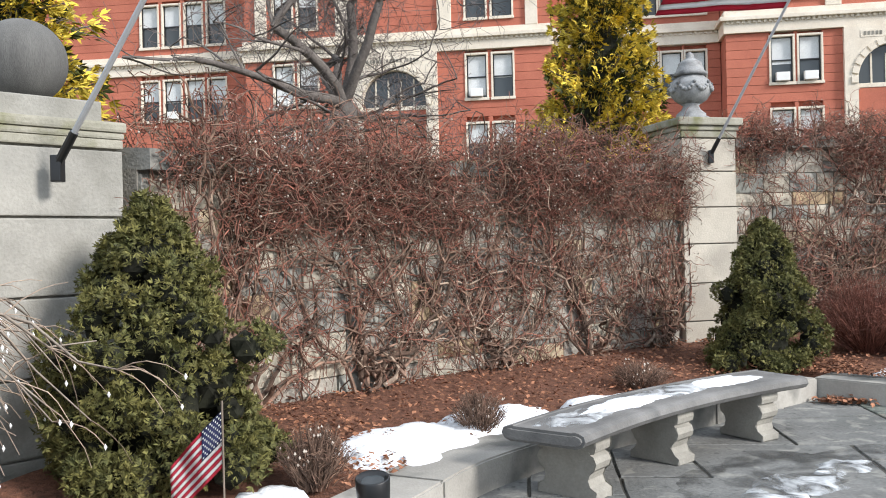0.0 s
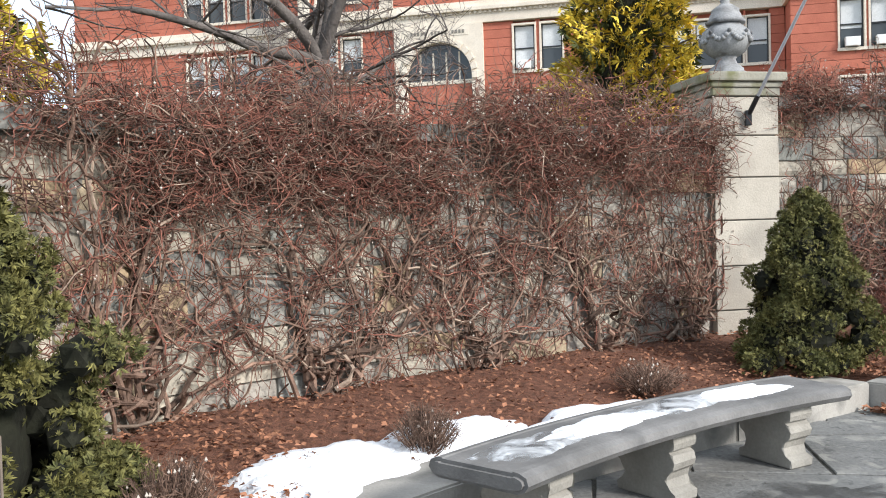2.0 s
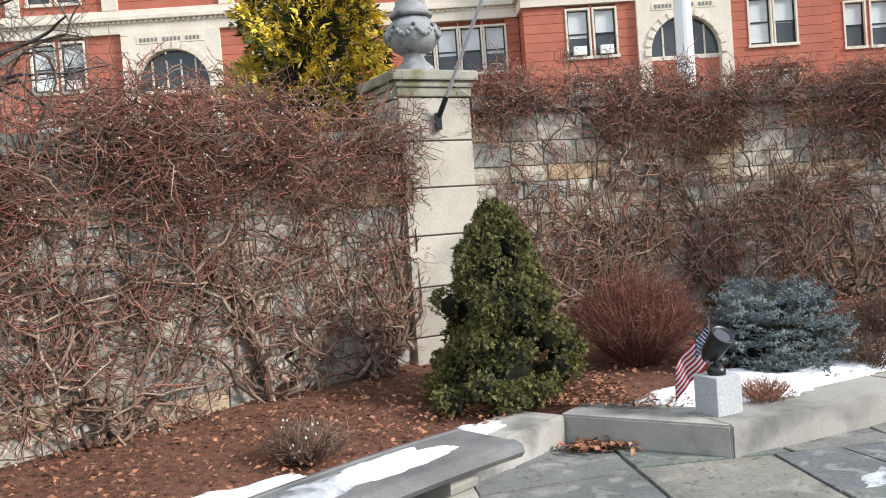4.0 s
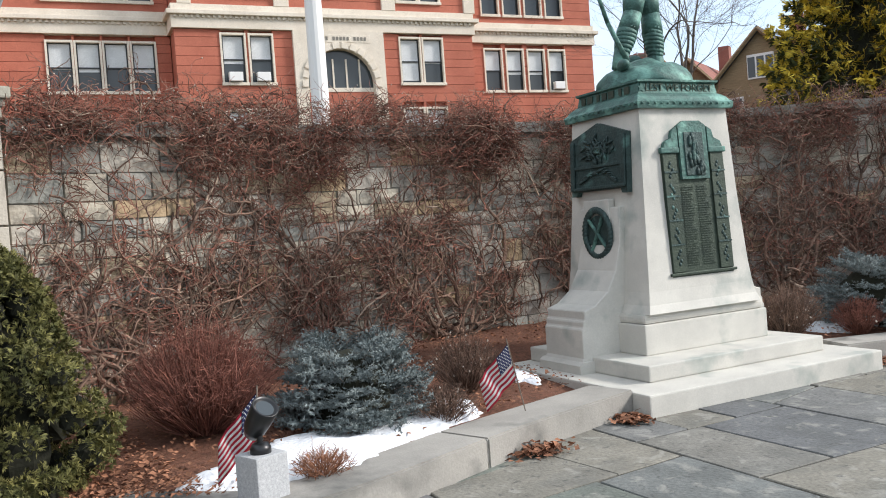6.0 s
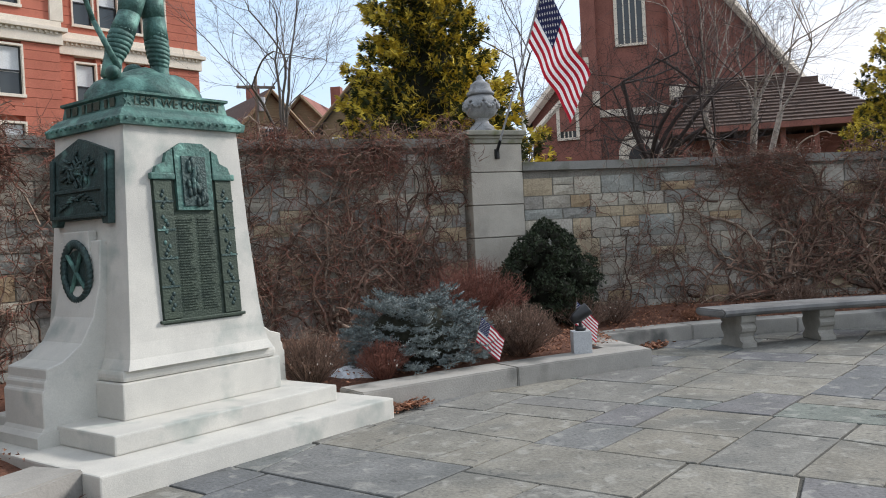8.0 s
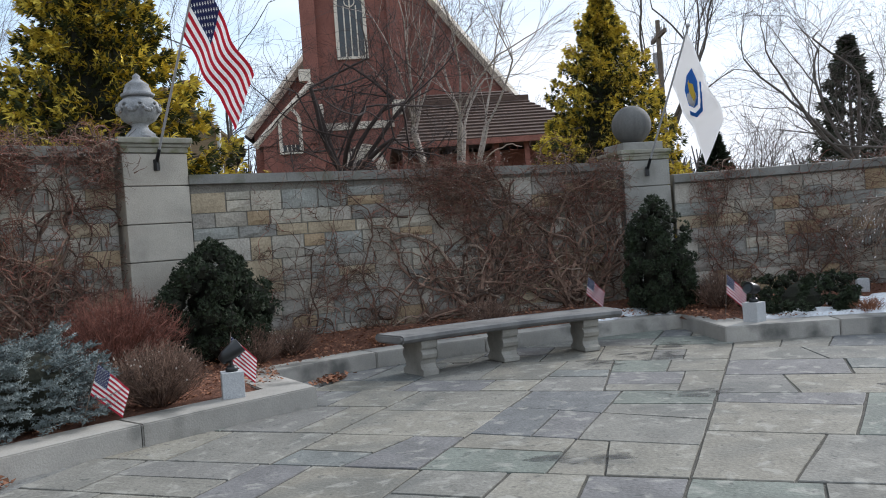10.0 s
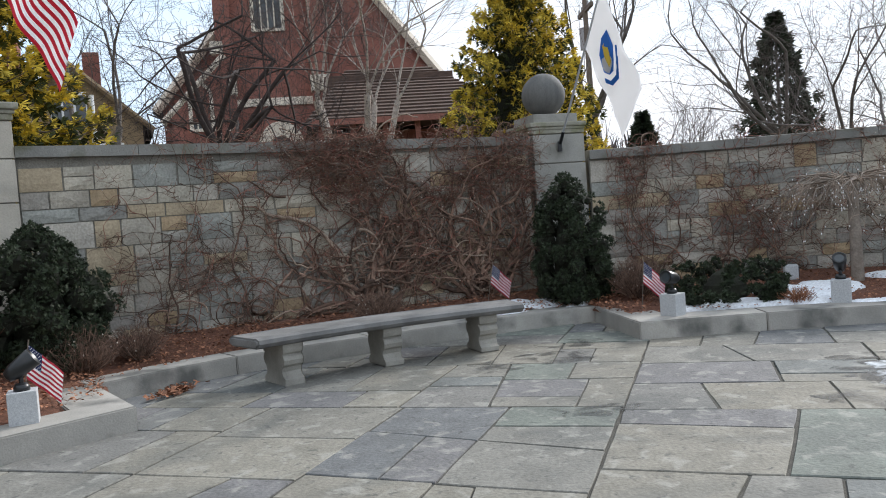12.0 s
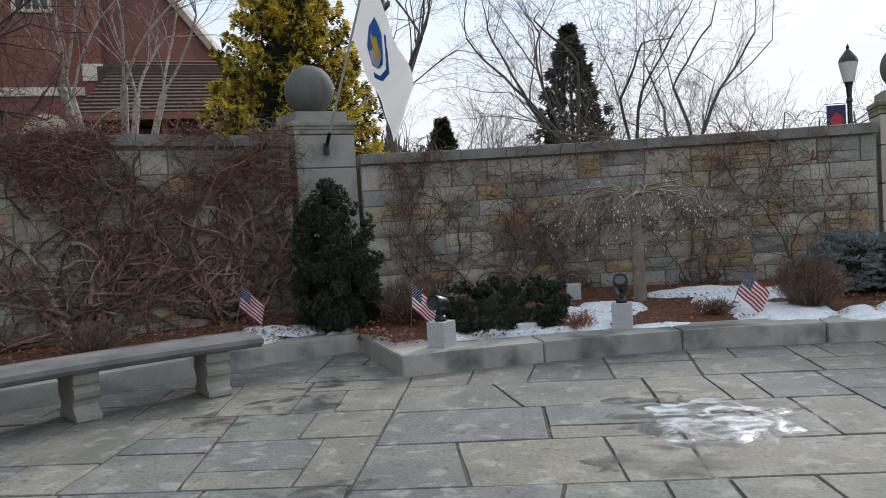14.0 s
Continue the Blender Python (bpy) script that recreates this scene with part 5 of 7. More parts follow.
# ---- climbing vines ----
def vine(wall, s0, s1, seed, trunks, label, limbs=10, strays=60, mat_twigs=9000, low_twigs=1500, over=.3, mat_from=.62, bush=.2, red=.5, girth=1.0, fade=.0, spread=1.1, berry=.09, bristle=.3):
    """A leafless climber: knotted trunks, limbs fanning over the wall with side shoots on side shoots, and a bushy thatch at the top."""
    rr = random.Random(seed)
    ln = LINES[wall]
    h0, h1 = WALLS[wall][1:]
    stems, pale, red_tw, buds = Soup(), Soup(), Soup(), Soup()

    def put(s, z, off):
        p, d, n = ln.at(s)
        return np.array((p[0] + n[0] * off, p[1] + n[1] * off, z))

    def top(s):
        return h0 + (h1 - h0) * s / ln.length

    def berry_at(c):
        m = rr.uniform(.006, .011)
        buds.add([c + (m, 0, 0), c + (0, m, 0), c - (m, 0, 0), c - (0, m, 0), c + (0, 0, m), c - (0, 0, m)], [(0, 1, 4), (1, 2, 4), (2, 3, 4), (3, 0, 4), (1, 0, 5), (2, 1, 5), (3, 2, 5), (0, 3, 5)])

    def tuft(s, z, off, count, size):
        """Thin shoots bursting from one place and arching over."""
        pd, dd, nn = ln.at(s)
        t3, n3, up = np.array((dd[0], dd[1], 0)), np.array((nn[0], nn[1], 0)), np.array((0, 0, 1.0))
        o = put(s, z, off)
        side = rr.uniform(-1.2, 1.2)
        for q in range(count):
            p = o + t3 * rr.gauss(0, size * .45) + up * rr.gauss(0, size * .3) + n3 * rr.gauss(0, size * .16)
            v = t3 * (side + rr.gauss(0, .8)) + up * rr.gauss(.15, .55) + n3 * rr.uniform(-.15, .55)
            v = v / np.linalg.norm(v)
            w = t3 * rr.gauss(0, .5) + up * rr.uniform(-.75, .35) + n3 * rr.uniform(-.2, .2)
            L = size * rr.uniform(.35, 1.25)
            k1, k2 = [t3 * rr.gauss(0, .09) + up * rr.gauss(0, .09) for _ in (0, 1)]
            r = rr.uniform(.0026, .0054)
            pts = [p, p + (v * .36 + w * .05 + k1) * L, p + (v * .68 + w * .22 + k2) * L, p + (v * .9 + w * .55) * L]
            (red_tw if rr.random() < red else (pale if rr.random() < .06 else stems)).tube(pts, r, r * .5, 3)
            if rr.random() < berry:
                berry_at(pts[-1])

    def wander(s, z, off, ang, length, r, level):
        step = (.10, .08, .06, .05)[level]
        pts, joints = [put(s, z, off)], []
        for k in range(max(3, int(length / step))):
            ang += rr.gauss(0, (.27, .30, .38, .40)[level]) - ang * (.05 if level == 0 else .0)
            s, z = s + math.sin(ang) * step, z + math.cos(ang) * step
            if not s0 - .1 < s < s1 + .1:
                break
            t = top(s)
            if z > t - .2:
                off = min(off + rr.uniform(-.01, .035), .3)
                if z > t + over * .7:
                    ang += (1 if ang > 0 else -1) * rr.uniform(.3, .8)
            else:
                off = min(max(off + rr.gauss(0, .014), .025), .08 + .03 * level + bush * max(0, z / t - .5))
            z = max(z, .32)
            pts.append(put(s, z, off))
            joints.append((s, z, off, ang))
        if len(pts) < 3:
            return
        if level < 2:
            soup = pale if rr.random() < .08 else stems
        else:
            soup = red_tw if rr.random() < red else (pale if rr.random() < .06 else stems)
        soup.tube(pts, r, r * (.45 if level < 3 else .6), (6, 5, 3, 3)[level])
        if level < 2:
            for a, b, c, d in joints[::3 if level else 2]:
                if rr.random() < bristle:
                    tuft(a, b, c + .01, 4 + rr.randrange(5), rr.uniform(.08, .17))
        if level == 3:
            if rr.random() < berry:
                berry_at(pts[-1])
            return
        for k in range(int(len(joints) * step * (4.5, 4.2, 3)[level] + rr.random())):
            a, b, c, d = rr.choice(joints[len(joints) // 5:])
            wander(a, b, c + .008, d + rr.choice((-1, 1)) * rr.uniform(.5, 1.6), (0, rr.uniform(.4, 1.2), rr.uniform(.18, .55), rr.uniform(.07, .22))[level + 1], (0, rr.uniform(.005, .0105) * girth, rr.uniform(.0036, .0065), rr.uniform(.0026, .0042))[level + 1], level + 1)

    for ts in trunks:
        ls = s0 + (s1 - s0) * ts
        for k in range(limbs):
            wander(ls + rr.gauss(0, .09), .28, rr.uniform(.07, .14), (k + .5) / limbs * 2 * spread - spread + rr.gauss(0, .15), rr.uniform(1.1, 1.0 + .62 * top(ls)), rr.uniform(.010, .024) * girth, 0)
        # knot of roots and looped wood at the foot
        for k in range(16):
            a0, a1 = rr.uniform(0, 6.283), rr.uniform(1.2, 3.6) * rr.choice((-1, 1))
            R, zc, sc = rr.uniform(.06, .2), rr.uniform(.36, .62), ls + rr.gauss(0, .12)
            pts = [put(sc + R * 1.3 * math.cos(a0 + a1 * q / 7), max(.27, zc + R * math.sin(a0 + a1 * q / 7)), .1 + .07 * math.sin(q + k)) for q in range(8)]
            (pale if k % 9 == 0 else stems).tube(pts, rr.uniform(.007, .02) * girth, .006, 6)
    for k in range(strays):
        s = rr.uniform(s0, s1)
        if rr.random() < (s - s0) / max(fade, .01):
            wander(s, rr.uniform(.35, top(s) - .2), rr.uniform(.03, .07), rr.uniform(-1.5, 1.5), rr.uniform(.5, 1.5), rr.uniform(.0045, .010) * girth, 1)

    done = 0
    while done < mat_twigs:
        s = rr.uniform(s0, s1)
        u = mat_from + (1.0 - mat_from) * rr.random() ** .75
        done += 6
        if rr.random() > (s - s0) / max(fade, .01) or rr.random() > .55 + 1.3 * noise.noise((s * 1.1, seed, u * 4.0)):
            continue
        t = top(s)
        z = t * u + over * max(0, u - .8) * 4 * rr.random()
        tuft(s, z, rr.uniform(.03, .07 + bush * max(0, u - mat_from + .15) / (1.15 - mat_from)) if z < t else rr.uniform(-.3, bush), 18, rr.uniform(.16, .30))
        done += 12
    done = 0
    while done < low_twigs:
        s, z = rr.uniform(s0, s1), rr.uniform(.45, top(s0) * mat_from)
        done += 3
        if noise.noise((s * 1.7, seed + 5, z * 1.7)) > .02 and rr.random() < (s - s0) / max(fade, .01):
            tuft(s, z, rr.uniform(.03, .08), 12, rr.uniform(.12, .22))
            done += 9
    v = thing("climbing_vine", Matrix(), label, "vine", "climbing vines")
    for nm, sp, mt in (("woody_growth", stems, M_VINE), ("pale_growth", pale, M_VINEPALE), ("twig_growth", red_tw, M_TWIG), ("berry_growth", buds, M_BUD)):
        if sp.n or sp.t:
            tagged(obj(nm, sp.mesh(nm, mt), v), kind="stuff")


NW, NO, NE, EA = (LINES[k].length for k in ("wall_northwest", "wall_north", "wall_northeast", "wall_east"))
vine("wall_northwest", .05, NW + .02, 41, (.12, .34, .55, .76, .93), "leafless red-brown climber thickly matted over the wall top", 9, 55, 15500, 1500, .46, .74, .28, .52, 1.2)
vine("wall_north", .0, NO * .47, 42, (.2, .56, .84), "leafless red-brown climber thickly matted over the wall top", 13, 85, 14500, 2800, .34, .80, .2, .55, 1.4)
vine("wall_north", NO * .47, NO - .05, 43, (.18, .42, .65, .88), "leafless brown climber spread over the shaded wall", 11, 85, 7000, 1900, .16, .76, .14, .45, 1.5)
vine("wall_northeast", NE * .36, NE - .05, 44, (.42, .80), "leafless brown climber with curled trunks on the wall", 17, 30, 5200, 200, .12, .64, .24, .35, 1.9, .8, 1.35, bristle=.18)
vine("wall_northeast", NE * .14, NE * .42, 45, (.35, .85), "thin leafless climber on bare stones", 4, 6, 120, 40, .02, .8, .05, .35, .7, bristle=.2)
vine("wall_east", .3, EA * .5, 46, (.2, .5, .8), "thin leafless climber on bare stones", 5, 30, 320, 320, .06, .8, .06, .5, .7, bristle=.2)
vine("wall_east", EA * .5, EA - .2, 47, (.35, .8), "thin leafless climber on bare stones", 5, 24, 240, 260, .06, .8, .06, .4, .7, bristle=.2)


# ---- snow, leaves ----
def snow(cx, cy, w, l, yaw, seed, thick=.05):
    rr = random.Random(seed)
    s = Soup()
    rings, k = 7, 56
    V, ca, sa = [], math.cos(radians(yaw)), math.sin(radians(yaw))
    for j in range(rings):
        f = j / (rings - 1)
        for i in range(k):
            a = 6.283 * i / k
            r = 1 + .42 * noise.noise((math.cos(a) * 1.6 + seed, math.sin(a) * 1.6, 0)) + .18 * noise.noise((math.cos(a) * 5 + seed, math.sin(a) * 5, 3))
            x, y = f * r * w / 2 * math.cos(a), f * r * l / 2 * math.sin(a)
            X, Y = cx + x * ca - y * sa, cy + x * sa + y * ca
            z = soil(X, Y) + thick * (1 - f ** 4) + .02 * noise.noise((X * 5, Y * 5, 1)) - (.04 if j == rings - 1 else 0) + .012
            V.append((X, Y, z))
    F = [(j * k + i, j * k + (i + 1) % k, (j + 1) * k + (i + 1) % k, (j + 1) * k + i) for j in range(rings - 1) for i in range(k)]
    s.add(V, F)
    tagged(obj("snow_patch", s.mesh("snow_patch", M_SNOW, True)), "melting patch of dirty white snow on the mulch", "snow", "snow patches")


for i, q in enumerate([(-.72, 5.62, .8, 1.25, -30), (-.2, 6.3, .7, 1.3, -42), (.7, 7.0, .4, 1.3, -45), (-1.25, 4.25, .5, .6, 10), (2.1, 8.1, .3, .7, -45),
                       (4.15, 8.6, .9, 1.35, -70), (5.1, 8.9, .4, 1.3, -68), (5.6, 9.35, .3, .5, 20), (6.6, 9.9, .3, .5, 0), (10.6, 9.75, .5, .6, 30),
                       (18.35, 5.75, .35, .8, 40), (19.0, 5.3, .4, .7, 30), (19.05, 4.8, .3, .7, 60), (18.3, 2.75, .5, 1.3, 5), (18.6, 2.0, .9, .9, 10), (19.4, 1.7, .7, .9, 0),
                       (18.7, -.1, 1.1, 1.1, 20), (19.6, .3, .6, .9, 0), (18.5, -1.4, .9, 1.6, 10), (18.25, 1.3, .3, .7, 10), (18.15, 3.3, .35, .8, 5), (19.3, 2.3, .6, .7, 10), (20.2, .5, .5, 1.3, 5), (19.9, -.5, .6, 1.2, 5), (18.2, -.9, .5, 1.0, 5), (18.9, 5.75, .45, .5, 30)]):
    snow(*q, 50 + i, .05 if q[2] * q[3] > .3 else .022)


def litter(name, n, seed, pick, label, zoff=.012, size=(.03, .075)):
    rr = random.Random(seed)
    s = Soup()
    for _ in range(n):
        x, y, z = pick(rr)
        if 6.95 < x < 9.86 and 8.5 < y < 11.15:
            continue
        L = rr.uniform(*size)
        a, t = rr.uniform(0, 6.283), rr.uniform(-.5, .5)
        d = np.array((math.cos(a), math.sin(a), t)) * L / 2
        w = np.array((-math.sin(a), math.cos(a), rr.uniform(-.6, .6))) * L * rr.uniform(.22, .42)
        c = np.array((x, y, z + zoff + L * .12))
        up = np.array((0, 0, L * rr.uniform(.0, .25)))
        s.add([c - d, c - w + up, c + d, c + w + up], [(0, 1, 2), (0, 2, 3)])
    tagged(obj(name, s.mesh(name, M_LEAF)), label, "leaves", kind="stuff")


def bed_point(rr, lo=0, hi=len(BED) - 1, skew=1.0):
    i = rr.randrange(lo, hi)
    t, u = rr.random(), .16 + .82 * rr.random() ** skew
    k = np.array(BED[i][0]) * (1 - t) + np.array(BED[i + 1][0]) * t
    w = np.array(BED[i][1]) * (1 - t) + np.array(BED[i + 1][1]) * t
    p = k + (w - k) * u
    return p[0], p[1], KERB_H - .03 + SOIL_RISE * u


litter("fallen_leaves", 5200, 61, lambda r: bed_point(r, 1, 5), "curled russet dead leaves over the mulch", size=(.02, .055))
litter("fallen_leaves", 7000, 62, lambda r: bed_point(r, 4, 10), "curled russet dead leaves over the mulch", size=(.02, .055))
litter("fallen_leaves", 9000, 63, lambda r: bed_point(r, 9, 20), "curled russet dead leaves over the mulch", size=(.02, .055))
for i, (cx, cy, rx) in enumerate([(2.95, 8.1, .3), (5.75, 8.25, .22), (6.8, 8.55, .12), (10.15, 8.65, .3), (14.6, 8.2, .3)]):
    litter("leaf_drift", 260, 70 + i, lambda r: (cx + r.gauss(0, rx * .5), cy + r.gauss(0, .07), abs(r.gauss(0, .02))), "small drift of tan leaves caught against the kerb")


# ---- flags ----
def flag_cloth(parent, origin, hoist, fly, kind, ripple=.04, seed=0, n_u=26):
    """Cloth from an origin corner: hoist runs down the pole, fly away from it."""
    o, hv, fv = Vector(origin), Vector(hoist), Vector(fly)
    nrm = hv.cross(fv).normalized()
    def at(u, v):
        k = 1.0
        return o + hv * v + fv * u + nrm * ripple * u ** .6 * (math.sin(u * 9 + v * 2.2 + seed) + .5 * math.sin(u * 17 + v * 5 + seed)) + Vector((0, 0, -.06 * fv.length * u * u * (1 - v)))
    def patch(name, u0, u1, v0, v1, material, nu, nv, lift=0.0):
        bm = bmesh.new()
        g = [[bm.verts.new(at(u0 + (u1 - u0) * i / nu, v0 + (v1 - v0) * j / nv) + nrm * lift) for j in range(nv + 1)] for i in range(nu + 1)]
        for i in range(nu):
            for j in range(nv):
                bm.faces.new((g[i][j], g[i + 1][j], g[i + 1][j + 1], g[i][j + 1]))
        bmesh.ops.solidify(bm, geom=bm.faces[:], thickness=.002)
        return part(name, bm, material, parent, smooth=True)
    if kind == "stripes":
        for k in range(13):
            u0 = .4 if k < 7 else 0
            patch("stripe", u0, 1, k / 13, (k + 1) / 13, M_FRED if k % 2 == 0 else M_FWHITE, n_u, 2)
        canton = patch("canton", 0, .4, 0, 7 / 13, M_FBLUE, 12, 6)
        stars = Soup()
        R = fv.length * .018
        for j in range(9):
            for i in range(6 if j % 2 == 0 else 5):
                u, v = .4 * (i + .5 + (0 if j % 2 == 0 else .5)) / 6, 7 / 13 * (j + .7) / 9.4
                c = at(u, v)
                for sgn in (1, -1):
                    pts = [c + nrm * .005 * sgn + (fv.normalized() * math.sin(a) + hv.normalized() * -math.cos(a)) * (R if q % 2 == 0 else R * .45) for q, a in enumerate(np.arange(10) * math.pi / 5)]
                    stars.add([tuple(p) for p in pts], [tuple(range(10)) if sgn > 0 else tuple(range(9, -1, -1))])
        tagged(obj("stars", stars.mesh("stars", M_FWHITE), canton), kind="stuff")
    else:
        cloth = patch("cloth", 0, 1, 0, 1, M_FWHITE, n_u, 14)
        for name, pts, mt, lift in (("shield", [(.0, -.20), (.13, -.14), (.14, .08), (.08, .2), (0, .25), (-.08, .2), (-.14, .08), (-.13, -.14)], M_SHIELD, .006), ("figure", [(-.02, -.12), (.03, -.13), (.055, -.02), (.03, .16), (-.035, .16), (-.05, -.01)], M_SGOLD, .009), ("ribbon", [(-.17, .12), (-.12, .24), (0, .31), (.12, .24), (.17, .12), (.2, .16), (.14, .29), (0, .37), (-.14, .29), (-.2, .16)], M_SHIELD, .006)):
            sp = Soup()
            for sgn in (1, -1):
                q = [at(.36 + y * .75, .5 + x * 1.7) + nrm * lift * sgn for x, y in pts]
                sp.add([tuple(p) for p in q], [tuple(range(len(q))) if sgn > 0 else tuple(range(len(q) - 1, -1, -1))])
            obj(name, sp.mesh(name, mt), cloth)


def pillar_flag(bx, by, bz, direction, length, label, hoist_from, hoist_len, fly, kind, seed):
    d = Vector(direction).normalized()
    f = thing("flag_on_pole", pose(bx, by, bz), label, "flag", "flags on the pillars")
    part("bracket_plate", box(-.03, -.03, -.10, .03, .03, .05, .008), M_BLACK, f)
    part("bracket_socket", cylinder(d * -.02, d * .22, .026, .024, 10), M_BLACK, f)
    part("pole", cylinder(d * .05, d * length, .017, .013, 10), M_STEEL, f)
    bm = bmesh.new()
    bmesh.ops.create_uvsphere(bm, u_segments=12, v_segments=8, radius=.03, matrix=Matrix.Translation(d * length))
    part("finial", bm, M_STEEL, f, smooth=True)
    if kind:
        flag_cloth(f, d * hoist_from, -d * hoist_len, fly, kind, .05, seed)


pillar_flag(-2.50, 4.55, 2.02, (.66, -.30, .80), 2.6, "grey steel flagpole slanting from the ball pillar", 0, 0, None, "", 0)
pillar_flag(2.23, 10.2, 2.5, (.34, -.50, .80), 2.75, "striped national flag on a pole slanting from the urn pillar", 2.68, .9, (-1.25, .5, .12), "stripes", 1)
pillar_flag(15.02, 10.82, 2.86, (-.29, -.54, .79), 2.75, "striped national flag hanging from a pole on the urn pillar", 2.68, .85, (.30, -.45, -1.2), "stripes", 2)
pillar_flag(20.08, 5.12, 2.45, (-.50, -.36, .79), 2.5, "white state flag with blue shield hanging from a pole", 2.4, .85, (.25, -.42, -1.25), "seal", 3)


def stick_flag(x, y, yaw, lean, seed, s=1.0):
    f = ground_thing("small_stick_flag", x, y, "small striped national flag on a thin wooden stick in the mulch", "flag", "small flags in the beds", yaw, s)
    d = Vector((math.sin(radians(lean)), 0, math.cos(radians(lean))))
    part("stick", cylinder(d * -.05, d * .62, .005, .005, 8), M_WOOD, f)
    flag_cloth(f, d * .58, -d * .27, (-.24, .05, -.24), "stripes", .022, seed, 14)


for i, (x, y, yaw, lean) in enumerate([(-1.38, 3.95, 20, 0), (3.72, 8.2, 5, 4), (5.95, 8.74, -5, -12), (11.42, 8.87, 150, -18), (13.0, 8.5, 140, -8), (18.75, 6.05, 130, -12), (18.3, 3.95, 100, -5), (18.5, .55, 100, -25)]):
    stick_flag(x, y, yaw, lean, i)


# ---- spotlights ----
def spotlight(x, y, yaw, pitch, sink=.05, label="black bullet spotlight on a pale granite block"):
    z = soil(x, y)
    l = thing("garden_spotlight", pose(x, y, z - sink, 0, 0, yaw), label, "spotlight", "garden spotlights")
    part("granite_block", box(-.105, -.105, 0, .105, .105, .33, .006), M_GRANITE, l)
    part("base_cup", lathe([(.06, .33), (.06, .36), (.045, .385), (.02, .39)]), M_BLACK, l, smooth=True)
    part("swivel", cylinder((0, 0, .38), (0, 0, .45), .018, .018, 10), M_BLACK, l)
    head = part("lamp_head", lathe([(.02, -.125), (.045, -.115), (.066, -.06), (.074, .03), (.078, .12), (.073, .125), (.066, .11), (.0, .10)]), M_BLACK, l, smooth=True)
    head.matrix_basis = pose(0, 0, .51, pitch, 0, 0)
    part("lens", cylinder((0, 0, .10), (0, 0, .108), .064, .064, 20), M_GLASS, head)


spotlight(3.70, 7.98, 200, -42), spotlight(12.72, 8.22, 40, 55), spotlight(17.6, 3.55, 60, -80), spotlight(18.25, 1.68, 80, -50), spotlight(-.64, 3.8, 0, 10, .28)
lb = thing("ground_light_box", pose(20.2, 2.05, soil(20.2, 2.05) - .01), "small grey ground light housing in the snow", "lamp")
part("housing", box(-.12, -.09, 0, .12, .09, .2, .015), M_GRANITE, lb)
part("lens", box(-.1, -.1, .05, .1, -.088, .17, .005), M_GLASS, lb)


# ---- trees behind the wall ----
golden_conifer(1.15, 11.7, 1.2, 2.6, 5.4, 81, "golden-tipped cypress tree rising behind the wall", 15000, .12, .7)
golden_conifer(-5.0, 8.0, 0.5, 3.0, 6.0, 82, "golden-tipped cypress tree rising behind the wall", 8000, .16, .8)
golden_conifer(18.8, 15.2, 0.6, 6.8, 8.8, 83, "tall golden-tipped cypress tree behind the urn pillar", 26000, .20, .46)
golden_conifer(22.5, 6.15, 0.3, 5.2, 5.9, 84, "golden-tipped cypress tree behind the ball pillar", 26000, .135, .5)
bare_tree("bare_tree", -1.95, 9.3, 0.6, 5.6, 91, "bare grey tree with spreading branches behind the wall", 1, 5, r=.13, spread=1.25, trunk=.45, rmin=.005, limbs=9, rise=.3)
bare_tree("cherry_tree", 19.0, 10.1, -.05, 7.2, 92, "bare dark cherry tree with spreading crown behind the wall", 1, 5, M_DARKBARK, M_DARKBARK, r=.095, spread=1.05, trunk=.38, limbs=8, rise=.5, rmin=.005)
bare_tree("birch_tree", 26.6, 11.0, .5, 9.0, 93, "multi-stemmed birch with peeling pale bark", 5, 4, M_BIRCH, M_TWIGFAR, r=.075, spread=.42, trunk=.45, lean=.28)
bare_tree("bare_tree", 24.5, 26.0, 2.6, 10.5, 94, "bare grey tree standing beside the school", 2, 5, r=.12, spread=.5, trunk=.25, lean=.2)
bare_tree("bare_tree", 26.0, 18.0, 1.5, 10.0, 95, "bare slender tree between cypress and church", 2, 4, r=.09, spread=.5, trunk=.3, lean=.2)
bare_tree("bare_tree", 33.5, -1.5, .3, 9.0, 96, "large bare spreading tree beyond the wall", 5, 5, r=.12, spread=.62, trunk=.2, lean=.6)
bare_tree("bare_tree", 38.0, 6.5, .5, 13.0, 97, "tall bare tree with upright branches", 1, 5, r=.16, spread=.5, trunk=.3)
bare_tree("bare_tree", 36.0, 0.8, .4, 10.0, 98, "tall bare tree beyond the wall", 1, 5, r=.14, spread=.6, trunk=.25)
for i, (x, y, h) in enumerate([(44, 4.2, 6.0), (47, 2.4, 5.6), (50, -3, 6.5), (52, -9, 7), (48, 9, 7), (45, -14, 6.5), (60, 18, 9), (55, 13, 8), (14, 62, 14), (46, 33, 9)]):
    bare_tree("bare_tree", x, y, terrain(x, y), h, 100 + i, "distant bare tree in a grey hedgerow", 4, 3, r=.09, spread=.6, trunk=.12, lean=.5, kids=3, rmin=.014)


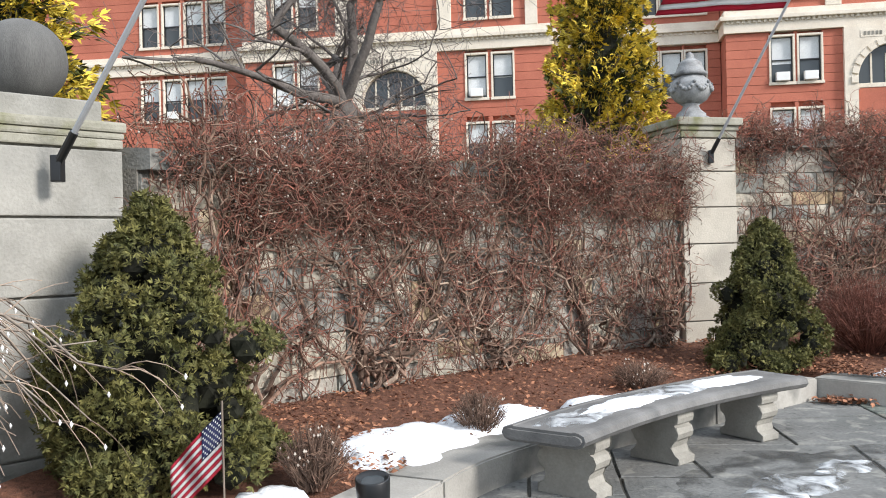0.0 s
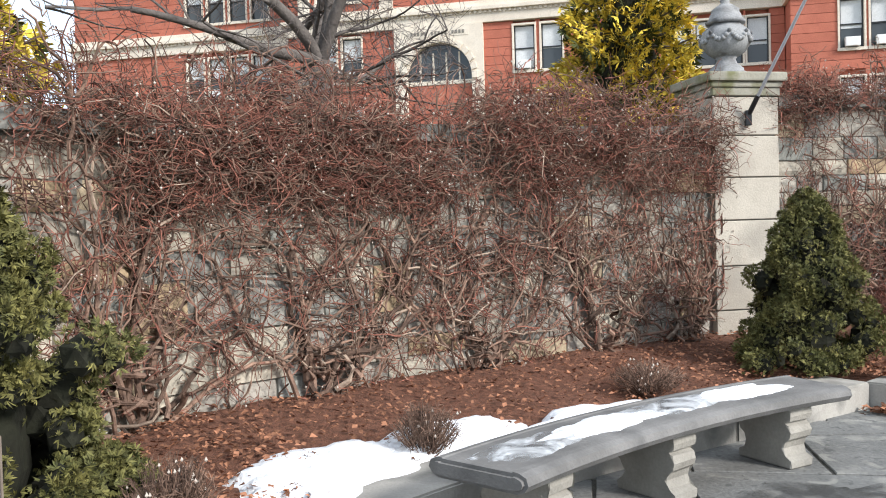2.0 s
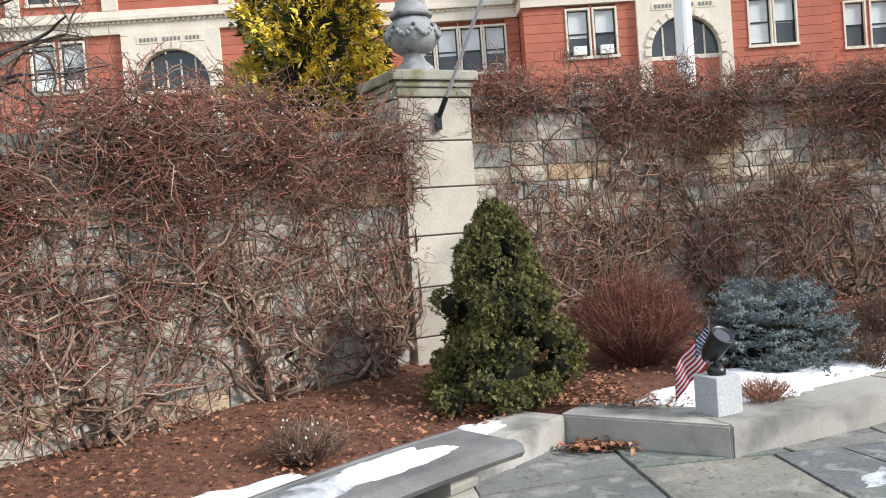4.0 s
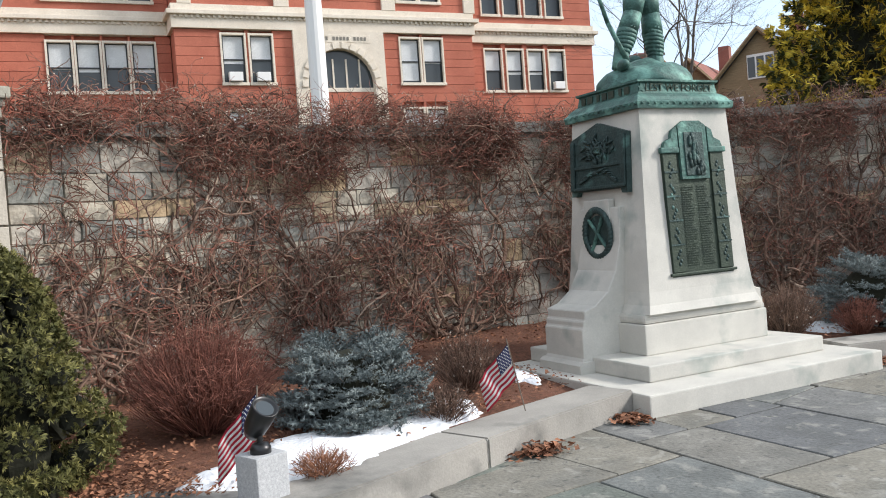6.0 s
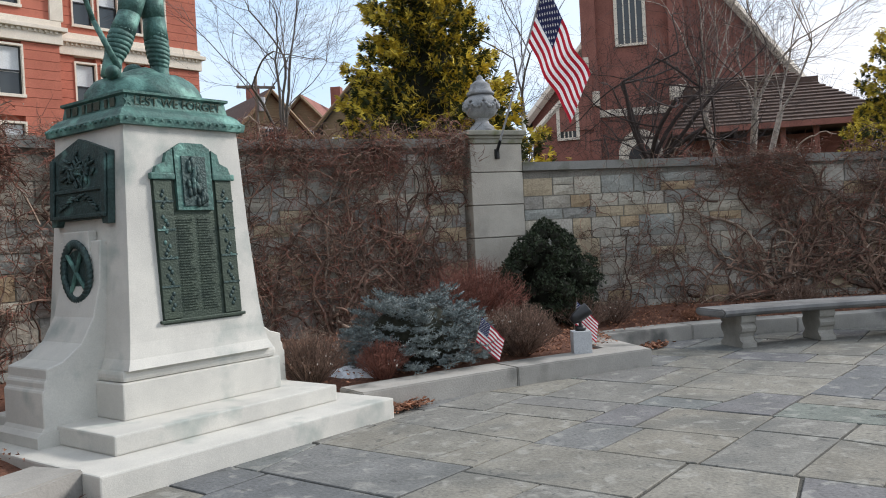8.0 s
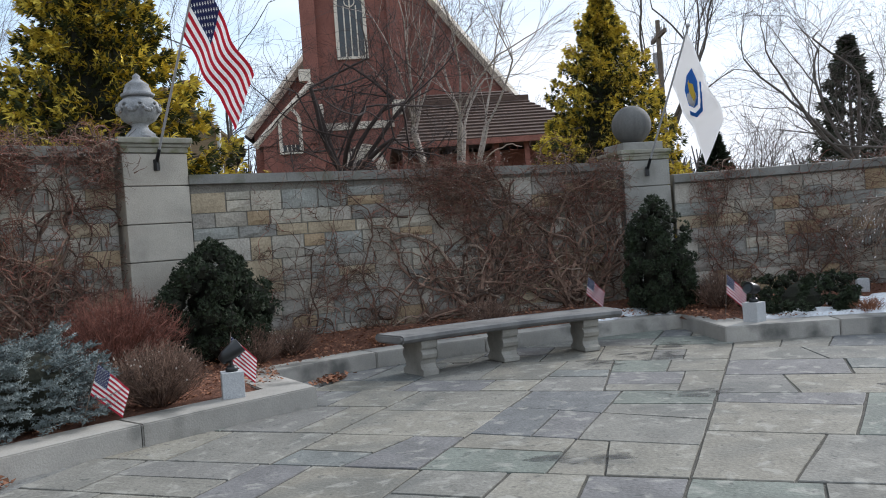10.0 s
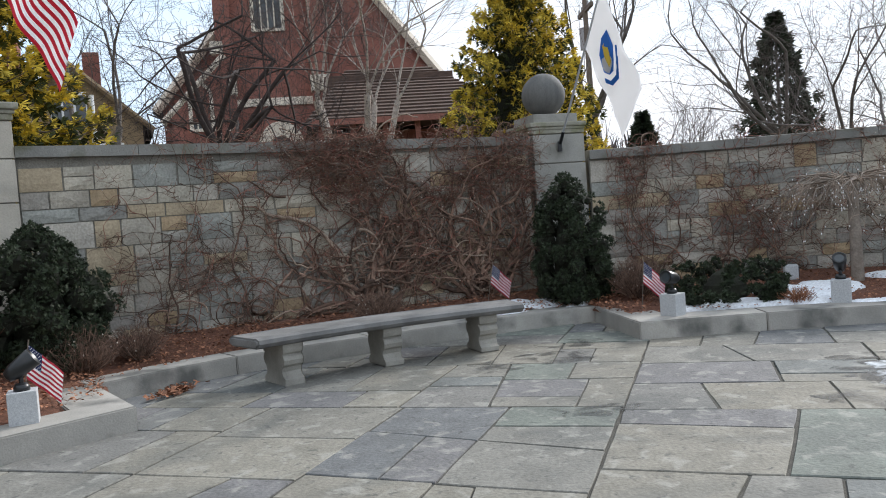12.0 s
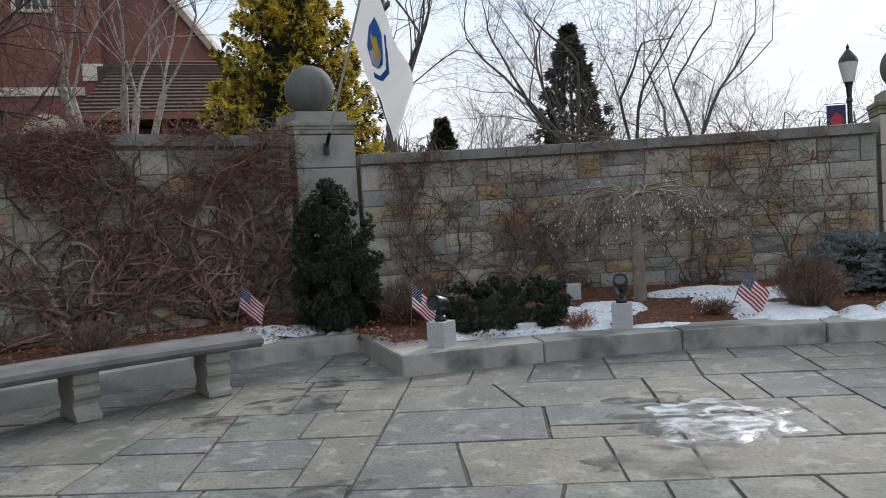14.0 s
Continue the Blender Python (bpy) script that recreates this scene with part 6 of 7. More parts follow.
def dark_conifer(x, y, z, w, h, seed, label):
    rr = random.Random(seed)
    t = thing("dark_conifer", pose(x, y, z), label, "tree")
    part("trunk", cylinder((0, 0, -.3), (0, 0, h), .14, .02, 8), M_BARK, t)
    s = Soup()
    for i in range(2200):
        u, a = rr.random(), rr.uniform(0, 6.283)
        r = w / 2 * (1 - u) ** .9 * math.sqrt(rr.random()) * (1 + .25 * math.sin(u * 60))
        fan(s, rr, (r * math.cos(a), r * math.sin(a), h * (.08 + .92 * u)), (math.cos(a) * .9, math.sin(a) * .9, -.2), .35)
    tagged(obj("foliage", s.mesh("foliage", M_DARKGREEN), t), kind="stuff")


dark_conifer(41.0, .4, .3, 4.4, 7.6, 120, "dark green spruce beyond the wall")
dark_conifer(46.0, 5.6, .3, 3.0, 5.0, 121, "dark green spruce beyond the wall")
dark_conifer(30.0, 22.5, 2.0, 2.0, 3.4, 122, "dark green cedar beside the church")
spruce(22.3, 3.6, 1.6, .7, 123, "silvery blue spruce top showing over the wall")
bpy.data.objects["blue_spruce.003"].location.z = 1.75
low = thing("raised_planter", pose(22.3, 3.6, -.05), "stone planter hidden behind the wall", "planter")
part("planter_box", box(-.8, -.8, 0, .8, .8, 1.8, .02), M_WALL, low)

# far wooded skyline
hs = Soup()
rr = random.Random(7)
for i in range(2600):
    a = rr.uniform(radians(20), radians(150))
    D = rr.uniform(75, 130)
    x, y = D * math.sin(a), D * math.cos(a)
    h = rr.uniform(3, 7.5) * (.7 + .4 * noise.noise((a * 6, 0, 0)))
    z = terrain(x, y)
    for k in range(4):
        q = Vector((x + rr.uniform(-1.5, 1.5), y + rr.uniform(-1.5, 1.5), z + h * rr.uniform(.6, 1)))
        hs.tube([(x, y, z), ((x + q.x) / 2, (y + q.y) / 2, z + h * .45), q], .16, .05)
tagged(obj("distant_woods", hs.mesh("distant_woods", M_WOODS)), "hazy grey band of leafless woods on the horizon", "woods", kind="stuff")


# ---- church ----
CA = radians(64)
CM = Matrix.Translation((5.02 + 42 * math.sin(CA), 3.19 + 42 * math.cos(CA), 0)) @ Matrix.Rotation(-CA, 4, "Z")


def lancet(parent, u, d, z, w, h, name="window"):
    """Pointed-arch opening with a pale stone frame, dark glass and tracery."""
    def arch(w2, h2, z0):
        side = [(-w2, z0), (w2, z0), (w2, z0 + h2 - w2 * 1.5)]
        right = [(w2 * math.cos(t) * 1 - 0 + (w2 * (math.cos(t) - 1)) , z0 + h2 - w2 * 1.5 + w2 * 1.73 * math.sin(t)) for t in np.linspace(0, 1.047, 6)[1:]]
        return side + right + [(-x, zz) for x, zz in right[::-1][1:]] + [(-w2, z0 + h2 - w2 * 1.5)]
    fr = bmesh.new()
    outer, inner = arch(w / 2 + .16, h + .3, z - .12), arch(w / 2, h, z)
    n = len(outer)
    o0 = [fr.verts.new((u + x, d - .12, zz)) for x, zz in outer]
    i0 = [fr.verts.new((u + x, d - .12, zz)) for x, zz in inner]
    o1 = [fr.verts.new((u + x, d + .1, zz)) for x, zz in outer]
    i1 = [fr.verts.new((u + x, d + .1, zz)) for x, zz in inner]
    for k in range(n):
        q = (k + 1) % n
        fr.faces.new((o0[k], o0[q], i0[q], i0[k]))
        fr.faces.new((o0[k], o1[k], o1[q], o0[q]))
        fr.faces.new((i0[k], i0[q], i1[q], i1[k]))
    bmesh.ops.recalc_face_normals(fr, faces=fr.faces[:])
    w0 = part(name, fr, M_TRIM, parent)
    g = prism(inner, .02)
    g.transform(Matrix.Translation((u, d - .03, 0)))
    part("pane", g, M_GLASS, w0)
    for k in (-1, 0, 1):
        part("mullion", box(u + k * w / 4 - .03, d - .09, z, u + k * w / 4 + .03, d - .04, z + h * (.72 if k else .9)), M_TRIM, w0)
    part("tracery", lathe([(w * .19, -.03), (w * .23, -.03), (w * .23, .03), (w * .19, .03), (w * .19, -.03)], 16), M_TRIM, w0).matrix_basis = pose(u, d - .065, z + h * .78, 90)


def church():
    c = thing("brick_church", CM, "dark red brick church with stone-trimmed gothic windows", "church")
    part("tower", box(-1.95, -1.0, 0, 2.05, 3.6, 24, .03), M_BRICKDARK, c)
    for z in (6.9, 14.4):
        part("stone_band", box(-2.05, -1.1, z, 2.15, 3.7, z + .35, .03), M_TRIM, c)
    for s, u in ((-1, -1.95), (1, 2.05)):
        part("tower_buttress", box(u - .35, -1.5, 0, u + .35, -.2, 13.2, .04), M_BRICKDARK, c)
        part("buttress_cap", box(u - .42, -1.6, 13.2, u + .42, -.1, 14.0, .05, taper=.3), M_TRIM, c)
        part("buttress_block", box(u - .4, -1.58, 7.4, u + .4, -.1, 8.1, .04), M_TRIM, c)
    nave = prism([(-5.0, 0), (9.0, 0), (9.0, 6.3), (2.0, 15.4), (-5.0, 7.2)], 16)
    nave.transform(Matrix.Translation((0, 8.4, 0)))
    part("nave", nave, M_BRICKDARK, c)
    for a, b in (((9.3, 5.95), (2.0, 15.5)), ((-5.3, 6.9), (2.0, 15.5))):
        bm = bmesh.new()
        d = Vector((b[0] - a[0], 0, b[1] - a[1]))
        n = Vector((-d.z, 0, d.x)).normalized() * (.22 if a[0] < 0 else -.22)
        vs = [Vector((a[0], y, a[1])) + k for y in (.2, 17) for k in (Vector(), n)] + [Vector((b[0], y, b[1])) + k for y in (.2, 17) for k in (Vector(), n)]
        v = [bm.verts.new(p) for p in vs]
        for f in ((0, 1, 3, 2), (4, 6, 7, 5), (0, 4, 5, 1), (2, 3, 7, 6), (1, 5, 7, 3), (0, 2, 6, 4)):
            bm.faces.new([v[i] for i in f])
        bmesh.ops.recalc_face_normals(bm, faces=bm.faces[:])
        part("roof_slope", bm, M_SLATE, c)
        q = cylinder((a[0], .1, a[1] + .15), (b[0], .1, b[1] + .15), .22, .22, 4)
        part("gable_coping", q, M_TRIM, c)
    part("side_bay", box(-4.4, -1.6, 0, -2.1, 1, 6.4, .03), M_BRICKDARK, c)
    rf = prism([(-4.7, 6.3), (-1.9, 6.3), (-1.9, 9.0)], 3)
    rf.transform(Matrix.Translation((0, -.2, 0)))
    part("side_bay_gable", rf, M_BRICKDARK, c)
    part("side_coping", cylinder((-4.75, -1.65, 6.3), (-1.95, -1.65, 9.1), .16, .16, 4), M_TRIM, c)
    part("corner_stone", box(-4.75, -1.8, 2.6, -4.3, -1.2, 4.2, .04, taper=.2), M_TRIM, c)
    lancet(c, .0, -1.0, 10.3, 1.15, 3.3)
    lancet(c, -3.1, -1.6, 6.0, .75, 1.9)
    lancet(c, -3.0, -1.6, 2.2, 1.1, 2.3, "door_arch")
    for z in (9.2, 7.9):
        part("light_block", box(-2.55, -1.55, z, -2.0, -1.0, z + .55, .03), M_TRIM, c)
    # porch arch
    bm = prism([(-.8, 2.0), (1.2, 2.0), (1.2, 5.0)] + [(.2 + 1.0 * math.cos(t), 5.0 + 1.15 * math.sin(t)) for t in np.linspace(.2, 2.94, 9)] + [(-.8, 5.0)], .5)
    bm.transform(Matrix.Translation((0, -1.4, 0)))
    part("porch_arch", bm, M_TRIM, c)
    bm = prism([(-.35, 2.0), (.75, 2.0), (.75, 4.8)] + [(.2 + .55 * math.cos(t), 4.8 + .7 * math.sin(t)) for t in np.linspace(.2, 2.94, 9)] + [(-.35, 4.8)], .1)
    bm.transform(Matrix.Translation((0, -1.68, 0)))
    part("porch_door", bm, M_BLACK, c)
    part("chimney", box(5.3, 3, 6, 5.95, 3.7, 11.3, .03), M_BRICKDARK, c)
    part("chimney_cap", box(5.22, 2.92, 11.3, 6.03, 3.78, 11.5, .03), M_TRIM, c)
    # porch hall with a low hipped roof
    bm = bmesh.new()
    ev = [bm.verts.new(p) for p in ((1.3, -8.5, 5.25), (9.3, -8.5, 5.25), (9.3, -.5, 5.25), (1.3, -.5, 5.25))]
    rd = [bm.verts.new(p) for p in ((3.2, -2.2, 8.1), (6.8, -2.2, 8.1))]
    for f in ((ev[0], ev[1], rd[1], rd[0]), (ev[1], ev[2], rd[1]), (ev[2], ev[3], rd[0], rd[1]), (ev[3], ev[0], rd[0]), tuple(ev[::-1])):
        bm.faces.new(f)
    part("porch_roof", bm, M_ROOF, c)
    for k in range(16):
        t0, t1 = k / 16, (k + 1) / 16
        bm = bmesh.new()
        lo, hi = [Vector((1.3 + 1.9 * t, -8.5 + 6.3 * t, 5.25 + 2.85 * t)) for t in (t0, t1)]
        lo2, hi2 = [Vector((9.3 - 2.5 * t, -8.5 + 6.3 * t, 5.25 + 2.85 * t)) for t in (t0, t1)]
        up = Vector((0, -.03, .07))
        q = [bm.verts.new(p) for p in (lo, lo2, hi2, hi, lo + up, lo2 + up, hi2 + up * .1, hi + up * .1)]
        for f in ((4, 5, 6, 7), (0, 1, 5, 4), (1, 2, 6, 5), (0, 4, 7, 3)):
            bm.faces.new([q[i] for i in f])
        part("shingle_course", bm, M_ROOF, c)
    part("fascia", box(1.3, -8.52, 5.05, 9.3, -8.4, 5.28, .02), M_BRICKDARK, c)
    part("dormer", box(2.2, -3.9, 6.6, 7.6, -1.5, 7.6, .03), M_ROOF, c)
    for i in range(7):
        part("porch_post", box(1.7 + i * 1.2, -8.0, 0, 1.9 + i * 1.2, -7.8, 5.1, .01), M_BRICKDARK, c)
    for i in range(26):
        part("railing_baluster", box(1.7 + i * .29, -7.95, 3.1, 1.76 + i * .29, -7.89, 3.9), M_WHITE, c)
    part("railing_rail", box(1.7, -7.97, 3.9, 9.2, -7.87, 3.98), M_WHITE, c)
    part("porch_wall", box(1.8, -5, 0, 9, -.9, 5.1), M_BRICKDARK, c)


church()


# ---- houses in the distance ----
def house(x, y, z, yaw, w, l, eave, ridge, wall, roof, label):
    h = thing("gabled_house", pose(x, y, z, 0, 0, yaw), label, "house", "distant houses")
    bm = prism([(-w / 2, 0), (w / 2, 0), (w / 2, eave), (0, ridge), (-w / 2, eave)], l)
    part("wall", bm, wall, h)
    for s in (-1, 1):
        k = (ridge - eave) / (w / 2)
        out = w / 2 + .45
        bm = bmesh.new()
        pts = [(0, ridge + .02), (s * out, ridge + .02 - k * out), (s * out, ridge + .25 - k * out), (0, ridge + .25)]
        bm = prism(pts, l + .8)
        part("roof_slope", bm, roof, h)
        part("bargeboard", cylinder((0, -l / 2 - .42, ridge + .1), (s * out, -l / 2 - .42, ridge + .1 - k * out), .12, .12, 4), M_TAN, h)
    part("chimney", box(w * .1, l * .15, ridge - 1.2, w * .1 + .8, l * .15 + .8, ridge + 1.6, .03), M_BRICKDARK, h)
    wd = part("window", box(-.75, -l / 2 - .08, eave + .1, .75, -l / 2 + .02, eave + 1.5, .02), M_WHITE, h)
    for k in (-.5, 0, .5):
        part("pane", box(k - .2, -l / 2 - .1, eave + .2, k + .2, -l / 2 - .07, eave + 1.35), M_GLASS, wd)
    for k in (-1.6, 1.6):
        wd = part("window", box(k - .55, -l / 2 - .08, eave - 2.4, k + .55, -l / 2 + .02, eave - .8, .02), M_WHITE, h)
        part("pane", box(k - .45, -l / 2 - .1, eave - 2.3, k + .45, -l / 2 - .07, eave - .9), M_GLASS, wd)


house(45.0, 40.0, 2.5, -62, 5.4, 8, 6.2, 9.0, M_TAN, M_SLATE, "tan clapboard house with dark steep gable roof")
house(41.9, 32.0, 1.2, -52, 6.0, 8, 5.4, 8.1, M_TAN, M_SLATE, "tan wooden house with a dark gable roof by the church")
house(44.0, 52.0, 3.5, -20, 7, 9, 4.6, 8.4, M_TAN, M_ROOF, "brown house with red-brown gable roof far off")
house(50.0, 51.0, 3.5, -60, 7, 8, 4.8, 8.6, M_TAN, M_BRICKDARK, "brown house with red-brown gable roof far off")
house(58.0, 30.0, 1.0, -30, 5, 6, 3.5, 6.0, M_WHITE, M_SLATE, "small white house far off")


# ---- poles and street lamp ----
def utility_pole(x, y, z, top, yaw):
    p = thing("utility_pole", pose(x, y, z, 0, 0, yaw), "weathered wooden utility pole with a crossarm", "pole", "utility poles")
    part("shaft", cylinder((0, 0, -.3), (0, 0, top), .14, .09, 10), M_WOOD, p)
    part("crossarm", box(-1.1, -.06, top - .7, 1.1, .06, top - .55, .01), M_WOOD, p)
    for k in (-1, -.5, .5, 1):
        part("insulator", cylinder((k, 0, top - .55), (k, 0, top - .38), .05, .03, 8), M_GRANITE, p)
    part("transformer", cylinder((.3, 0, top - 2.0), (.3, 0, top - 1.2), .2, .2, 12), M_STEEL, p)


utility_pole(39.8, 7.0, .3, 9.0, 20)
utility_pole(36.5, 42.0, 3.0, 8.4, -30)
fp = thing("white_flagpole", pose(8.26, 19.3, terrain(8.26, 19.3)), "white painted tapering flagpole in front of the school", "flagpole")
part("shaft", cylinder((0, 0, -.2), (0, 0, 5.6), .19, .165, 16), M_WHITE, fp)
part("collar", cylinder((0, 0, 5.6), (0, 0, 5.75), .2, .15, 16), M_WHITE, fp)
part("upper_shaft", cylinder((0, 0, 5.75), (0, 0, 13), .13, .08, 12), M_WHITE, fp)
fp = thing("white_flagpole", pose(21.6, 14.5, .2), "thin white flagpole behind the wall", "flagpole")
part("shaft", cylinder((0, 0, -.2), (0, 0, 4.2), .06, .05, 10), M_WHITE, fp)
sl = thing("street_lamp", pose(35.3, -7.25, 0), "black lantern street lamp with a blue banner", "street lamp")
part("post", lathe([(.14, 0), (.14, .5), (.08, .6), (.07, 3.9), (.10, 3.95), (.07, 4.05), (.09, 4.35), (.13, 4.5)], 12), M_BLACK, sl)
part("lantern_glass", lathe([(.15, 4.5), (.27, 5.05), (.24, 5.1), (.0, 5.1)], 12), M_BLIND, sl)
part("lantern_roof", lathe([(.28, 5.08), (.24, 5.2), (.10, 5.38), (.04, 5.45), (.05, 5.52), (.0, 5.62)], 12), M_BLACK, sl)
ban = part("banner", box(-.02, .12, 2.7, .02, .66, 3.85, .005), M_FBLUE, sl, "dark blue banner with a red and white shape")
part("banner_emblem", prism([(-.16, 3.1), (0, 2.95), (.16, 3.1), (.2, 3.45), (0, 3.65), (-.2, 3.45)], .01), M_FRED, ban).matrix_basis = pose(-.03, .39, 0, 0, 0, 90)
part("banner_arm", cylinder((0, 0, 3.9), (0, .7, 3.9), .015, .015, 8), M_BLACK, sl)


# ---- ice and snow on the paving and the bench ----
def ice(cx, cy, w, l, yaw, seed, z=.006, thick=.008, label="thin melting sheet of ice on the flagstones", material=None):
    s = Soup()
    rings, k = 6, 64
    ca, sa = math.cos(radians(yaw)), math.sin(radians(yaw))
    V = []
    for j in range(rings):
        f = j / (rings - 1)
        for i in range(k):
            a = 6.283 * i / k
            r = 1 + .4 * noise.noise((math.cos(a) * 1.8 + seed, math.sin(a) * 1.8, 0)) + .14 * noise.noise((math.cos(a) * 6 + seed, math.sin(a) * 6, 3))
            x, y = f * r * w / 2 * math.cos(a), f * r * l / 2 * math.sin(a)
            V.append((cx + x * ca - y * sa, cy + x * sa + y * ca, z + thick * (1 - f ** 3) - (.012 if j == rings - 1 else 0)))
    s.add(V, [(j * k + i, j * k + (i + 1) % k, (j + 1) * k + (i + 1) % k, (j + 1) * k + i) for j in range(rings - 1) for i in range(k)])
    tagged(obj("damp_stain" if material is M_WET else "ice_patch", s.mesh("ice_patch", material or M_ICE, True)), label, "ice" if material is not M_WET else "stain", "ice patches" if material is not M_WET else "damp stains")


ice(15.15, 1.42, 1.25, 1.1, 15, 1), ice(12.95, 1.25, .9, 1.3, 10, 3), ice(3.3, 6.35, .9, .6, 20, 4), ice(2.9, 5.75, .7, .5, 60, 5), ice(4.3, 7.0, .6, .35, 15, 6)
ice(1.62, 5.4, .75, .5, 45, 7), ice(2.1, 5.88, .5, .3, 45, 8)
for i, q in enumerate([(14.2, 1.95, .8, 1.0, 0), (15.75, 1.8, .6, .8, 20), (15.2, 1.4, 1.7, 1.6, 10), (1.7, 5.75, 2.2, .9, 45), (16.0, 4.9, .8, 1.6, 40), (13.9, 4.0, .5, .7, 10), (11.6, 4.6, .35, .8, 10), (17.0, 4.7, .6, .9, 30)]):
    ice(*q, 40 + i, .004, .003, "dark damp stain drying on the flagstones", M_WET)
for i, (t, w) in enumerate([(-1.0, .8), (-.45, .95), (.15, .95), (.75, .85)]):
    a, q = radians(47), t / 7.0
    u, v = 6.72 * math.sin(q), 6.72 * (math.cos(q) - 1)
    ice(.97 + u * math.cos(a) - v * math.sin(a), 6.09 + u * math.sin(a) + v * math.cos(a), w, .3, 47 - math.degrees(q), 20 + i, .4555, .008, "crust of old snow on the bench seat", M_SNOW if i % 2 else M_ICE)


# ---- flagstones ----
slabs = []


def split(quad, rr):
    """Cuts a four-cornered field into slabs, now and then on a slant."""
    a, b, c, d = (np.array(p, float) for p in quad)
    w, h = (np.linalg.norm(b - a) + np.linalg.norm(c - d)) / 2, (np.linalg.norm(d - a) + np.linalg.norm(c - b)) / 2
    if max(w, h) > 1.75 or w * h > 1.15 or (w * h > .62 and rr.random() < .45):
        f = rr.choice((.34, .42, .5, .58, .66))
        lean = rr.uniform(-.16, .16) if w * h < 9 and rr.random() < .34 else rr.uniform(-.012, .012)
        g = min(max(f + lean, .22), .78)
        if w > h * rr.uniform(.75, 1.3):
            p, q = a + (b - a) * f, d + (c - d) * g
            split((a, p, q, d), rr), split((p, b, c, q), rr)
        else:
            p, q = a + (d - a) * f, b + (c - b) * g
            split((a, b, q, p), rr), split((p, q, c, d), rr)
    else:
        slabs.append((a, b, c, d))


def slab_mesh(quad, rr):
    """One slab: worn arris, slightly ragged edges, thick enough to stand in its joint."""
    mid = sum(quad) / 4
    gap = rr.uniform(.008, .015)
    ring = []
    for p, q in zip(quad, list(quad[1:]) + [quad[0]]):
        for t in (0, .34, .67):
            e = p + (q - p) * t
            k = mid - e
            ring.append(e + k / np.linalg.norm(k) * (gap * (1.5 if t == 0 else 1) + rr.uniform(-.004, .005)))
    n = len(ring)
    v = [(*(p - mid), -.05) for p in ring] + [(*(p - mid), -.006) for p in ring] + [(*((p - mid) * .988), 0) for p in ring]
    f = [tuple(range(2 * n, 3 * n))] + [(k + i, k + (i + 1) % n, k + n + (i + 1) % n, k + n + i) for k in (0, n) for i in range(n)]
    me = bpy.data.meshes.new("flagstone")
    me.from_pydata(v, [], f)
    me.materials.append(M_FLAG)
    return me, mid


rr = random.Random(17)
for bx in range(2):
    for by in range(2):
        x0, y0 = 3.0 + bx * 8.2, -1.6 + by * 5.4
        split(((x0, y0), (x0 + 8.2, y0), (x0 + 8.2, y0 + 5.4), (x0, y0 + 5.4)), rr)
for x0, y0, x1, y1 in ((-4, -1.6, 3.0, 9.2), (-4, -9, 19.4, -1.6), (19.4, -9, 21, 3.8)):
    split(((x0, y0), (x1, y0), (x1, y1), (x0, y1)), rr)
far_slabs = Soup()
for i, quad in enumerate(slabs):
    me, mid = slab_mesh(quad, rr)
    tz = rr.uniform(-.003, .003)
    if i < 300:
        ob = obj("flagstone", me, paving)
        ob.matrix_basis = Matrix.Translation((*mid, tz)) @ Matrix.Rotation(rr.uniform(-.004, .004), 4, "X") @ Matrix.Rotation(rr.uniform(-.004, .004), 4, "Y")
    else:
        far_slabs.add([(p.co.x + mid[0], p.co.y + mid[1], p.co.z + tz) for p in me.vertices], [tuple(p.vertices) for p in me.polygons])
        bpy.data.meshes.remove(me)
if far_slabs.n:
    tagged(obj("flagstones", far_slabs.mesh("flagstones", M_FLAG), paving), kind="stuff")


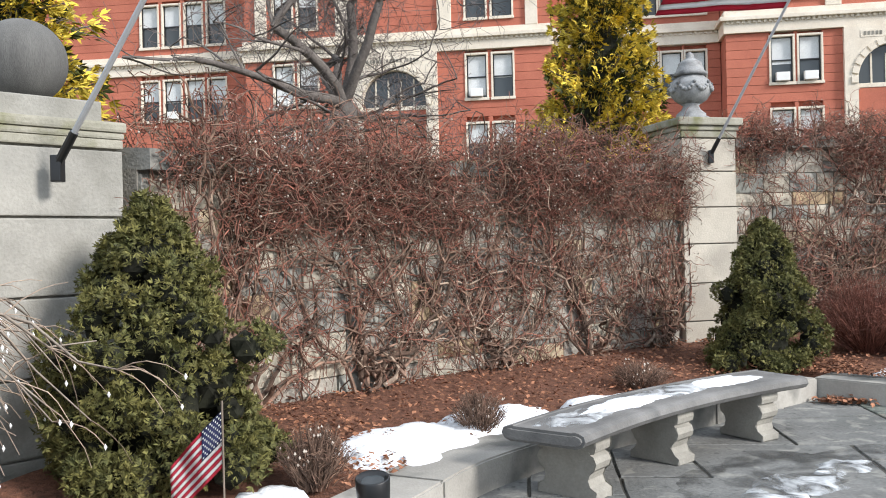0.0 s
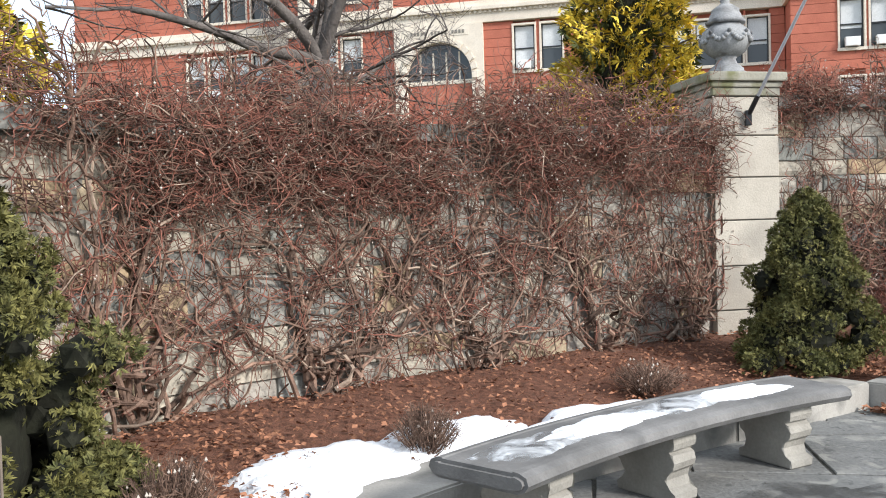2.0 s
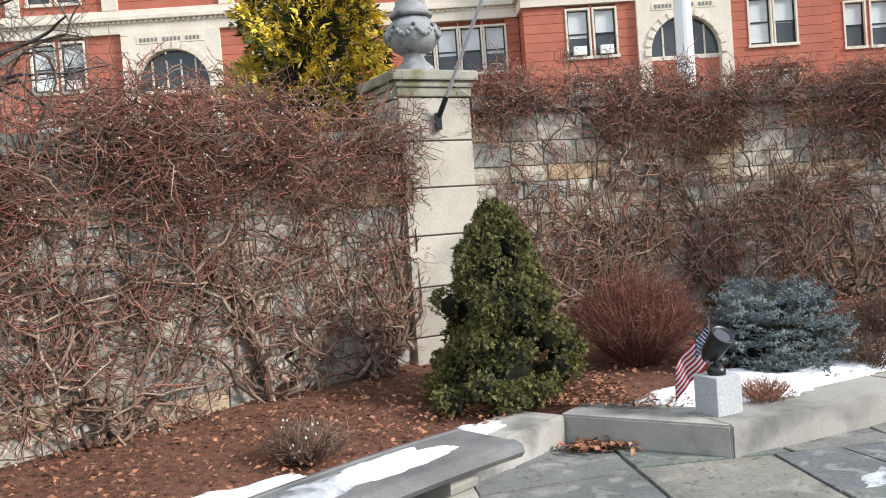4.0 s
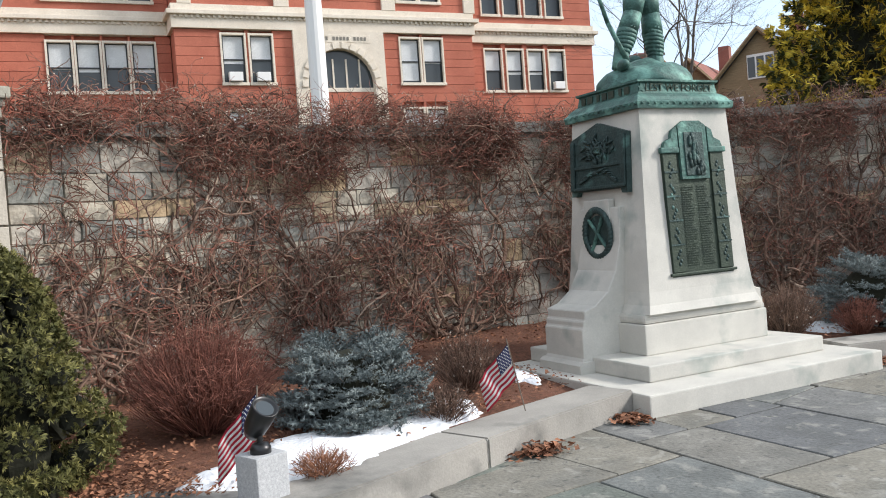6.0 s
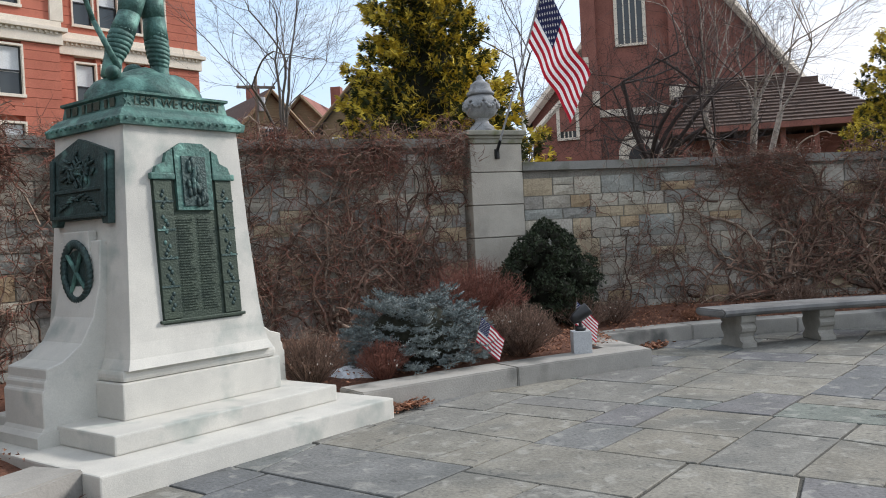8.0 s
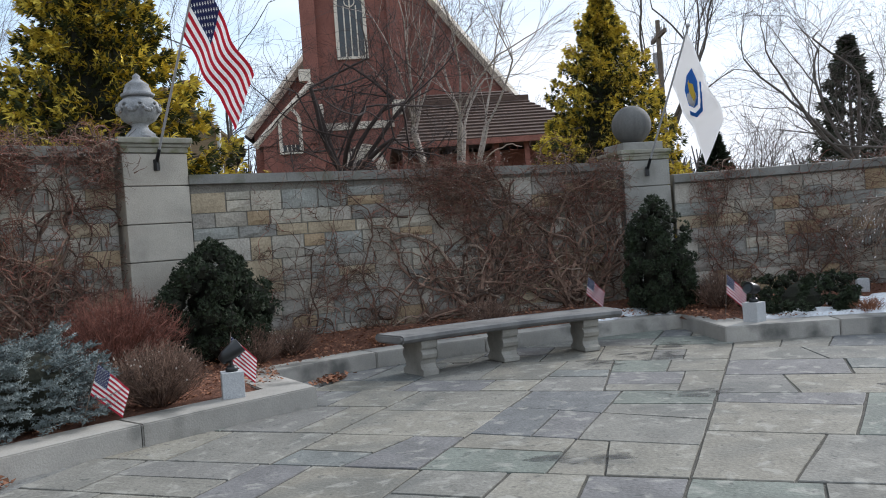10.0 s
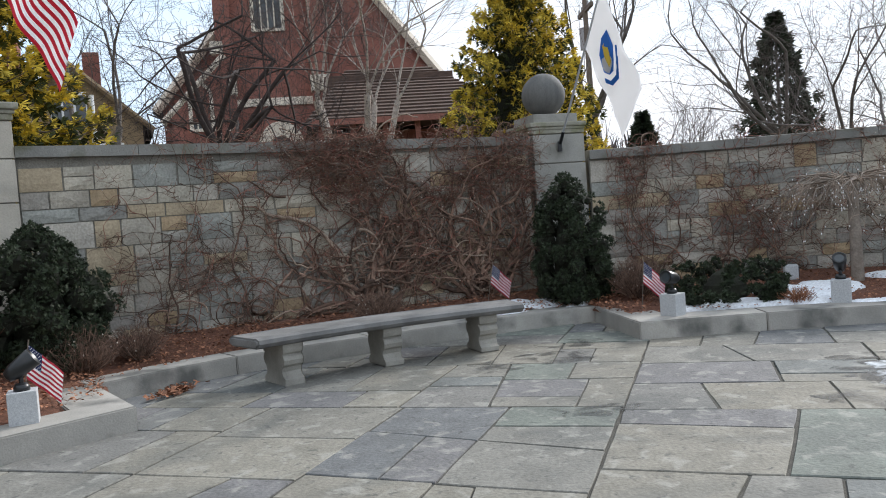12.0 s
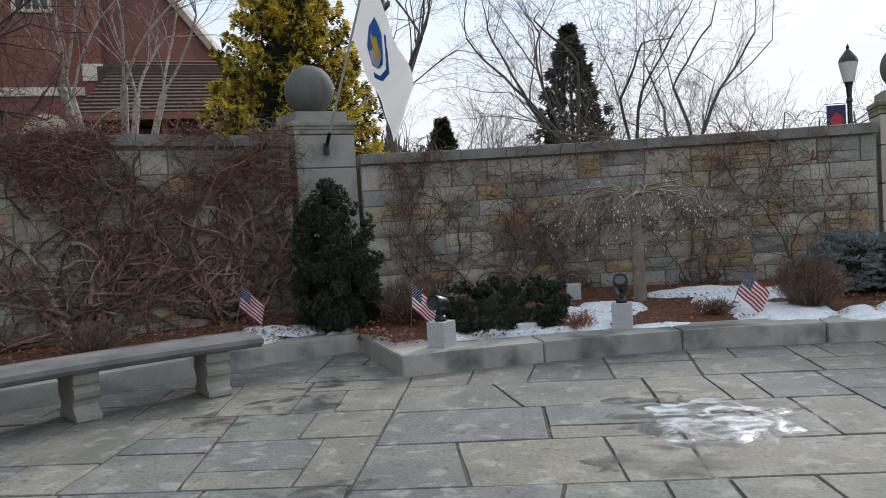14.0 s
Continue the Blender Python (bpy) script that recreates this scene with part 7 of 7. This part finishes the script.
# ---- wall stones ----
def stone_mesh(seed):
    rr = random.Random(seed)
    n = 4
    v, f = [], []
    for j in range(n):
        for i in range(n):
            x, z = (i / (n - 1) - .5), (j / (n - 1) - .5)
            edge = i in (0, n - 1) or j in (0, n - 1)
            v.append((x + (rr.uniform(-.012, .012) if not edge else rr.uniform(-.015, .0) * (1 if x > 0 else -1)), (.35 if edge else rr.uniform(-.35, .15)), z + (rr.uniform(-.02, .02) if not edge else 0)))
    for j in range(n - 1):
        for i in range(n - 1):
            f.append((j * n + i, j * n + i + 1, (j + 1) * n + i + 1, (j + 1) * n + i))
    b = len(v)
    v += [(-.5, 1.6, -.5), (.5, 1.6, -.5), (.5, 1.6, .5), (-.5, 1.6, .5)]
    f += [(0, b, b + 1, n - 1), (n - 1, b + 1, b + 2, n * n - 1), (n * n - 1, b + 2, b + 3, n * (n - 1)), (n * (n - 1), b + 3, b, 0)]
    # fill the side strips as fans along the front edges
    f = f[:(n - 1) ** 2]
    f += [tuple([b, b + 1] + list(range(n - 1, -1, -1))), tuple([b + 1, b + 2] + [n * k + n - 1 for k in range(n - 1, -1, -1)]), tuple([b + 2, b + 3] + list(range(n * (n - 1), n * n))), tuple([b + 3, b] + [n * k for k in range(n)])]
    me = bpy.data.meshes.new("stone")
    me.from_pydata(v, [], f)
    me.materials.append(M_WALL)
    return me


STONES = [stone_mesh(i) for i in range(6)]
rr = random.Random(23)
for name, ln in LINES.items():
    h0, h1 = WALLS[name][1:]
    z, row = .12, 0
    top_min = min(h0, h1) - .17
    heights = []
    while z < top_min - .1:
        heights.append(rr.choice((.17, .21, .25, .29, .33)))
        z += heights[-1]
    k = (top_min - .12) / sum(heights)
    z = .12
    for hh in heights:
        hh *= k
        s = -rr.uniform(0, .3)
        while s < ln.length - .02:
            w = rr.uniform(.26, .78) if hh < .24 else rr.uniform(.3, .62)
            a, b = max(s, .005), min(s + w, ln.length - .005)
            if b - a > .06:
                tall = [(z, hh)]
                if hh > .26 and rr.random() < .28:
                    q = rr.uniform(.4, .6)
                    tall = [(z, hh * q), (z + hh * q, hh * (1 - q))]
                p, d, n = ln.at((a + b) / 2)
                for zz, h2 in tall:
                    grow = 1 + ((h1 - h0) / max(h0, h1)) * ((a + b) / 2 / ln.length if h1 > h0 else (a + b) / 2 / ln.length - 1) * (1 if h1 > h0 else 1)
                    sc = grow if h1 > h0 else 1.0
                    ob = obj("stone", STONES[rr.randrange(6)], WALL_OBS[name])
                    proud = rr.uniform(.02, .045)
                    m = Matrix(((d[0], -n[0], 0, p[0]), (d[1], -n[1], 0, p[1]), (0, 0, 1, (zz + h2 / 2 - .12) * sc + .12), (0, 0, 0, 1)))
                    ob.matrix_basis = m @ Matrix.Diagonal((b - a - .014, proud, h2 * sc - .013, 1))
            s += w
        z += hh
